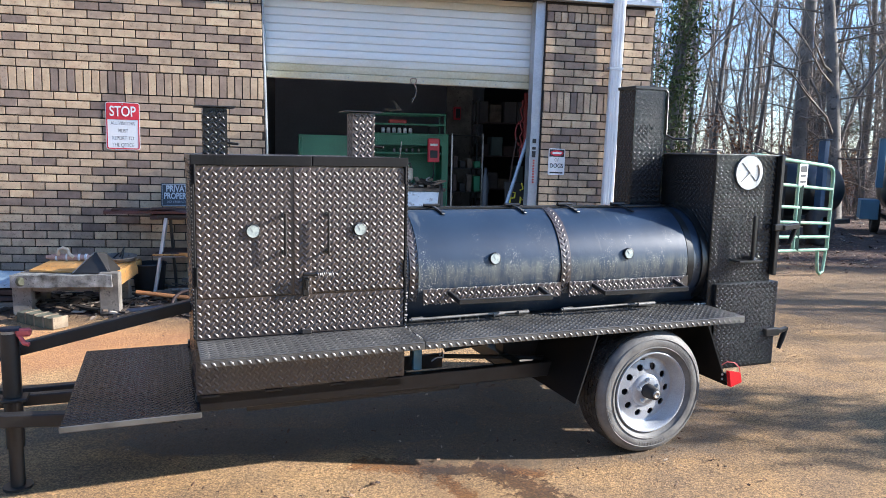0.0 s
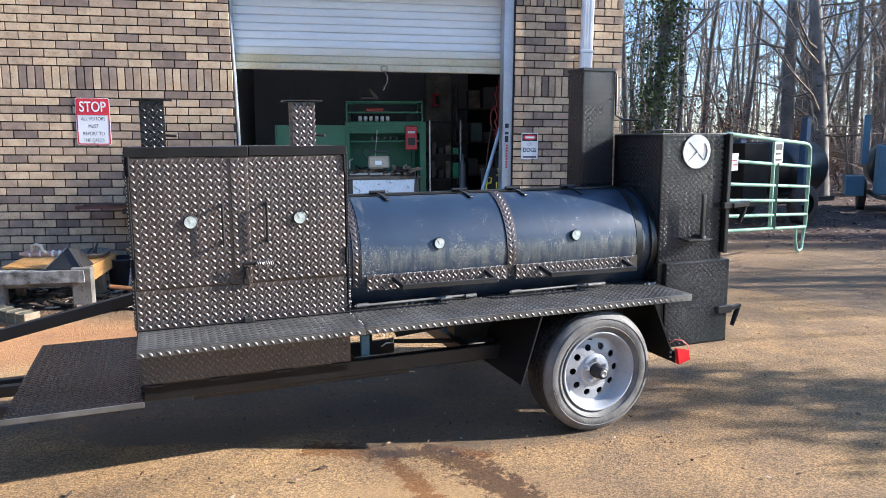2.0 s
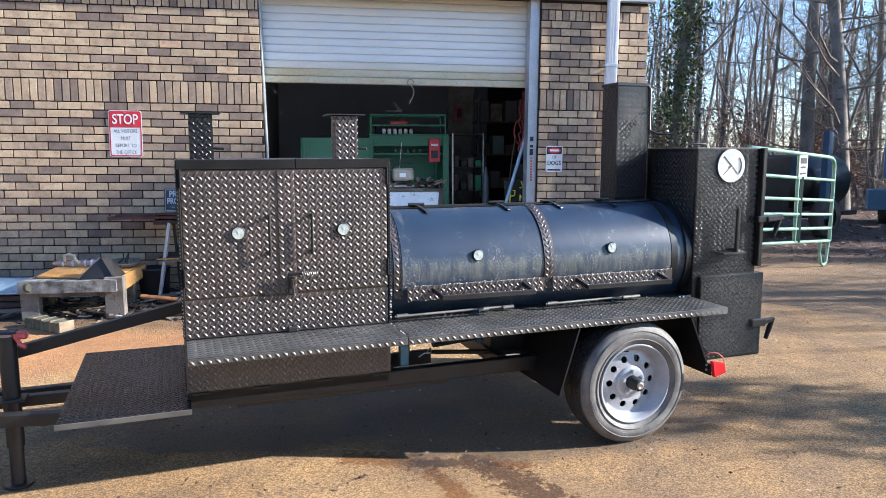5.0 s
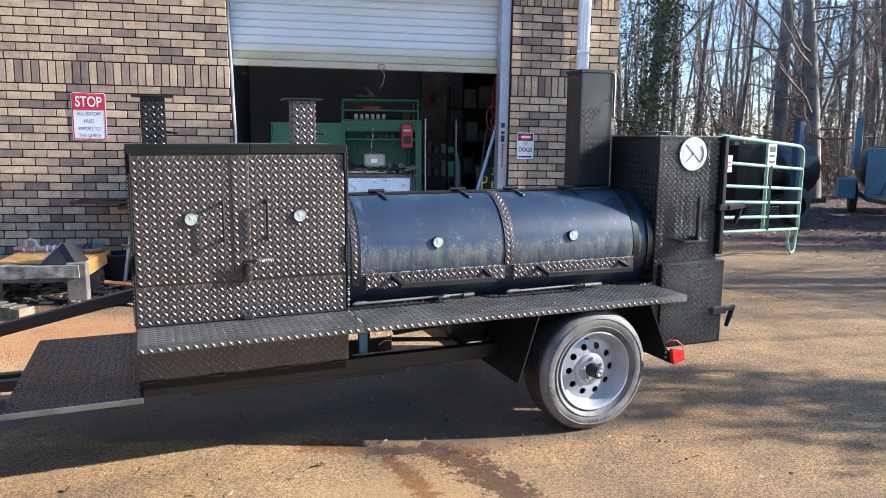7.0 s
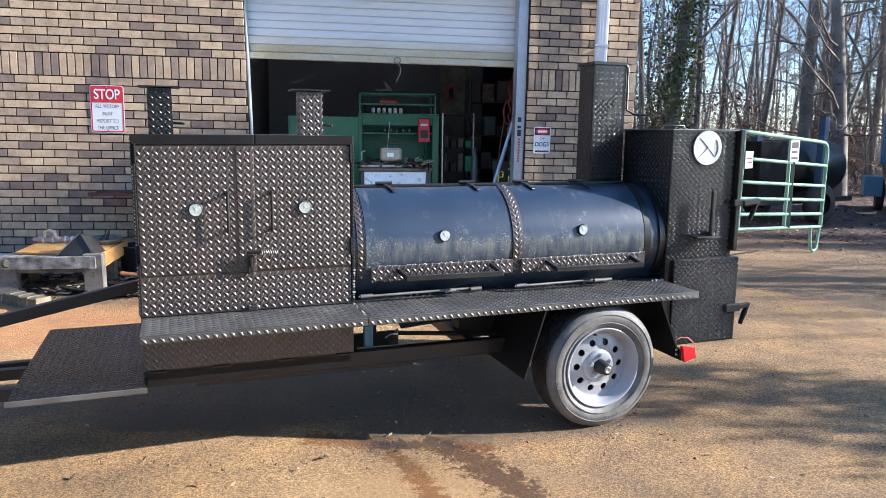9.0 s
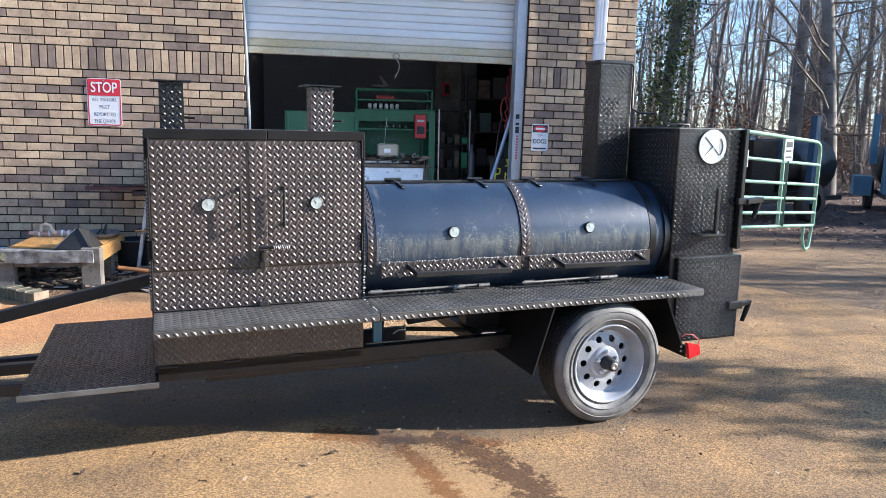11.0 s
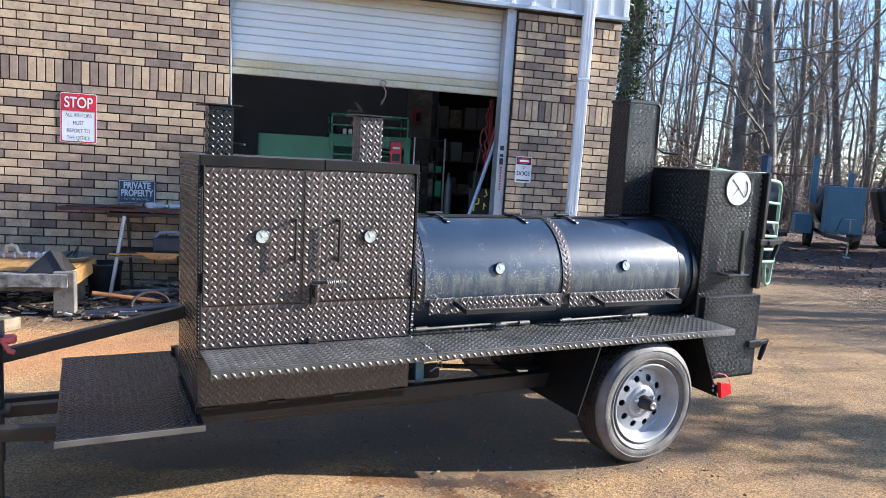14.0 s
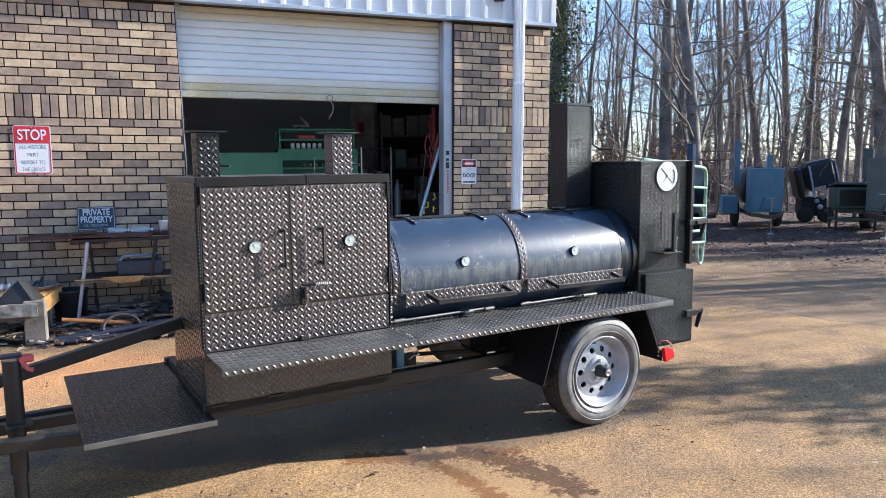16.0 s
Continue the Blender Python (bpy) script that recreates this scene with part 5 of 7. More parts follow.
def wheel(parent, x, y, z, side):
    """Wheel with the rim turned to the side of y that side gives."""
    m = pose(x, y, z, 0, 0, 0 if side < 0 else 180)
    R, rr = 0.322, 0.203
    tyre = Shape()
    prof = [(0.19, rr - 0.004), (0.20, rr + 0.03), (0.205, rr + 0.06), (0.195, R - 0.02), (0.175, R - 0.004)]
    prof += [(0.172, R - 0.009), (0.026, R - 0.009), (0.022, R - 0.004)]
    prof += [(0.010, R - 0.009), (-0.004, R - 0.024), (-0.014, R - 0.050), (-0.014, rr + 0.05), (-0.006, rr + 0.022), (0.004, rr + 0.014), (0.006, rr - 0.006)]
    tyre.lathe(prof, (0, 0, 0), (0, 1, 0), (0, 0, 1), 72)
    t = tyre.ob("wheel", RUBBER, parent, "silver ten-hole trailer wheel with dusty black tyre", m=m)
    tread = Shape()
    for k in range(5):
        a = 0.174 - k * 0.030
        for q in range(54):
            t0, t1 = 2 * math.pi * (q + 0.04 + 0.5 * (k % 2)) / 54, 2 * math.pi * (q + 0.93 + 0.5 * (k % 2)) / 54
            vs = [(r_ * math.sin(t_), y_, r_ * math.cos(t_)) for t_ in (t0, t1) for y_ in (a, a - 0.025) for r_ in (R - 0.0095, R)]
            tread.add(vs, [(1, 3, 7, 5), (0, 1, 5, 4), (2, 6, 7, 3), (0, 2, 3, 1), (4, 5, 7, 6)])
    tread.ob("tread_pattern", TREAD_RUBBER, t, "dark mottled tread blocks", kind="stuff")
    marks = Shape()
    for a0, cnt in ((100, 9), (160, 12), (300, 10)):
        for q in range(cnt):
            a, w_ = radians(a0 + q * 3.6), 0.0055 if q % 3 else 0.003
            m_ = Matrix.Rotation(-a, 4, "Y") @ Matrix.Translation((0, 0, rr + 0.064))
            marks.box(-w_, w_, -0.0150, -0.012, -0.009, 0.009, 0.001, m_)
    marks.ob("raised_mark", RUBBER, t, kind="stuff")
    rings = Shape()
    for r0 in (rr + 0.032, rr + 0.075):
        rings.lathe([(-0.012, r0), (-0.0165, r0 + 0.003), (-0.012, r0 + 0.006)], (0, 0, 0), (0, 1, 0), (0, 0, 1), 72)
    rings.ob("sidewall_ring", RUBBER, t)
    rim = Shape()
    rim.lathe([(0.10, 0.170), (0.062, 0.172), (0.012, 0.190), (0.004, 0.196), (-0.004, 0.203), (-0.004, 0.209), (0.006, 0.2095), (0.012, 0.203)], (0, 0, 0), (0, 1, 0), (0, 0, 1), 72)
    rim.lathe([(0.012, 0.190), (0.022, 0.187), (0.030, 0.180), (0.052, 0.175), (0.060, 0.168), (0.057, 0.1575)], (0, 0, 0), (0, 1, 0), (0, 0, 1), 72)
    # disc with ten round hand holes
    holes, seg = 10, 16
    hr, hc = 0.0178, 0.124
    prof_y = lambda r: 0.057 - 0.012 * max(0.0, min(1.0, (0.158 - r) / 0.05)) if r > 0.1 else 0.045
    vs, fs = [], []
    for h in range(holes):
        a0 = 2 * math.pi * h / holes
        da = 2 * math.pi / holes
        ring_o, ring_i = [], []
        for k in range(seg):
            t_ = 2 * math.pi * k / seg
            cx, cz = hc * math.cos(a0), hc * math.sin(a0)
            ex, ez = math.cos(t_ + a0), math.sin(t_ + a0)
            px_, pz = cx + hr * ex, cz + hr * ez
            ring_i.append((px_, prof_y(math.hypot(px_, pz)), pz))
            # outer cell: sector between radii 0.086 and 0.158
            dr = math.cos(t_)
            dt = math.sin(t_)
            k_ = max(abs(dr), abs(dt))
            rad = 0.122 + (0.036 * dr / k_)
            ang = a0 + (da / 2) * dt / k_
            ring_o.append((rad * math.cos(ang), prof_y(rad), rad * math.sin(ang)))
        b = len(vs)
        deep = [(p[0], p[1] + 0.008, p[2]) for p in ring_i]
        vs += ring_o + ring_i + deep
        for k in range(seg):
            q = (k + 1) % seg
            fs.append((b + k, b + q, b + seg + q, b + seg + k))
            fs.append((b + seg + k, b + seg + q, b + 2 * seg + q, b + 2 * seg + k))
    rim.add(vs, fs)
    rim.lathe([(prof_y(0.086), 0.0865), (0.037, 0.080), (0.032, 0.072), (0.032, 0.036)], (0, 0, 0), (0, 1, 0), (0, 0, 1), 48)
    ro = rim.ob("rim", RIM, t, "silver painted steel rim")
    Shape().lathe([(0.10, 0.0), (0.10, 0.188)], (0, 0, 0), (0, 1, 0), (0, 0, 1), 32).ob("brake_drum", DARK, t)
    hub = Shape().lathe([(0.036, 0.037), (-0.002, 0.035), (-0.006, 0.031), (-0.038, 0.029), (-0.042, 0.026), (-0.042, 0.0)], (0, 0, 0), (0, 1, 0), (0, 0, 1), 24)
    ho = hub.ob("hub", DARK, t, "dark grease-cap hub")
    Shape().lathe([(-0.0425, 0.020), (-0.046, 0.018), (-0.046, 0.012), (-0.0435, 0.010), (-0.0435, 0.0)], (0, 0, 0), (0, 1, 0), (0, 0, 1), 12).ob("hub_cap", STEEL, ho)
    for k in range(5):
        a = radians(20 + 72 * k)
        Shape().lathe([(0.034, 0.012), (0.018, 0.011), (0.012, 0.008), (0.012, 0.0)], (0.057 * math.cos(a), 0, 0.057 * math.sin(a)), (0, 1, 0), (0, 0, 1), 6, False).ob("lug_nut", GALV, ro)
    Shape().tube([(-0.035, 0.062, 0.160), (-0.03, 0.028, 0.168)], 0.004, 6).ob("valve", SIGN_BLACK, ro)
    Shape().box(0.022, 0.034, 0.0455, 0.0475, 0.112, 0.140).ob("label_bar", SIGN_BLACK, ro)
    return t


wheel(smoker, 2.157, -0.255, 0.321, -1)
wheel(smoker, 2.157, 1.30, 0.321, 1)

# ---- along the wall ----


def private_sign():
    d = thing("property_sign", pose(-1.385, 7.46, 0.895, -7), "faded black private property sign leaning on brick", "sign")
    round_plate(Shape(), 0.35, 0.235, 0.012, -0.003, 0.0).ob("plate", SIGN_NAVY, d, m=pose(0, 0, 0.118))
    s = Shape()
    for a in (0.008, 0.222):
        s.box(-0.165, 0.165, -0.0045, -0.003, a, a + 0.004)
    for a in (-0.165, 0.161):
        s.box(a, a + 0.004, -0.0045, -0.003, 0.012, 0.222)
    s.ob("border", FADED, d)
    lettering("PRIVATE", 0.088, FADED, d, face_m(0, -0.0045, 0.178), squash=0.76, bold=0.03)
    lettering("PROPERTY", 0.088, FADED, d, face_m(0, -0.0045, 0.104), squash=0.70, bold=0.03)
    lettering("NO TRESPASSING", 0.034, FADED, d, face_m(0, -0.0045, 0.046), squash=0.85)


private_sign()


def rough_plank(x0, x1, y0, y1, z0, z1, seed, worn=0.006, steps=9):
    """A long board whose edges are chewed and split by weather."""
    rnd = random.Random(seed)
    s = Shape()
    ring = [(y0, z0), ((y0 + y1) / 2, z0 - worn / 3), (y1, z0), (y1, z1), ((y0 + y1) / 2, z1 + worn / 3), (y0 + worn, z1), (y0, z1 - worn)]
    k, verts, faces = len(ring), [], []
    for a in range(steps + 1):
        x = x0 + (x1 - x0) * a / steps
        for y, z in ring:
            verts.append((x + rnd.uniform(-worn, worn), y + rnd.uniform(-worn, worn) * 0.6, z + rnd.uniform(-worn, worn)))
    for a in range(steps):
        for b in range(k):
            c = (b + 1) % k
            faces.append((a * k + b, (a + 1) * k + b, (a + 1) * k + c, a * k + c))
    faces += [tuple(range(k)), tuple(steps * k + b for b in reversed(range(k)))]
    return s.add(verts, faces)


def wall_table():
    d = thing("work_table", pose(-1.15, 7.18, 0), "makeshift dark board table on pale metal legs", "table")
    rough_plank(-0.83, 0.30, -0.19, -0.03, 0.858, 0.886, 51, 0.004).ob("board", REDWOOD, d, "dark reddish board")
    Shape().box(-0.78, 0.95, -0.025, 0.25, 0.848, 0.880, 0.004).ob("board", DARKWOOD, d)
    Shape().box(-0.42, -0.1, -0.16, 0.18, 0.80, 0.845, 0.006).ob("rail", DARKWOOD, d)
    Shape().box(-0.35, 0.95, -0.17, -0.12, 0.815, 0.847, 0.004).ob("rail", FRAMEBLK, d)
    for x in (-0.30, 0.30):
        Shape().beam((x - 0.11, -0.14, 0.0), (x + 0.03, -0.14, 0.82), 0.066, 0.03).ob("leg", GALV if x < 0 else FRAMEBLK, d, "slanted pale metal leg" if x < 0 else "")
        Shape().beam((x + 0.05, 0.16, 0.0), (x + 0.0, 0.16, 0.82), 0.04, 0.025).ob("leg", FRAMEBLK, d)
    Shape().box(-0.40, 0.80, -0.20, -0.17, 0.455, 0.468, 0.003).ob("shelf_edge", PLYWOOD, d, "worn shelf edge of thin slats")
    Shape().box(-0.40, 0.80, -0.195, -0.175, 0.435, 0.448, 0.002).ob("shelf_edge", WEATHERED, d)
    Shape().box(-0.38, 0.78, -0.168, 0.2, 0.462, 0.478, 0.003).ob("shelf", DARKWOOD, d)
    for x, w, z in ((-1.75, 0.34, 0.0), (-1.45, 0.22, 0.012), (-0.62, 0.3, 0.0)):
        q = thing("wood_offcut", pose(x, 7.06, 0.887 + z, 0, 0, 9), "dark splintered offcut lying on the table", "wood scrap", "offcuts on the table")
        Shape().box(-w / 2, w / 2, -0.05, 0.04, 0, 0.014, 0.003).ob("offcut", DARKWOOD, q)
    c = thing("tool_carrier", pose(-0.98, 7.12, 0.478), "grey-blue plastic tool carrier with curved handle", "tool box")
    Shape().box(-0.2, 0.2, -0.08, 0.12, 0.0, 0.14, 0.012).ob("tray", SIGN_NAVY, c)
    Shape().tube([(-0.18, -0.05, 0.13), (-0.14, -0.06, 0.19), (0.14, -0.06, 0.19), (0.18, -0.05, 0.22)], 0.013, 10).ob("handle", PLASTIC_BLUE, c, "curved grey-blue handle")
    p = thing("cardboard_flap", pose(-1.2, 6.975, 0.425), "folded yellowed card hanging from the shelf", "cardboard")
    Shape().prism([(-0.12, 0.06), (0.26, 0.055), (0.22, 0.0), (0.02, -0.005)], 0.0, 0.004).ob("sheet", PLYWOOD, p)
    for x, r in ((-1.16, 80), (-0.95, 86)):
        b = thing("plastic_bottle", pose(x, 7.12, 0.912, 0, 90, r - 84), "empty clear plastic water bottle lying on its side", "bottle", "bottles on the table")
        Shape().lathe([(-0.09, 0.0), (-0.09, 0.026), (-0.085, 0.030), (-0.03, 0.031), (-0.02, 0.028), (0.02, 0.029), (0.045, 0.026), (0.075, 0.012), (0.09, 0.012)], (0, 0, 0), (0, 0, 1), (1, 0, 0), 20).ob("body", CLEAR, b)
        Shape().tube([(0, 0, 0.09), (0, 0, 0.105)], 0.014, 12).ob("cap", SIGN_WHITE, b)
    cup = thing("paper_cup", pose(-0.745, 7.10, 0.882), "white disposable cup standing on the table", "cup")
    Shape().lathe([(0, 0), (0, 0.033), (0.11, 0.043), (0.112, 0.045), (0.115, 0.043), (0.10, 0.04), (0.004, 0.031)], (0, 0, 0), (0, 0, 1), (1, 0, 0), 24).ob("cup_body", SIGN_WHITE, cup)


wall_table()


def low_bench():
    d = thing("low_bench", pose(-2.16, 6.50, 0), "low weathered timber bench with heavy square legs", "bench")
    for x0, x1, h in ((-0.44, -0.285, 0.335), (0.277, 0.447, 0.382)):
        Shape().box(x0, x1, -0.065, 0.03, 0, h, 0.008).ob("leg", WEATHERED, d)
        Shape().box(x0 + 0.04, x1 - 0.05, 0.44, 0.54, 0, 0.30, 0.008).ob("leg", OLDWOOD, d, "tan back leg")
    beam = rough_plank(-0.43, 0.395, -0.118, -0.07, 0.262, 0.367, 3).ob("front_beam", FLAKED, d, "thick grey front beam with flaking paint")
    Shape().tube([(-0.34, -0.105, 0.315), (-0.33, -0.124, 0.315)], [0.05, 0.03], 9).ob("knot", MOSSY, beam, "mossy knot")
    rough_plank(-0.285, 0.277, -0.045, -0.005, 0.215, 0.255, 5, 0.003).ob("stretcher", WEATHERED, d)
    for k in range(4):
        rough_plank(-0.44 + 0.012 * k, 0.40, -0.066 + k * 0.16, 0.085 + k * 0.16, 0.336 + 0.002 * (k % 2), 0.360, 11 + k, 0.003).ob("plank", FLAKED if k == 0 else WEATHERED, d)
    p = thing("plywood_sheet", pose(-2.12, 6.75, 0.388, 4, 1, -7), "orange plywood sheet lying on the low bench", "plywood")
    rough_plank(-0.37, 0.36, -0.20, 0.40, -0.014, 0.004, 21, 0.003).ob("sheet", PLYWOOD, p)
    Shape().add([(0.365, -0.20, 0.0), (0.375, 0.40, 0.0), (0.375, 0.40, -0.12), (0.355, -0.12, -0.15), (0.385, -0.20, 0.0), (0.395, 0.40, 0.0), (0.395, 0.40, -0.12), (0.375, -0.12, -0.15)],
                [(0, 1, 2, 3), (7, 6, 5, 4), (0, 4, 5, 1), (1, 5, 6, 2), (2, 6, 7, 3), (3, 7, 4, 0)]).ob("side_strip", PLYWOOD, p, "pale split side strip")
    t = thing("steel_offcut", pose(-1.96, 6.56, 0.366), "dark folded triangular steel offcut on the bench", "metal scrap")
    s = Shape()
    s.add([(-0.17, -0.07, 0), (0.17, -0.07, 0.005), (0.03, 0.0, 0.185), (0.10, 0.06, 0.165), (0.22, 0.10, 0.0), (-0.12, 0.08, 0.0)],
          [(0, 1, 2), (1, 4, 3, 2), (0, 2, 5), (2, 3, 5), (3, 4, 5), (0, 5, 4, 1)])
    s.ob("offcut", FRAMEBLK, t)
    Shape().beam((-0.155, -0.078, 0.004), (0.02, -0.008, 0.186), 0.012, 0.008).ob("folded_lip", STEEL, t, "scratched bare edge")
    Shape().beam((0.155, -0.078, 0.006), (0.034, -0.008, 0.188), 0.016, 0.01).ob("folded_lip", FRAMEBLK, t)
    h = thing("pan_lid", pose(-1.86, 6.98, 0.425, 3, 0, 0), "round dull metal pan with dark scraps on the plywood", "pan")
    Shape().lathe([(-0.012, 0), (-0.012, 0.15), (0.022, 0.165), (0.028, 0.17), (0.03, 0.165), (0.0, 0.145), (0.0, 0.0)], (0, 0, 0), (0, 0, 1), (1, 0, 0), 28).ob("rim", WEATHERED, h)
    for k, (x, y, a, l) in enumerate(((-0.05, 0.02, 20, 0.09), (0.04, -0.02, 75, 0.08), (0.0, 0.05, 50, 0.11))):
        Shape().beam((x, y, 0.005), (x + l * math.cos(radians(a)) * 0.6, y + 0.02, 0.02 + l * math.sin(radians(a))), 0.018, 0.014).ob("scrap", FRAMEBLK, h)
    r = thing("rope_coil", pose(-2.30, 6.99, 0.447), "pale pink rolled strap on the plywood", "strap")
    Shape().tube([(-0.20, -0.03, 0.0), (-0.12, 0.0, -0.005), (0.05, 0, -0.012), (0.2, 0.01, -0.01), (0.30, 0.01, -0.014)], [0.016, 0.034, 0.032, 0.026, 0.018], 10).ob("roll", PALE_PINK, r)
    for x in (-0.11, -0.02, 0.09, 0.15, 0.21):
        Shape().lathe([(-0.009, 0.02), (-0.009, 0.035), (0.009, 0.035), (0.009, 0.02)], (x, 0, -0.009), (1, 0, 0.0), (0, 1, 0), 12).ob("winding", SIGN_WHITE, r, "pale band of the strap")
    Shape().tube([(-0.09, -0.03, 0.015), (-0.085, -0.03, 0.072), (-0.045, -0.03, 0.088), (-0.002, -0.03, 0.07), (0.008, -0.035, 0.03), (0.05, -0.05, 0.0)], 0.016, 8).ob("strap_loop", CREAM, r, "cream loop")
    e = thing("lumber_block", pose(-2.25, 6.10, 0, 0, 0, -38), "stack of short grey-green lumber blocks", "lumber")
    for k in range(4):
        rough_plank(-0.24 + k * 0.125, -0.125 + k * 0.125, -0.06, 0.07, 0.0, 0.092, 31 + k, 0.005, 3).ob("block", MOSSY, e)
        Shape().box(-0.132 + k * 0.125, -0.112 + k * 0.125, -0.062, 0.072, 0.004, 0.102, 0.003).ob("spacer", OLDWOOD, e, "pale slat between blocks")
    v = thing("bucket", pose(-1.62, 7.15, 0), "dark plastic bucket beside the bench", "bucket")
    Shape().lathe([(0, 0), (0, 0.13), (0.34, 0.155), (0.345, 0.165), (0.36, 0.165), (0.36, 0.15), (0.02, 0.125)], (0, 0, 0), (0, 0, 1), (1, 0, 0), 28).ob("bucket_body", SIGN_BLACK, v)
    w = thing("scrap_sheets", pose(-3.05, 6.9, 0), "pale blue sheet metal lying on dark old boards", "sheet metal")
    for k in range(3):
        rough_plank(-0.55, 0.50 - 0.06 * k, -0.25, 0.2, 0.03 + 0.06 * k, 0.075 + 0.06 * k, 41 + k, 0.008).ob("board", DARKWOOD if k else WEATHERED, w)
    s = Shape()
    s.add([(-0.55, -0.24, 0.215), (0.36, -0.27, 0.225), (0.56, 0.12, 0.30), (-0.50, 0.2, 0.31), (-0.55, -0.24, 0.205), (0.36, -0.27, 0.215), (0.56, 0.12, 0.29), (-0.50, 0.2, 0.30), (-0.1, -0.27, 0.235), (-0.1, -0.27, 0.225)],
          [(0, 8, 3), (8, 1, 2, 3), (7, 9, 4), (7, 6, 5, 9), (0, 4, 9, 8), (8, 9, 5, 1), (1, 5, 6, 2), (2, 6, 7, 3), (3, 7, 4, 0)])
    s.ob("sheet", PALE_BLUE, w, "bent pale blue sheet")


low_bench()


def debris():
    r = np.random.default_rng(21)
    s = Shape()
    for i in range(900):
        x, y = r.uniform(-1.75, 0.1), r.uniform(6.35, 7.35)
        if r.random() < 0.25:
            x, y = r.uniform(-3.2, -1.7), r.uniform(6.5, 7.4)
        pile = 0.27 * math.exp(-((x + 0.45) / 0.9) ** 2 - ((y - 7.05) / 0.35) ** 2)
        ln = r.uniform(0.05, 0.4) * (1.0 if r.random() < 0.7 else 0.5)
        w, h = r.uniform(0.008, 0.045), r.uniform(0.006, 0.02)
        m = pose(x, y, 0.012 + r.uniform(0, 1) * pile, r.uniform(-8, 8), r.uniform(-13, 13), r.uniform(0, 180))
        s.box(-ln / 2, ln / 2, -w, w, 0, h, 0, m)
    s.ob("wood_scraps", SCRAP_MIX, label="heap of splintered scrap wood and sticks below the table", category="debris", kind="stuff")
    s = Shape()
    for i in range(420):
        x, y = r.uniform(-2.6, 0.2), r.uniform(6.25, 7.4)
        pile = 0.26 * math.exp(-((x + 0.45) / 0.9) ** 2 - ((y - 7.05) / 0.35) ** 2)
        m = pose(x, y, 0.014 + pile, r.uniform(-40, 40), r.uniform(-40, 40), r.uniform(0, 360))
        a = r.uniform(0.015, 0.05)
        s.add([m @ Vector(p) for p in ((-a, 0, 0), (0, -a * 0.5, 0.006), (a, 0, 0.002), (0, a * 0.5, 0.01))], [(0, 1, 2, 3)])
    s.ob("paper_scraps", SCRAP_MIX, label="torn bits and dry leaves among the scrap heap", category="debris", kind="stuff")
    for nm, a, b, rad, mat, lab in (("orange_pole", (-1.62, 6.62, 0.17), (-0.95, 6.72, 0.06), 0.020, ORANGE_WOOD, "orange wooden pole lying across scrap"),
                                    ("blue_pipe", (-1.65, 6.42, 0.03), (-0.55, 6.62, 0.10), 0.028, BLUE_PIPE, "dark blue pipe lying on the scrap heap"),
                                    ("blue_pipe", (-1.55, 6.34, 0.028), (-0.70, 6.45, 0.03), 0.026, BLUE_PIPE, "dark blue pipe lying on the ground"),
                                    ("grey_pipe", (-1.35, 6.85, 0.14), (-0.45, 6.95, 0.16), 0.018, WEATHERED, "pale grey pipe on the scrap heap")):
        t = thing(nm, Matrix.Identity(4), lab, "pipe")
        Shape().tube([a, b], rad, 12).ob("pipe", mat, t)
    for x, y, z, rz, ln, w in ((-1.25, 6.9, 0.1, 18, 0.5, 0.09), (-0.6, 6.75, 0.09, -24, 0.7, 0.07), (-0.9, 7.1, 0.16, 5, 0.8, 0.1), (-1.0, 6.5, 0.012, 60, 0.35, 0.06), (-0.35, 7.05, 0.1, 40, 0.6, 0.08)):
        t = thing("scrap_board", pose(x, y, z, 4, 6, rz), "rough broken board on the scrap heap", "board", "scrap boards")
        Shape().box(-ln / 2, ln / 2, -w / 2, w / 2, -0.012, 0.012, 0.003).ob("board", SCRAP, t)
    t = thing("wicker_hoop", pose(-1.12, 6.52, 0.08, 68, 0, 20), "half-round tan hoop in the scrap heap", "hoop")
    Shape().tube([(0.16 * math.cos(a), 0.12 * math.sin(a), 0) for a in np.linspace(0, math.pi, 14)], 0.014, 8).ob("hoop", DARKWOOD, t)


debris()

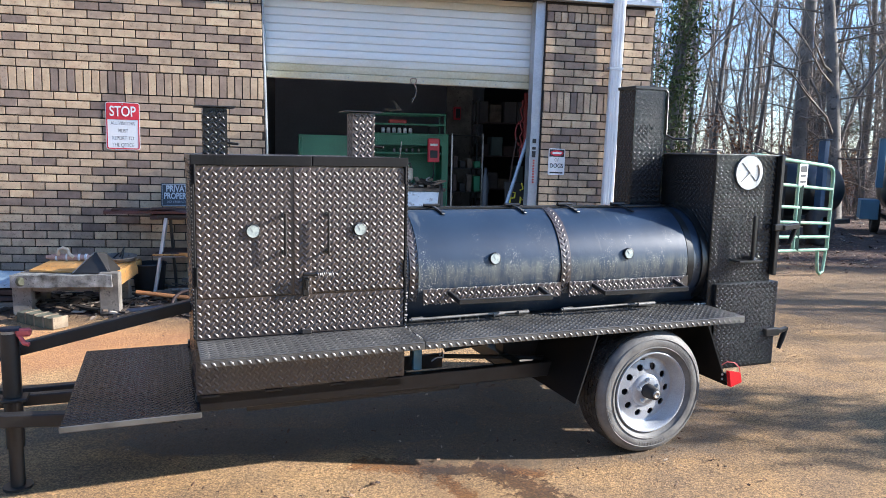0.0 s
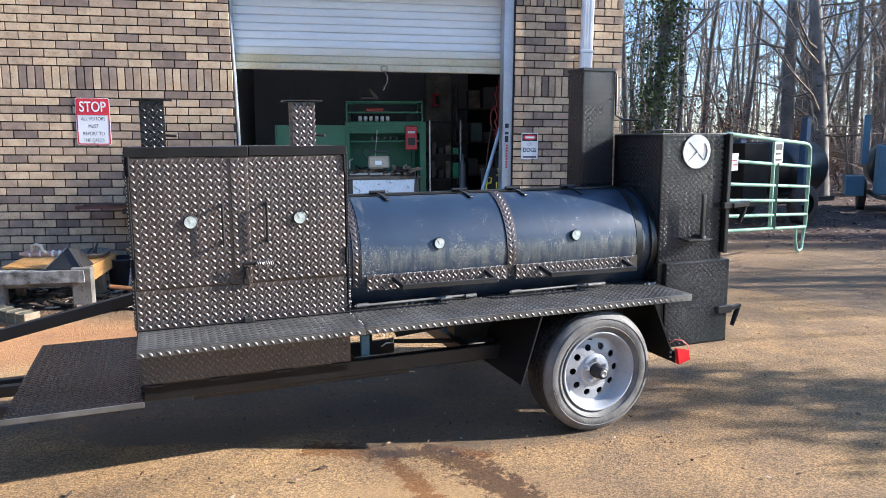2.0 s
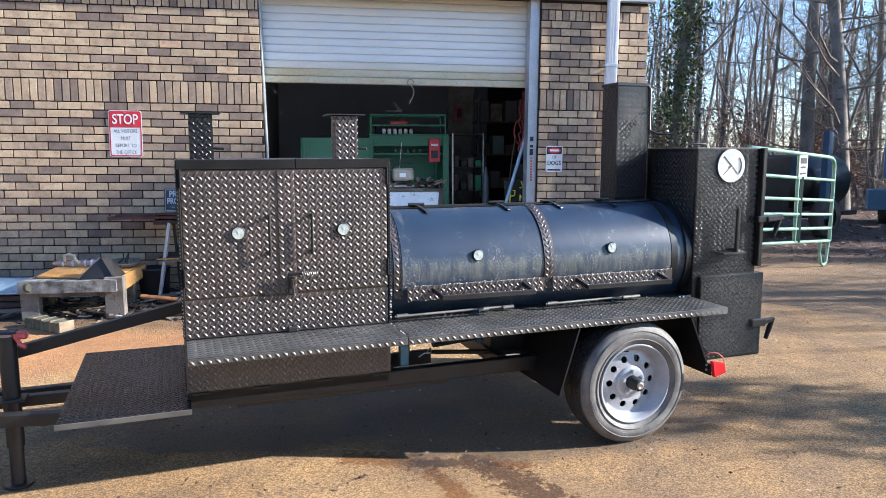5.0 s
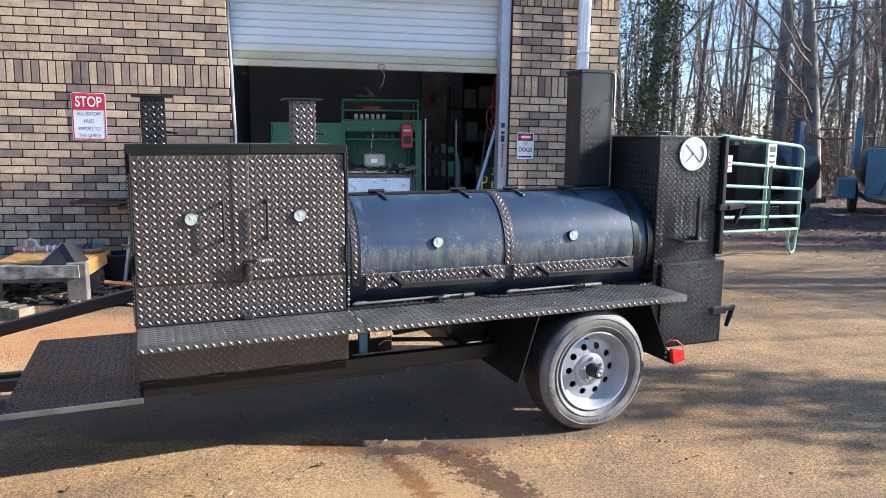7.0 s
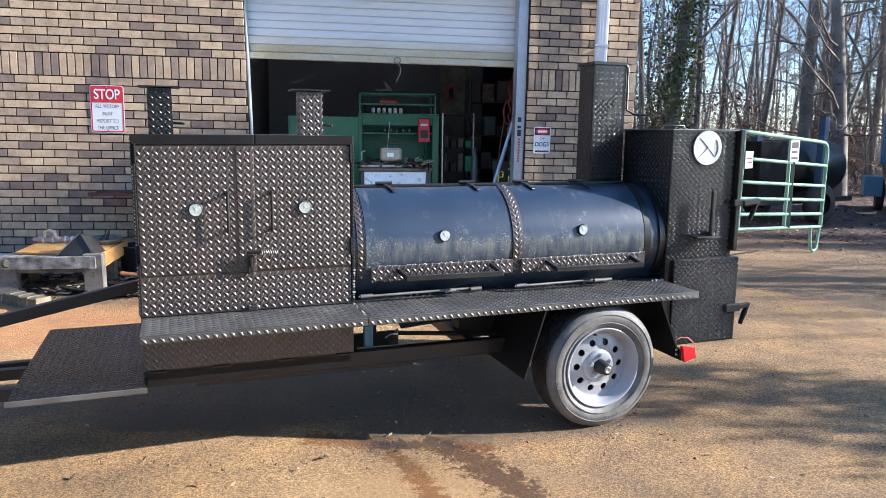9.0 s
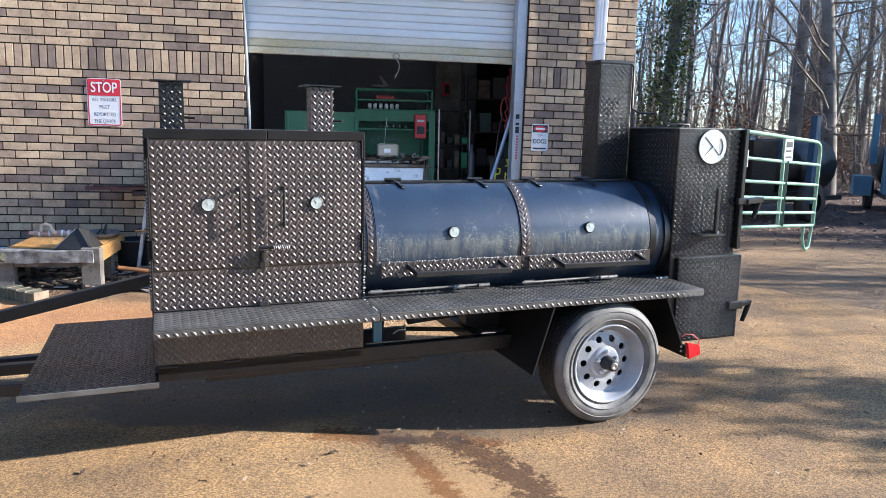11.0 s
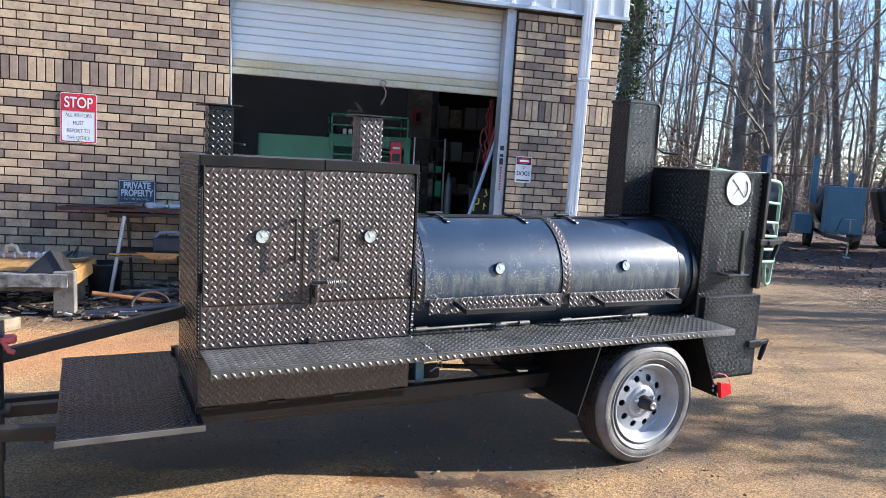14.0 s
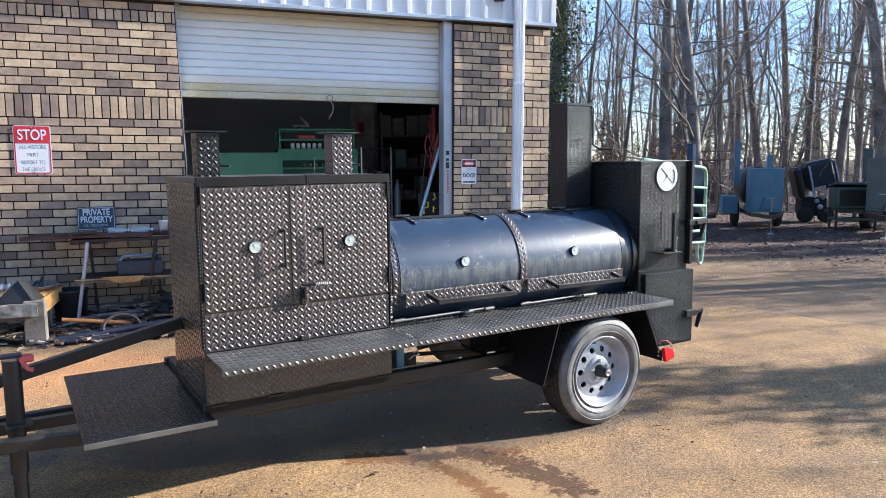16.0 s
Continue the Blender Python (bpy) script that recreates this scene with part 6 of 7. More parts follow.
# ---- inside the shop ----


def green_cabinet():
    d = thing("tool_cabinet", pose(0.65, 9.60, 0.012), "tall green steel tool cabinet standing open", "cabinet")
    w, dp, h = 1.10, 0.55, 1.71
    Shape().box(0, 0.06, 0, dp, 0, h, 0.004).ob("side", GREEN, d)
    Shape().box(w - 0.09, w, 0, dp, 0, h, 0.004).ob("side", GREEN, d)
    Shape().box(0.06, w - 0.09, dp - 0.02, dp, 0, h, 0.002).ob("rear_panel", GREEN, d)
    Shape().box(0.0, w, -0.01, dp, h, h + 0.02, 0.003).ob("top", GREEN, d)
    Shape().box(0.06, w - 0.09, 0, 0.03, h - 0.14, h, 0.003).ob("header", GREEN, d)
    for z in (0.55, 1.03, 1.45):
        Shape().box(0.06, w - 0.09, 0.03, dp - 0.02, z, z + 0.025, 0.003).ob("shelf", GREEN, d)
    treads(Shape(), (0.07, dp - 0.02, 1.1), EX, EZ, (0, -1, 0), 0.9, 0.45, 0.05, 0.05, 0.018, 0.006, 0.003).ob("tread_pattern", GREEN, d, kind="stuff")
    treads(Shape(), (0.02, 0.0, h - 0.13), EX, EZ, (0, -1, 0), w - 0.04, 0.12, 0.05, 0.05, 0.018, 0.006, 0.003).ob("tread_pattern", GREEN, d, kind="stuff")
    r = Shape()
    for z in (h + 0.14, h + 0.28):
        for a, b in (((0.03, 0.02, z), (w - 0.05, 0.02, z)), ((0.03, dp - 0.03, z), (w - 0.05, dp - 0.03, z)), ((0.03, 0.02, z), (0.03, dp - 0.03, z)), ((w - 0.05, 0.02, z), (w - 0.05, dp - 0.03, z))):
            r.beam(a, b, 0.025, 0.025)
    for x in (0.03, w - 0.05):
        for y in (0.02, dp - 0.03):
            r.beam((x, y, h), (x, y, h + 0.29), 0.025, 0.025, up=EX)
    r.ob("top_rack", GREEN, d, "green tube rack on top")
    dr = Shape().box(-0.93, 0.0, -0.015, 0.015, 0.02, h - 0.03, 0.003).ob("door", GREEN, d, "green sheet door swung open", m=pose(0, 0, 0, 0, 0, 12))
    Shape().box(-0.91, -0.88, -0.03, -0.016, 0.05, h - 0.06, 0.002).ob("door_edge", GREEN, dr)
    b = thing("red_charger", pose(1.46, 9.62, 1.30), "red wall box hung on the green cabinet", "tool charger")
    Shape().box(0, 0.16, -0.09, -0.012, 0.06, 0.38, 0.01).ob("case", SIGN_RED, b)
    Shape().box(0.03, 0.13, -0.098, -0.09, 0.12, 0.22, 0.004).ob("panel", SIGN_BLACK, b)
    Shape().box(0.03, 0.13, -0.098, -0.09, 0.28, 0.31, 0.003).ob("panel", SIGN_WHITE, b)
    Shape().tube([(0.08, -0.06, 0.06), (0.09, -0.05, -0.1), (0.05, 0.0, -0.25)], 0.008, 6).ob("cord", SIGN_BLACK, b)
    for k in range(5):
        p = thing("tool_socket", pose(1.02 + 0.085 * k, 9.75, 1.487), "small bright tool on the cabinet shelf", "tool", "tools on the shelf")
        Shape().lathe([(0, 0), (0, 0.02), (0.05, 0.016), (0.055, 0.008), (0.055, 0)], (0, 0, 0), (0, 0, 1), (1, 0, 0), 12).ob("tool_body", STEEL, p)
    for k in range(6):
        p = thing("jar", pose(0.86 + 0.075 * k, 9.70, 1.742), "small pale jar on top of the green cabinet", "jar", "jars on the cabinet")
        Shape().lathe([(0, 0), (0, 0.026), (0.06, 0.026), (0.065, 0.02), (0.075, 0.02), (0.075, 0)], (0, 0, 0), (0, 0, 1), (1, 0, 0), 14).ob("jar_body", SIGN_WHITE, p)
    q = thing("parts_bin", pose(0.75, 9.80, 1.742), "cluttered red and grey box on the cabinet rack", "box")
    Shape().box(0, 0.75, 0, 0.25, 0, 0.13, 0.01).ob("bin", DARK, q)
    Shape().box(0.2, 0.45, 0.02, 0.2, 0.13, 0.19, 0.015).ob("cloth", REDSTRAP, q, "faded red cloth")
    q = thing("angle_bracket", pose(0.9, 9.85, 2.05), "pale metal bracket on top of the rack", "bracket")
    Shape().prism([(0, 0), (0.22, 0), (0.22, 0.03), (0.12, 0.14), (0.10, 0.13), (0.16, 0.03), (0, 0.03)], 0, 0.03).ob("bracket", WEATHERED, q)


green_cabinet()


def shop_clutter():
    t = thing("welding_table", pose(1.10, 8.85, 0.012), "rust-stained steel workshop table with dripped white paint", "work table")
    Shape().box(-0.47, 0.46, -0.28, 0.30, 1.005, 1.045, 0.006).ob("table_top", SCRAP, t, "rusty steel top")
    Shape().box(-0.44, 0.42, -0.262, -0.22, 0.55, 1.0, 0.006).ob("front_panel", RUST_WHITE, t, "pale front panel streaked with rust")
    s = Shape()
    rr = np.random.default_rng(3)
    for i in range(34):
        m = pose(1.10 + rr.uniform(-0.42, 0.42), 8.83 + rr.uniform(-0.24, 0.24), 1.062 + rr.uniform(0, 0.07), rr.uniform(-20, 20), rr.uniform(-20, 20), rr.uniform(0, 180))
        ln = rr.uniform(0.03, 0.15)
        s.box(-ln, ln, -rr.uniform(0.01, 0.05), 0.02, -0.008, rr.uniform(0.004, 0.03), 0.002, m)
    s.ob("metal_scraps", SCRAP_MIX, label="jumble of rusty metal offcuts on the workshop table", category="metal scrap", kind="stuff")
    for x in (-0.42, 0.40):
        for y in (-0.24, 0.26):
            Shape().beam((x, y, 0), (x, y, 1.0), 0.05, 0.05, up=EX).ob("leg", FRAMEBLK, t)
    Shape().box(-0.45, 0.2, -0.15, 0.2, 1.045, 1.085, 0.01, pose(0, 0, 0, 0, 0, 4)).ob("plate", STEEL, t, "loose steel plate")
    c = thing("work_radio", pose(1.05, 8.80, 1.14), "grey jobsite radio with aerial and carry bar", "radio")
    Shape().box(-0.14, 0.12, -0.09, 0.08, 0.0, 0.16, 0.02).ob("case", TAN_PLASTIC, c, "dusty tan case")
    Shape().box(-0.06, 0.02, -0.095, -0.09, 0.05, 0.10, 0.003).ob("display", SIGN_WHITE, c)
    Shape().tube([(-0.12, 0, 0.15), (-0.12, 0, 0.21), (0.10, 0, 0.21), (0.10, 0, 0.15)], 0.012, 8).ob("carry_bar", SIGN_BLACK, c)
    Shape().tube([(-0.05, 0.03, 0.16), (-0.02, 0.03, 0.48)], 0.005, 6).ob("aerial", STEEL, c)
    Shape().tube([(-0.15, 0.0, 0.10), (-0.22, 0.0, 0.2), (-0.17, 0.0, 0.27), (-0.12, 0.0, 0.24)], 0.008, 6).ob("cable", SIGN_BLACK, c)
    for x, z in ((0.68, 1.14), (1.36, 1.06)):
        p = thing("clamp", pose(x, 8.85, z), "small bright clamp on the workshop table", "clamp", "clamps on the table")
        Shape().tube([(0, 0, 0), (0, 0, 0.1), (0.04, 0, 0.12)], 0.012, 8).ob("clamp_body", STEEL, p)
    k = thing("wire_shelf", pose(1.80, 9.60, 0.012), "dark wire shelving holding tools and boxes", "shelf")
    for x in (0, 0.43):
        for y in (0, 0.4):
            Shape().beam((x, y, 0), (x, y, 1.75), 0.025, 0.025, up=EX).ob("post", STEEL if y == 0 else DARK, k)
    for z in (0.5, 0.95, 1.28, 1.73):
        Shape().box(0, 0.43, 0, 0.4, z - 0.012, z, 0.003).ob("shelf_board", DARK, k)
    rr = np.random.default_rng(5)
    for z in (0.5, 0.95, 1.28):
        for i in range(4):
            b = thing("stored_box", pose(1.83 + 0.1 * i, 9.65, 0.012 + z), "dim box stored on wire shelving", "box", "boxes on the shelf")
            Shape().box(0, rr.uniform(0.05, 0.09), 0, 0.2, 0, rr.uniform(0.08, 0.24), 0.006).ob("box", [DARKWOOD, DARK, SCRAP, GREEN][i], b)
    p = thing("blue_pole", pose(0, 0, 0), "pale blue pole leaning in the doorway", "pole")
    Shape().tube([(2.02, 8.35, 0.02), (2.45, 8.05, 1.72)], 0.022, 12).ob("pole", PLASTIC_BLUE, p)
    p = thing("red_pole", pose(0, 0, 0), "red pole leaning behind the door jamb", "pole")
    Shape().tube([(2.20, 8.6, 0.02), (2.52, 8.3, 1.9)], 0.018, 10).ob("pole", DIM_RED, p)
    h = thing("air_hose", pose(2.49, 8.55, 1.2), "coiled red hose and straps hung by the door", "hose")
    Shape().tube([(0.02 * math.sin(k * 2.1), 0, 0.95 - 0.055 * k) for k in range(14)], 0.012, 6).ob("hose_run", DIM_RED, h)
    Shape().tube([(0.07 * math.cos(a), 0.01, 0.55 + 0.15 * math.sin(a)) for a in np.linspace(0, 6.28, 20)], 0.012, 6).ob("hose_coil", DIM_RED, h)
    Shape().tube([(-0.05, 0, 0.5), (-0.1, 0, 0.2), (-0.13, 0, -0.1)], 0.010, 6).ob("hose_tail", DARKWOOD, h)
    Shape().box(0.03, 0.08, 0.0, 0.06, 0.5, 1.05, 0.01).ob("strap", DIM_RED, h)
    e = thing("exit_box", pose(2.05, 11.0, 2.0), "small dim red box high on the shop wall", "alarm box")
    Shape().box(0, 0.11, -0.02, 0.05, 0, 0.2, 0.01).ob("case", SIGN_RED, e)
    Shape().box(0.03, 0.10, -0.026, -0.02, 0.03, 0.17, 0.003).ob("cover", DARK, e)
    Shape().box(-0.1, 0.3, 0.05, 0.1, -2.0, 2.2, 0.005).ob("post", WEATHERED, e)
    y = thing("painted_panel", pose(2.42, 8.30, 0.6, -8), "dark panel with yellow painted marks", "panel")
    Shape().box(-0.16, 0.14, 0, 0.02, -0.588, 0.56, 0.004).ob("board", DARK, y)
    yy = Shape()
    yy.tube([(-0.10, -0.004, 0.28), (-0.085, -0.004, 0.44), (-0.03, -0.004, 0.43), (-0.04, -0.004, 0.37), (-0.09, -0.004, 0.36)], 0.011, 6)
    yy.tube([(0.05, -0.004, 0.55), (0.07, -0.004, 0.48), (0.03, -0.004, 0.46)], 0.010, 6)
    yy.tube([(0.03, -0.004, 0.30), (0.035, -0.004, 0.38), (0.06, -0.004, 0.34)], 0.010, 6)
    yy.ob("painted_mark", YELLOW, y)
    s = thing("a_frame_stand", pose(1.45, 8.25, 0.012), "small dark trestle stand behind the drum", "stand")
    Shape().beam((-0.08, 0, 0), (0.0, 0, 1.12), 0.03, 0.03).ob("leg", FRAMEBLK, s)
    Shape().beam((0.08, 0, 0), (0.0, 0, 1.12), 0.03, 0.03).ob("leg", FRAMEBLK, s)
    k = thing("storage_rack", pose(2.35, 10.6, 0.012), "steel storage rack crowded with dusty boxes", "shelf")
    for x in (0, 0.95):
        for y in (0, 0.4):
            Shape().beam((x, y, 0), (x, y, 2.3), 0.03, 0.03, up=EX).ob("post", DARK_GREY, k)
    for z in (0.45, 0.95, 1.45, 1.95):
        Shape().box(-0.02, 0.97, -0.01, 0.41, z - 0.02, z, 0.003).ob("shelf_board", DARKWOOD, k)
    for z in (0.45, 0.95, 1.45, 1.95):
        x = 2.38
        while x < 3.12:
            w = rr.uniform(0.09, 0.22)
            b = thing("stored_box", pose(x, 10.64, 0.012 + z), "dusty carton stored on a steel rack", "box", "cartons on the rack")
            Shape().box(0, w, 0, 0.3, 0, rr.uniform(0.12, 0.36), 0.006).ob("box", [SCRAP, DARKWOOD, GREY_GREEN, DARK_GREY][int(rr.integers(0, 4))], b)
            x += w + rr.uniform(0.01, 0.05)
    g = thing("gas_cylinder", pose(2.13, 8.9, 0.012), "slim dark cylinder standing in the shop", "cylinder")
    Shape().lathe([(0, 0), (0, 0.045), (1.15, 0.045), (1.22, 0.02), (1.30, 0.018), (1.30, 0)], (0, 0, 0), (0, 0, 1), (1, 0, 0), 16).ob("shell", SIGN_NAVY, g)


shop_clutter()

# ---- yard beyond ----


def farm_gate():
    A, C = Vector((4.78, 7.15, 0.0)), Vector((6.63, 8.30, 0.0))
    d = thing("farm_gate", pose(0, 0, 0), "pale green tube farm gate standing open", "gate")
    za, zc = (0.46, 1.545), (0.33, 1.415)

    def at(u, v):
        p = A.lerp(C, u)
        return Vector((p.x, p.y, (za[0] + (za[1] - za[0]) * v) * (1 - u) + (zc[0] + (zc[1] - zc[0]) * v) * u))
    outer = Shape()
    outer.tube([at(-0.02, 1), at(0.9, 1), at(0.96, 0.99), at(0.99, 0.955), at(1.0, 0.90), at(1.0, 0.0)], 0.024, 10)
    outer.ob("outer_tube", GATE_GREEN, d)
    for v in (0.0, 0.155, 0.32, 0.49, 0.73):
        Shape().tube([at(-0.05, v), at(0.995, v)], 0.021, 10).ob("rail", GATE_GREEN, d)
    Shape().tube([at(0.02, 0.0), at(0.02, 1.0)], 0.022, 10).ob("upright", GATE_GREEN, d)
    Shape().tube([at(0.53, 0.0), at(0.53, 1.0)], 0.022, 10).ob("upright", GATE_GREEN, d)
    f = Shape()
    f.tube([at(0.87, 0.0), at(0.875, -0.15)] + [Vector((at(0.9, 0).x, at(0.9, 0).y, 0.05)), Vector((at(0.93, 0).x, at(0.93, 0).y, 0.02)), Vector((at(0.97, 0).x, at(0.97, 0).y, 0.05)), at(0.99, 0.0)], 0.02, 10)
    f.ob("drop_leg", GATE_GREEN, d, "bent green ground leg")
    q = (C - A).normalized()
    n = Vector((q.y, -q.x, 0))
    for u, v, w, h, face in ((0.555, 0.86, 0.22, 0.26, True), (0.06, 0.72, 0.17, 0.19, False)):
        c = at(u, v) + n * 0.03
        m = Matrix(((q.x, -n.x, 0, c.x), (q.y, -n.y, 0, c.y), (0, 0, 1, c.z), (0, 0, 0, 1)))
        o = Shape().box(-w / 2, w / 2, -0.002, 0.002, -h / 2, h / 2, 0, m).ob("sign_plate", SIGN_WHITE, d, "small white notice wired to the gate")
        b = Shape()
        if face:
            b.box(-w * 0.38, w * 0.38, -0.005, -0.003, h * 0.12, h * 0.40, 0, m)
            b.box(-w * 0.38, w * 0.38, -0.005, -0.003, -h * 0.38, -h * 0.28, 0, m)
            b.box(-w * 0.36, w * 0.30, -0.005, -0.003, -h * 0.10, h * 0.0, 0, m)
            b.ob("text_bar", SIGN_BLACK, o)
        else:
            b.box(-w * 0.3, w * 0.3, -0.005, -0.003, h * 0.05, h * 0.12, 0, m)
            b.box(-w * 0.2, w * 0.35, -0.005, -0.003, -h * 0.2, -h * 0.13, 0, m)
            b.ob("text_bar", REDSTRAP, o)
    Shape().beam(at(0.568, 0.0), at(0.568, 0.98), 0.05, 0.05, up=EX).ob("brace_post", POST_GREEN, d, "dark green square brace")


farm_gate()


def yard_smoker(name, m, label, box_mat, stack_h, at=(-0.62, 1.2), foot=0.95, stack_mat=None, low=1.62, thick=0.085):
    """A smaller trailer smoker: cook box, drum, stacks, chassis, wheels and a tongue jack at its front."""
    d = thing(name, m, label, "smoker trailer", "parked smokers in the yard")
    Shape().box(-0.44, 0.46, 0.0, 0.62, 0.40, 1.34, 0.012).ob("cook_box", box_mat, d)
    Shape().box(-0.36, 0.38, -0.012, -0.002, 0.46, 1.27, 0.006).ob("door_panel", box_mat, d)
    s = Shape()
    s.lathe([(0, 0), (0.0, 0.46), (1.7, 0.46), (1.76, 0.40), (1.82, 0.25), (1.84, 0.0)], (-0.05, 0.62, 0.90), (0, 1, 0), (1, 0, 0), 32)
    s.ob("drum", BLACK, d, "black steel drum")
    for x, y, w, h, z in ((*at, thick, stack_h, foot), (0.12, 0.3, 0.07, low, 0.95)):
        b = Shape().box(x - w, x + w, y - w, y + w, z, h, 0.006).ob("chimney", stack_mat or box_mat, d)
        Shape().box(x - w - 0.03, x + w + 0.03, y - w - 0.03, y + w + 0.03, h + 0.01, h + 0.018, 0.002).ob("cap", stack_mat or box_mat, b)
    Shape().box(-1.05, -0.60, 0.9, 1.6, 0.30, 0.70, 0.01).ob("firebox", box_mat, d)
    c = Shape()
    for x in (-0.42, 0.42):
        c.beam((x, -0.1, 0.36), (x, 2.5, 0.36), 0.07, 0.08)
    c.beam((-0.42, -0.08, 0.36), (0.0, -1.0, 0.36), 0.06, 0.08)
    c.beam((0.42, -0.08, 0.36), (0.0, -1.0, 0.36), 0.06, 0.08)
    c.ob("chassis", FRAMEBLK, d)
    j = Shape().tube([(0.0, -0.75, 0.03), (0.0, -0.75, 0.72)], 0.019, 10).ob("jack_post", STEEL, d, "grey tongue jack")
    Shape().tube([(-0.13, -0.75, 0.74), (0.13, -0.75, 0.74)], 0.008, 8).ob("crank", STEEL, j)
    Shape().box(-0.06, 0.06, -0.82, -0.70, 0.33, 0.47, 0.02).ob("coupler", DARK, d)
    Shape().box(-0.07, 0.07, -0.83, -0.67, 0.0, 0.02, 0.003).ob("foot", GALV, j)
    Shape().beam((-0.16, -0.015, 0.45), (-0.05, -0.04, 0.72), 0.02, 0.02).ob("bracket", FRAMEBLK, d)
    for x in (-0.62, 0.62):
        w = Shape()
        w.lathe([(-0.1, 0.17), (-0.1, 0.28), (-0.08, 0.32), (0.08, 0.32), (0.1, 0.28), (0.1, 0.17)], (x, 1.35, 0.32), (1, 0, 0), (0, 0, 1), 28)
        t = w.ob("wheel", TREAD_RUBBER, d)
        Shape().lathe([(-0.09, 0.17), (-0.06, 0.15), (-0.05, 0.05), (-0.07, 0.0)], (x, 1.35, 0.32), (1, 0, 0), (0, 0, 1), 24).ob("rim", FRAMEBLK, t)
    return d


yard_smoker("smoker_trailer", pose(11.12, 11.95, 0, 0, 0, -34) @ Matrix.Diagonal((0.74, 1, 1, 1)), "blue-grey box smoker trailer with black drum parked on soil", BLUE_PAINT, 1.95)
yard_smoker("smoker_trailer", pose(7.10, 11.28, 0, 0, 0, -69) @ Matrix.Diagonal((1.0, 1.05, 1.05, 1)), "black drum smoker trailer with blue chimney behind the gate", MATTE, 1.75, (0.58, 1.36), 0.30, BLUE_DARK, 1.40, 0.06)
yard_smoker("smoker_trailer", pose(12.6, 10.15, 0, 0, 0, -58) @ Matrix.Diagonal((1.1, 1.1, 1.15, 1)), "dull grey-green smoker trailer at the wood edge", GREY_GREEN, 1.5)


def scrapped_machine():
    d = thing("scrapped_machine", pose(13.8, 13.3, 0, 0, 0, -30), "tilted dark scrapped machine with its hood raised", "machine")
    m = pose(0.18, 0, 0.80, 0, -13)
    Shape().box(-0.33, 0.33, -0.30, 0.35, 0.0, 0.70, 0.09, m).ob("hood", SIGN_BLACK, d, "glossy dark raised hood")
    Shape().box(0.335, 0.36, -0.24, 0.30, 0.06, 0.64, 0.01, m).ob("hood_edge", PLASTIC_BLUE, d)
    Shape().box(-0.22, 0.02, -0.315, -0.302, 0.0, 0.10, 0.01, m).ob("label_bar", PALE_PINK, d, "faded pink plate")
    Shape().box(-0.13, 0.06, -0.34, 0.30, 0.0, 0.80, 0.07, pose(-0.24, 0, 0.56, 0, -14)).ob("backrest", FRAMEBLK, d, "dark upright back panel")
    Shape().beam((-0.22, -0.36, 1.36), (-0.06, -0.36, 0.60), 0.03, 0.045).ob("trim_bar", GALV, d, "pale metal trim")
    Shape().box(-0.30, 0.28, -0.22, 0.40, 0.16, 0.62, 0.05).ob("engine_block", DARK, d)
    for k, (x, z, r) in enumerate(((0.02, 0.52, 0.05), (0.15, 0.60, 0.045), (0.10, 0.38, 0.06), (0.22, 0.30, 0.04))):
        Shape().lathe([(-0.03, 0), (-0.03, r), (0.02, r), (0.03, 0)], (x, -0.25, z), (0, 1, 0), (0, 0, 1), 14).ob("pulley", STEEL if k % 2 else GALV, d)
    for x in (-0.22, 0.24):
        Shape().lathe([(-0.06, 0.0), (-0.06, 0.16), (-0.04, 0.19), (0.06, 0.19), (0.07, 0.0)], (x, -0.22, 0.19), (0, 1, 0), (0, 0, 1), 20).ob("wheel", DARK, d)
    g = thing("lidded_grill", pose(13.05, 11.45, 0, 0, 0, -33), "dark grey-green lidded grill box on small wheels", "grill")
    Shape().box(-0.43, 0.20, -0.25, 0.35, 0.46, 0.92, 0.015).ob("box", GREY_GREEN, g)
    Shape().box(0.22, 0.44, -0.22, 0.30, 0.40, 0.95, 0.012).ob("side_box", GREY_GREEN, g)
    Shape().box(-0.45, 0.22, -0.29, 0.36, 0.0, 0.05, 0.012, pose(0, 0, 0.93, -7, 3)).ob("lid", GREY_GREEN, g)
    Shape().box(-0.43, 0.40, -0.27, 0.35, 0.20, 0.25, 0.01).ob("shelf", GREY_GREEN, g)
    for x in (-0.40, 0.36):
        for y in (-0.22, 0.30):
            Shape().beam((x, y, 0.0), (x, y, 0.46), 0.045, 0.045, up=EX).ob("leg", FRAMEBLK, g)
    Shape().box(-0.36, 0.14, -0.262, -0.252, 0.52, 0.86, 0.006).ob("door", FRAMEBLK, g)
    p = thing("plastic_wrap", pose(13.11, 11.37, 1.0, 0, 0, -33), "crumpled clear plastic sheet on the grill lid", "plastic sheet")
    for k in range(5):
        Shape().box(-0.08, 0.08, -0.03, 0.04, -0.004, 0.012, 0.004, pose(-0.12 + 0.07 * k, 0.03 * (k % 2), 0.004 * k, 12 * (k % 3) - 12, 8, 40 * k)).ob("fold", CLEAR, p)


scrapped_machine()


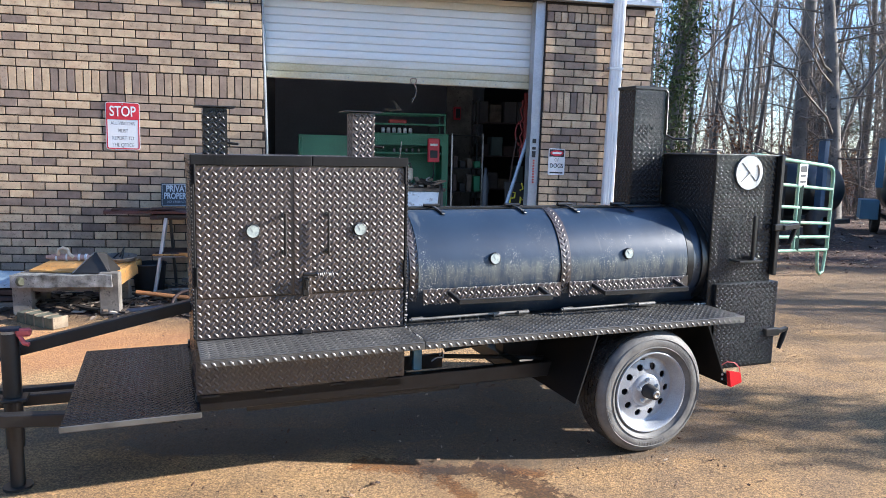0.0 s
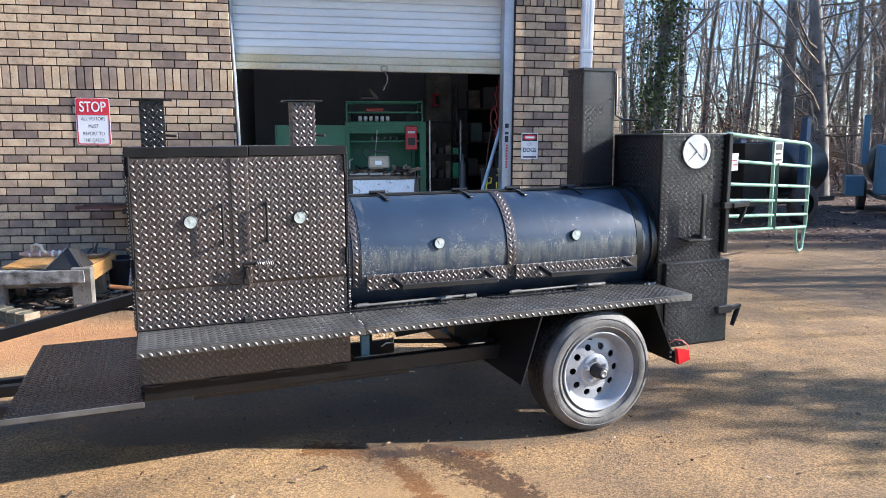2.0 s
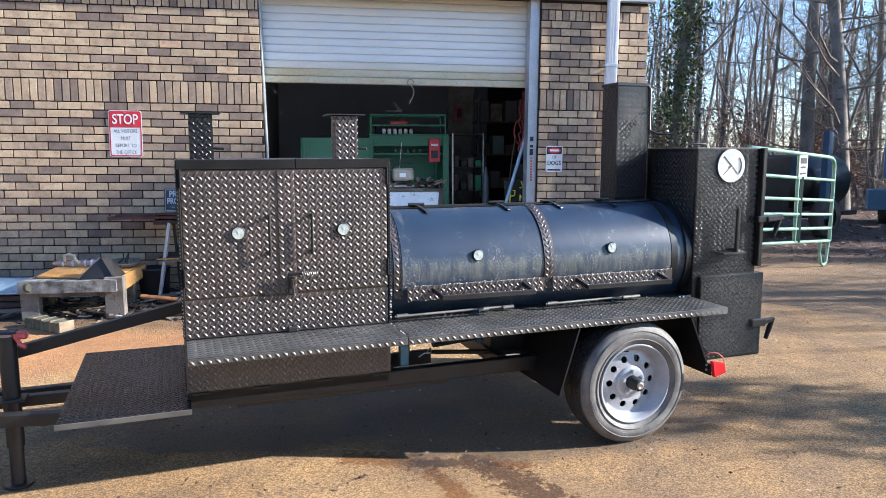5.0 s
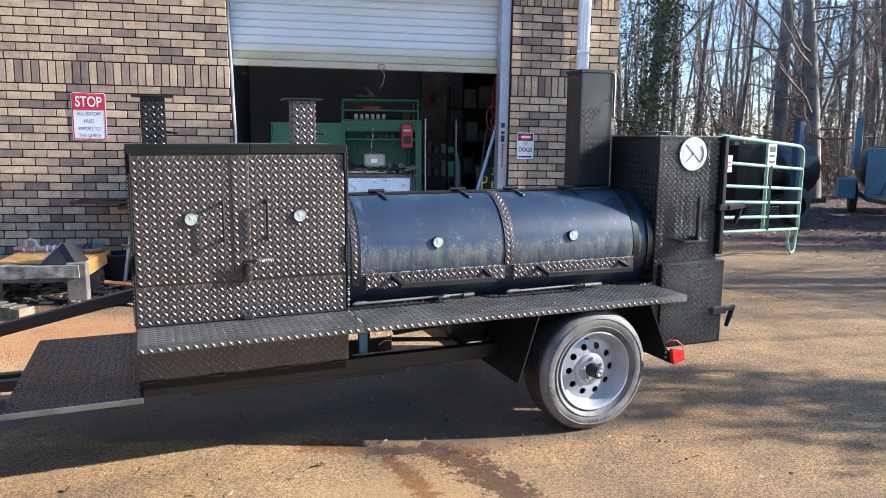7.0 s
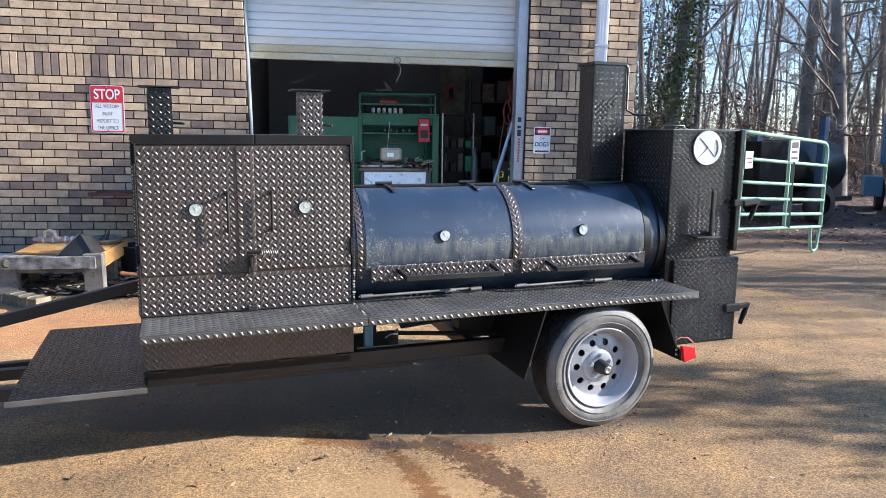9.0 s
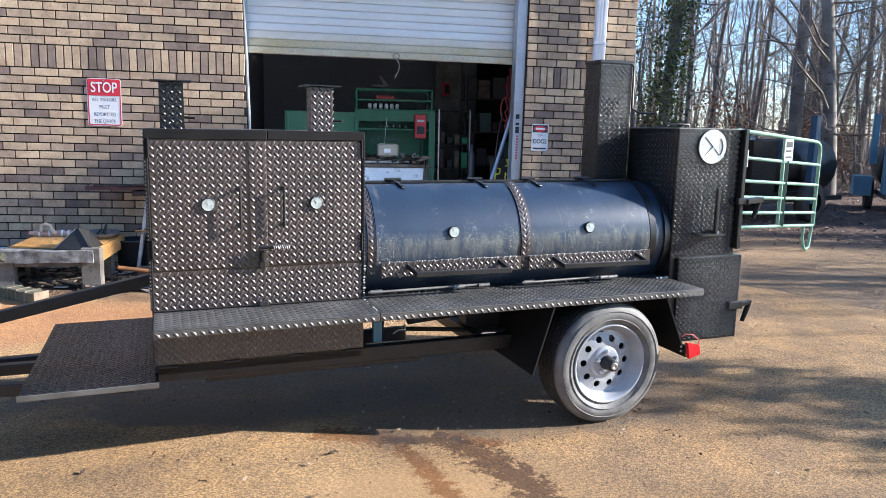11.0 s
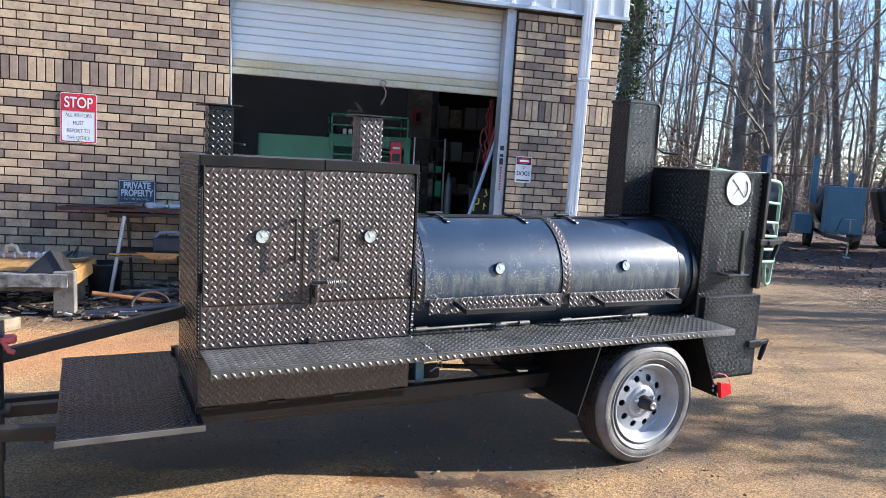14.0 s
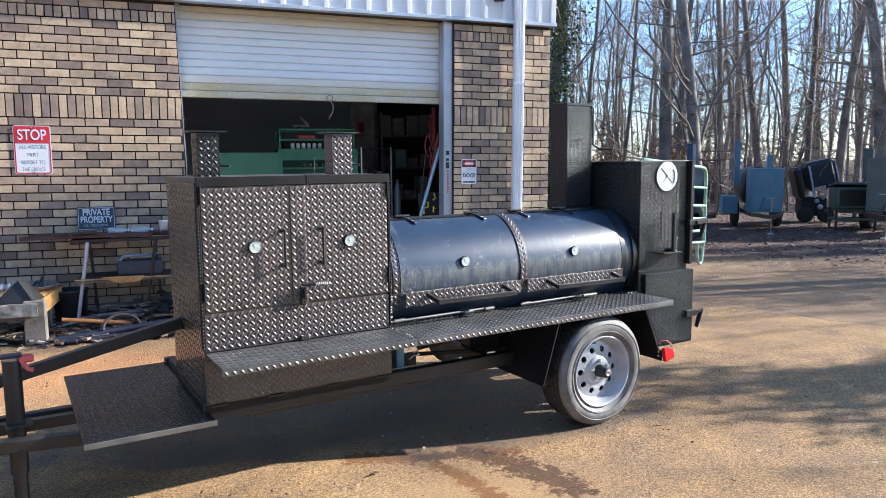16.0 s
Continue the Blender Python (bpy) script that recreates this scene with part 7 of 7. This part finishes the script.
def pallet():
    d = thing("white_board_stack", pose(4.15, 10.4, 0, 0, 0, 20), "pile of pale boards behind the building corner", "boards")
    for k in range(6):
        Shape().box(-0.5, 0.5, -0.3, 0.3, 0.1 + k * 0.14, 0.19 + k * 0.14, 0.006, pose(0.01 * k, 0, 0, 0, 0, 3 * (k % 3))).ob("board", SIGN_WHITE, d)
    Shape().box(-0.45, 0.45, -0.25, 0.25, 0, 0.1, 0.006).ob("bearer", WEATHERED, d)


pallet()

# ---- woods ----


def limb(s, r, start, way, length, rad, depth, seg, lift=0.25, kids=4, wander=0.30):
    """A branch that bends as it grows and forks into thinner ones."""
    n = 5 if depth > 1 else (4 if depth == 1 else 3)
    p, d = Vector(start), Vector(way).normalized()
    pts, rads = [p.copy()], [rad]
    for i in range(n - 1):
        d = (d + Vector(r.normal(0, wander, 3)) + Vector((0, 0, lift * 0.25))).normalized()
        p = p + d * (length / (n - 1))
        pts.append(p.copy())
        rads.append(max(rad * (1 - 0.8 * (i + 1) / (n - 1)), 0.003))
    s.tube(pts, rads, seg, False)
    if depth > 0:
        for k in range(kids):
            i = r.integers(1, n - 1) if n > 2 else 1
            f = r.random()
            q = pts[i].lerp(pts[min(i + 1, n - 1)], f)
            side = Vector(r.normal(0, 1, 3))
            side = (side - d * side.dot(d)).normalized()
            w = ((pts[min(i + 1, n - 1)] - pts[i]).normalized() * 0.75 + side * 0.85 + Vector((0, 0, lift))).normalized()
            limb(s, r, q, w, length * r.uniform(0.4, 0.7), max(rads[i] * 0.5, 0.003), depth - 1, 3, lift, kids, wander)


def leaf_cloud(s, r, centre, spread, count, size):
    for i in range(count):
        c = Vector(centre) + Vector(r.normal(0, 1, 3)) * spread
        a, b = Vector(r.normal(0, 1, 3)).normalized() * size * r.uniform(0.6, 1.3), Vector(r.normal(0, 1, 3)).normalized() * size * 0.6
        s.add([c - a, c - b * 0.8, c + a, c + b * 0.8], [(0, 1, 2, 3)])


def tree(seed, height, rad, low, limbs, name="bare_tree", lean=0.035, leaves=None, crook=0.075, sleeve=0.0, girth=0.35):
    r = np.random.default_rng(seed)
    d = thing(name, pose(0, 0, 0), "tall bare winter tree with grey bark", "tree", "trees of the wood edge")
    t, b = Shape(), Shape()
    p, way = Vector((0, 0, -0.15)), Vector((r.normal(0, lean), r.normal(0, lean), 1)).normalized()
    n = 12
    pts, rads = [p.copy()], [rad * 1.35]
    for i in range(n):
        way = (way + Vector((r.normal(0, crook), r.normal(0, crook), 0.04))).normalized()
        p = p + way * height / n
        pts.append(p.copy())
        rads.append(rad * (1 - 0.78 * (i + 1) / n))
    t.tube(pts, rads, 10, False)
    for k in range(limbs):
        z = low + (height * 0.94 - low) * (k / limbs) ** 1.15
        i = min(n - 1, int((z / height) * n))
        q = pts[i].lerp(pts[i + 1], (z / height) * n - i)
        a = r.uniform(0, 2 * math.pi)
        up = r.uniform(-0.1, 0.7)
        ln = r.uniform(0.9, 3.2) * (0.6 + 0.5 * rad / 0.15)
        limb(b, r, q, (math.cos(a), math.sin(a), up), ln, min(rads[i] * 0.30, 0.032), 2, 4, 0.2, 3)
    t.ob("trunk", BARK, d)
    b.ob("crown", TWIG, d)
    if leaves:
        mat, zmin, zmax, cnt, lab, per, wide = (*leaves, 16, 0.16)[:7]
        s = Shape()
        for k in range(cnt):
            z = r.uniform(zmin, zmax)
            i = min(n - 1, int((z / height) * n))
            c = (pts[i].lerp(pts[i + 1], (z / height) * n - i) if sleeve else pts[i]) + Vector((r.normal(0, sleeve or girth), r.normal(0, sleeve or girth), 0))
            leaf_cloud(s, r, c, wide, per, 0.065)
        s.ob("leaves", mat, d, lab, kind="stuff")
    return d


def at_az(az, dist, turn=0.0, k=1.0, kz=None):
    return pose(0.3 + dist * math.cos(radians(az)), -0.35 + dist * math.sin(radians(az)), 0, 0, 0, turn) @ Matrix.Diagonal((k, k, kz or k, 1))


wr = np.random.default_rng(11)
kinds = [tree(100 + i, 17 + i % 3, 0.16, 1.7 + 0.5 * (i % 4), 38, crook=0.045) for i in range(6)]
slim = [tree(200 + i, 9.0, 0.045, 0.9, 38, "sapling", 0.12, None, 0.15) for i in range(5)]
for o in slim:
    tagged(o, "thin bare sapling with fine twigs", "sapling", "saplings of the wood edge")
ivy = tree(300, 18, 0.17, 3.0, 24, "ivy_tree", 0.01, (EVERGREEN, 0.4, 9.5, 620, "glossy ivy and evergreen leaves", 14, 0.14), sleeve=0.22)
tagged(ivy, "bare tree with its trunk wrapped in green ivy", "tree")
beech = tree(301, 6.0, 0.04, 0.5, 18, "beech_sapling", 0.05, (RUSSET, 0.6, 2.6, 60, "dry russet leaves"), sleeve=0.4)
tagged(beech, "small beech sapling keeping its russet leaves", "sapling", "beech saplings")
cedar = tree(302, 8.0, 0.06, 1.0, 20, "cedar_sapling", 0.03, (EVERGREEN, 1.0, 7.0, 120, "sparse dark green foliage"), sleeve=0.4)
tagged(cedar, "thin evergreen sapling with sparse dark foliage", "sapling", "cedar saplings")

shrub = tree(303, 5.0, 0.05, 0.4, 22, "shade_shrub", 0.03, (EVERGREEN, 3.1, 4.9, 19, "clumped dark green foliage", 70, 0.14))
tagged(shrub, "bushy evergreen with clumped dark foliage added to shade the yard", "shrub", "evergreen shrubs")

shade_tree = tree(304, 7.3, 0.07, 0.6, 22, "shade_evergreen", 0.015, (EVERGREEN, 4.4, 7.2, 170, "dense dark green foliage", 22, 0.22), girth=0.14)
tagged(shade_tree, "dense upright evergreen tree with dark foliage added for its shade", "tree", "evergreen trees")

# the large trunks that stand out at the wood edge: azimuth, distance, width factor
BIG = [(66.6, 23, 0.6), (62.9, 25, 0.5), (61.2, 27, 0.55), (58.6, 26, 0.5), (55.5, 21, 1.15), (54.7, 24, 0.7), (53.2, 20, 1.05), (51.6, 27, 0.75),
       (50.2, 30, 0.8), (48.6, 23, 0.7), (46.9, 28, 0.85), (45.5, 24, 0.65), (43.6, 24, 0.9), (42.3, 28, 0.7), (41.0, 20, 1.0), (39.7, 25, 0.8), (38.2, 21, 0.9)]
for i, (az, dist, k) in enumerate(BIG):
    copy_thing(kinds[i % 6], at_az(az, dist, wr.uniform(0, 360), k, 1.0))
copy_thing(ivy, at_az(64.6, 19.5, 40, 1.0))
for az, dist in ((67.2, 24), (52.4, 31), (46.2, 33)):
    copy_thing(cedar, at_az(az, dist, wr.uniform(0, 360)))
for i in range(22):
    copy_thing(kinds[i % 6], at_az(wr.uniform(33, 70), wr.uniform(28, 46), wr.uniform(0, 360), wr.uniform(0.4, 0.7), wr.uniform(0.8, 1.1)))
for i in range(50):
    copy_thing(slim[i % 5], at_az(wr.uniform(34, 69), wr.uniform(19.5, 40), wr.uniform(0, 360), wr.uniform(0.6, 1.2)))
for i in range(9):
    copy_thing(beech, at_az(wr.uniform(47, 68), wr.uniform(19, 30), wr.uniform(0, 360), wr.uniform(0.7, 1.2)))
# more of the same wood, unseen, towards the sun, whose branches shade the yard
for x, y, k in ((15, -2.4, 0.7), (19, -1.9, 0.6), (24, -3.2, 0.9), (31, 1.0, 0.5), (29, -6.0, 1.0), (34, 8.2, 0.7), (15.5, 10.2, 0.6), (22.0, 10.2, 0.8)):
    copy_thing(kinds[int(x + y) % 6], pose(x, y, 0, 0, 0, 47 * x) @ Matrix.Diagonal((k, k, 1, 1)))
for i, (x, y, k) in enumerate(((12.5, 0.3, 0.46), (13.2, 1.3, 0.5), (13.0, 2.2, 0.42), (14.0, -0.6, 0.55), (12.2, -0.9, 0.5), (15.0, 2.9, 0.55), (13.8, 3.6, 0.5))):
    copy_thing(slim[i % 5], pose(x, y, 0, 0, 0, 71 * i) @ Matrix.Diagonal((k * 1.5, k * 1.5, k, 1)))
# unseen shrubs added only to throw clumped shade on the near asphalt
for x, y, k in ((9.4, 0.2, 0.75), (10.6, 1.68, 0.85), (10.2, 0.5, 0.8), (9.9, 1.95, 0.74), (11.5, 1.28, 0.95)):
    copy_thing(shrub, pose(x, y, 0, 0, 0, 90 * x) @ Matrix.Diagonal((k, k, k, 1)))
for i, (x, y, k) in enumerate(((15, 2.0, 0.6), (16.5, 3.4, 0.65), (18, 4.2, 0.7), (17, 5.4, 0.7), (19.5, 6.2, 0.75), (15.5, 6.4, 0.6), (20, 2.6, 0.75), (14.4, 4.4, 0.55), (14.5, 6.0, 0.5), (16.4, 6.3, 0.6), (15.4, 5.2, 0.55), (17.5, 4.6, 0.6))):
    copy_thing(slim[i % 5], pose(x, y, 0, 0, 0, 53 * i) @ Matrix.Diagonal((k * 1.6, k * 1.6, k, 1)))
# unseen evergreens set in the sun's path to shade low wall and smokers
for x, y, k in ((13.0, 5.24, 1.07), (14.2, 5.02, 1.18), (12.2, 5.72, 0.95), (12.9, 5.60, 1.0), (13.6, 5.58, 1.04), (12.5, 5.5, 1.06), (13.3, 5.45, 1.09), (14.2, 5.4, 1.13), (21.0, 6.9, 1.0), (22.0, 7.7, 1.0), (24.2, 10.3, 1.1), (16.4, 10.7, 0.8), (19.4, 10.3, 0.9), (17.2, 9.7, 0.82), (20.2, 9.6, 0.95)):
    copy_thing(shade_tree, pose(x, y, 0, 0, 0, 77 * x) @ Matrix.Diagonal((0.8, 0.8, k, 1)))
for o in (*kinds, *slim, ivy, beech, cedar, shrub, shade_tree):
    o.matrix_basis = pose(36 + wr.uniform(0, 12), 24 + wr.uniform(0, 14), 0)


def far_woods():
    r = np.random.default_rng(4)

    def stand(s, count, a0, a1, d0, d1, boughs):
        for i in range(count):
            az, dist = radians(r.uniform(a0, a1)), r.uniform(d0, d1)
            h = r.uniform(9, 20)
            p0 = Vector((dist * math.cos(az), dist * math.sin(az), -0.3))
            p1 = p0 + Vector((r.normal(0, 1.1), r.normal(0, 1.1), h))
            s.tube([p0, p0.lerp(p1, 0.5) + Vector((r.normal(0, 0.35), r.normal(0, 0.35), 0)), p1], [r.uniform(0.06, 0.19), 0.08, 0.03], 5, False)
            for k in range(boughs):
                q = p0.lerp(p1, r.uniform(0.06, 0.95))
                a = r.uniform(0, 6.28)
                e = q + Vector((math.cos(a), math.sin(a), r.uniform(-0.1, 1.1))) * r.uniform(0.8, 2.6)
                mid = q.lerp(e, 0.5) + Vector(r.normal(0, 0.15, 3))
                s.tube([q, mid, e], [0.034, 0.02, 0.008], 3, False)
                for c in range(2):
                    e2 = mid + Vector(r.normal(0, 0.6, 3)) + Vector((0, 0, 0.3))
                    s.tube([mid, e2], [0.014, 0.006], 3, False)
    s = Shape()
    stand(s, 160, 20, 75, 40, 95, 24)
    s.ob("far_woods", TWIG, label="dense far stand of bare trees", category="woods", kind="stuff")
    # unseen ring behind the camera, added to block low sky and darken reflections
    s = Shape()
    stand(s, 760, 95, 318, 24, 50, 8)
    s.ob("sky_blocking_woods", BARK, label="unseen ring of bare woods added to block low sky", category="woods", kind="stuff")
    s = Shape()
    for i in range(1700):
        az, dist = radians(r.uniform(30, 72)), r.uniform(21, 60)
        p = Vector((dist * math.cos(az), dist * math.sin(az), 0))
        w = Vector((r.normal(0, 0.5), r.normal(0, 0.5), 1)).normalized()
        s.tube([p, p + w * r.uniform(0.4, 1.0), p + w * r.uniform(1.1, 2.4) + Vector(r.normal(0, 0.3, 3))], [0.010, 0.007, 0.004], 3, False)
    s.ob("underbrush", TWIG, label="tangled bare underbrush stems along the wood edge", category="brush", kind="stuff")


far_woods()


def leaf_litter():
    r = np.random.default_rng(9)
    s = Shape()
    n = 0
    while n < 8000:
        if n < 6700:
            dist, az = 9 + 20 * r.random() ** 1.3, radians(r.uniform(30, 66))
            x, y = dist * math.cos(az), dist * math.sin(az)
            if 0.62 * x + 0.78 * y < 11.2 + r.normal(0, 0.45) or (x < 4.2 and y > 7.2):
                continue
        elif n >= 7600:
            x, y = r.uniform(-0.9, 2.1), r.uniform(2.7, 4.5)
        else:
            x, y = r.uniform(-1.5, 8), r.uniform(1.2, 8)
            if (x < 3.8 and y > 7.2) or r.random() < 0.3:
                continue
        n += 1
        a = r.uniform(0.018, 0.05) if n < 6700 else (r.uniform(0.007, 0.02) if n < 7600 else r.uniform(0.004, 0.011))
        m = pose(x, y, 0.005, r.uniform(-25, 25), r.uniform(-25, 25), r.uniform(0, 360))
        s.add([m @ Vector(p) for p in ((-a, 0, 0.004), (-a * 0.3, -a * 0.45, 0.01), (a * 0.4, -a * 0.4, 0.006), (a, 0, 0.012), (a * 0.3, a * 0.45, 0.006), (-a * 0.4, a * 0.4, 0.012))], [(0, 1, 2, 3, 4, 5)])
    s.ob("leaf_litter", LITTER, label="fallen dry leaves scattered over soil and asphalt", category="leaves", kind="stuff")


leaf_litter()

# ---- brickwork ----


def bricks():
    r = np.random.default_rng(17)
    joint = 0.0125
    shared = {}

    def block(w, h):
        key = (round(w, 3), round(h, 3))
        if key not in shared:
            s = Shape().box(-w / 2, w / 2, -0.0, 0.05, -h / 2, h / 2, 0.001)
            o = s.ob("brick", BRICK, wall_front)
            shared[key] = o.data
            return o
        o = new("brick", shared[key])
        o.parent = wall_front
        return o

    rest = Shape()
    singles = 0

    def lay(x0, x1, z0, z1, single):
        nonlocal singles
        w, h = x1 - x0 - joint, z1 - z0 - joint
        if w < 0.012:
            return
        out = r.uniform(-0.0012, 0.0012)
        cx, cz = (x0 + x1) / 2, (z0 + z1) / 2
        if single and singles < 300:
            singles += 1
            o = block(w, h)
            o.location = (cx, WALL_Y + out, cz)
            o.rotation_euler = (0, radians(r.normal(0, 0.25)), 0)
        else:
            m = pose(cx, WALL_Y + out, cz, 0, r.normal(0, 0.25), 0)
            rest.box(-w / 2, w / 2, 0, 0.05, -h / 2, h / 2, 0.001, m)

    def row(xa, xb, z0, z1, step, off, single):
        k = math.floor((xa - off) / step)
        x = off + k * step
        while x < xb - 1e-4:
            a, b = max(x, xa), min(x + step, xb)
            if b - a > 0.025:
                lay(a, b, z0, z1, single(a, b) if callable(single) else single)
            x += step

    def edge(x, z):
        """The brick edge of the opening leans outwards with height on its hinge side."""
        return x - 0.03 * max(0.0, z - 1.5) if x == OPEN_L else x

    spans = ((-4.6, OPEN_L), (OPEN_R, CORNER))
    for si, (xa, xb) in enumerate(spans):
        base = -0.764 if si == 0 else OPEN_R
        z, k = SOLDIER, 0
        while z > -0.02:
            row(xa, edge(xb, z), z - COURSE, z, BRICK_L, base + (BRICK_L / 2 if k % 2 else 0), lambda a, b, zz=z: si == 0 and a > -2.75 and 0.95 < zz)
            z -= COURSE
            k += 1
        row(xa, edge(xb, SOLDIER + 0.1), SOLDIER, SOLDIER + 0.2255, 0.0765, xb, lambda a, b: si == 0 and a > -2.75)
        z, k = SOLDIER + 0.2255, 1
        for i in range(9):
            row(xa, edge(xb, z), z, z + COURSE, BRICK_L, base + (BRICK_L / 2 if k % 2 else 0), False)
            z += COURSE
            k += 1
        row(xa, edge(xb, z), z, z + 0.112, 0.0765, xb, False)
        row(xa, edge(xb, z), z + 0.112, z + 0.19, BRICK_L, base, False)
    rest.ob("brickwork", BRICK_J, wall_front, kind="stuff")
    # the building's corner return
    s = Shape()
    for j in range(38):
        z = SOLDIER - (j - 14) * COURSE
        for i in range(10):
            y = WALL_Y + 0.008 + i * BRICK_L + (BRICK_L / 2 if j % 2 else 0)
            if 0 < z < 3.1:
                s.box(CORNER - 0.05, CORNER, y, y + BRICK_L - joint, z - COURSE + joint, z, 0.0025)
    s.ob("brickwork", BRICK_J, wall_front, kind="stuff")


bricks()
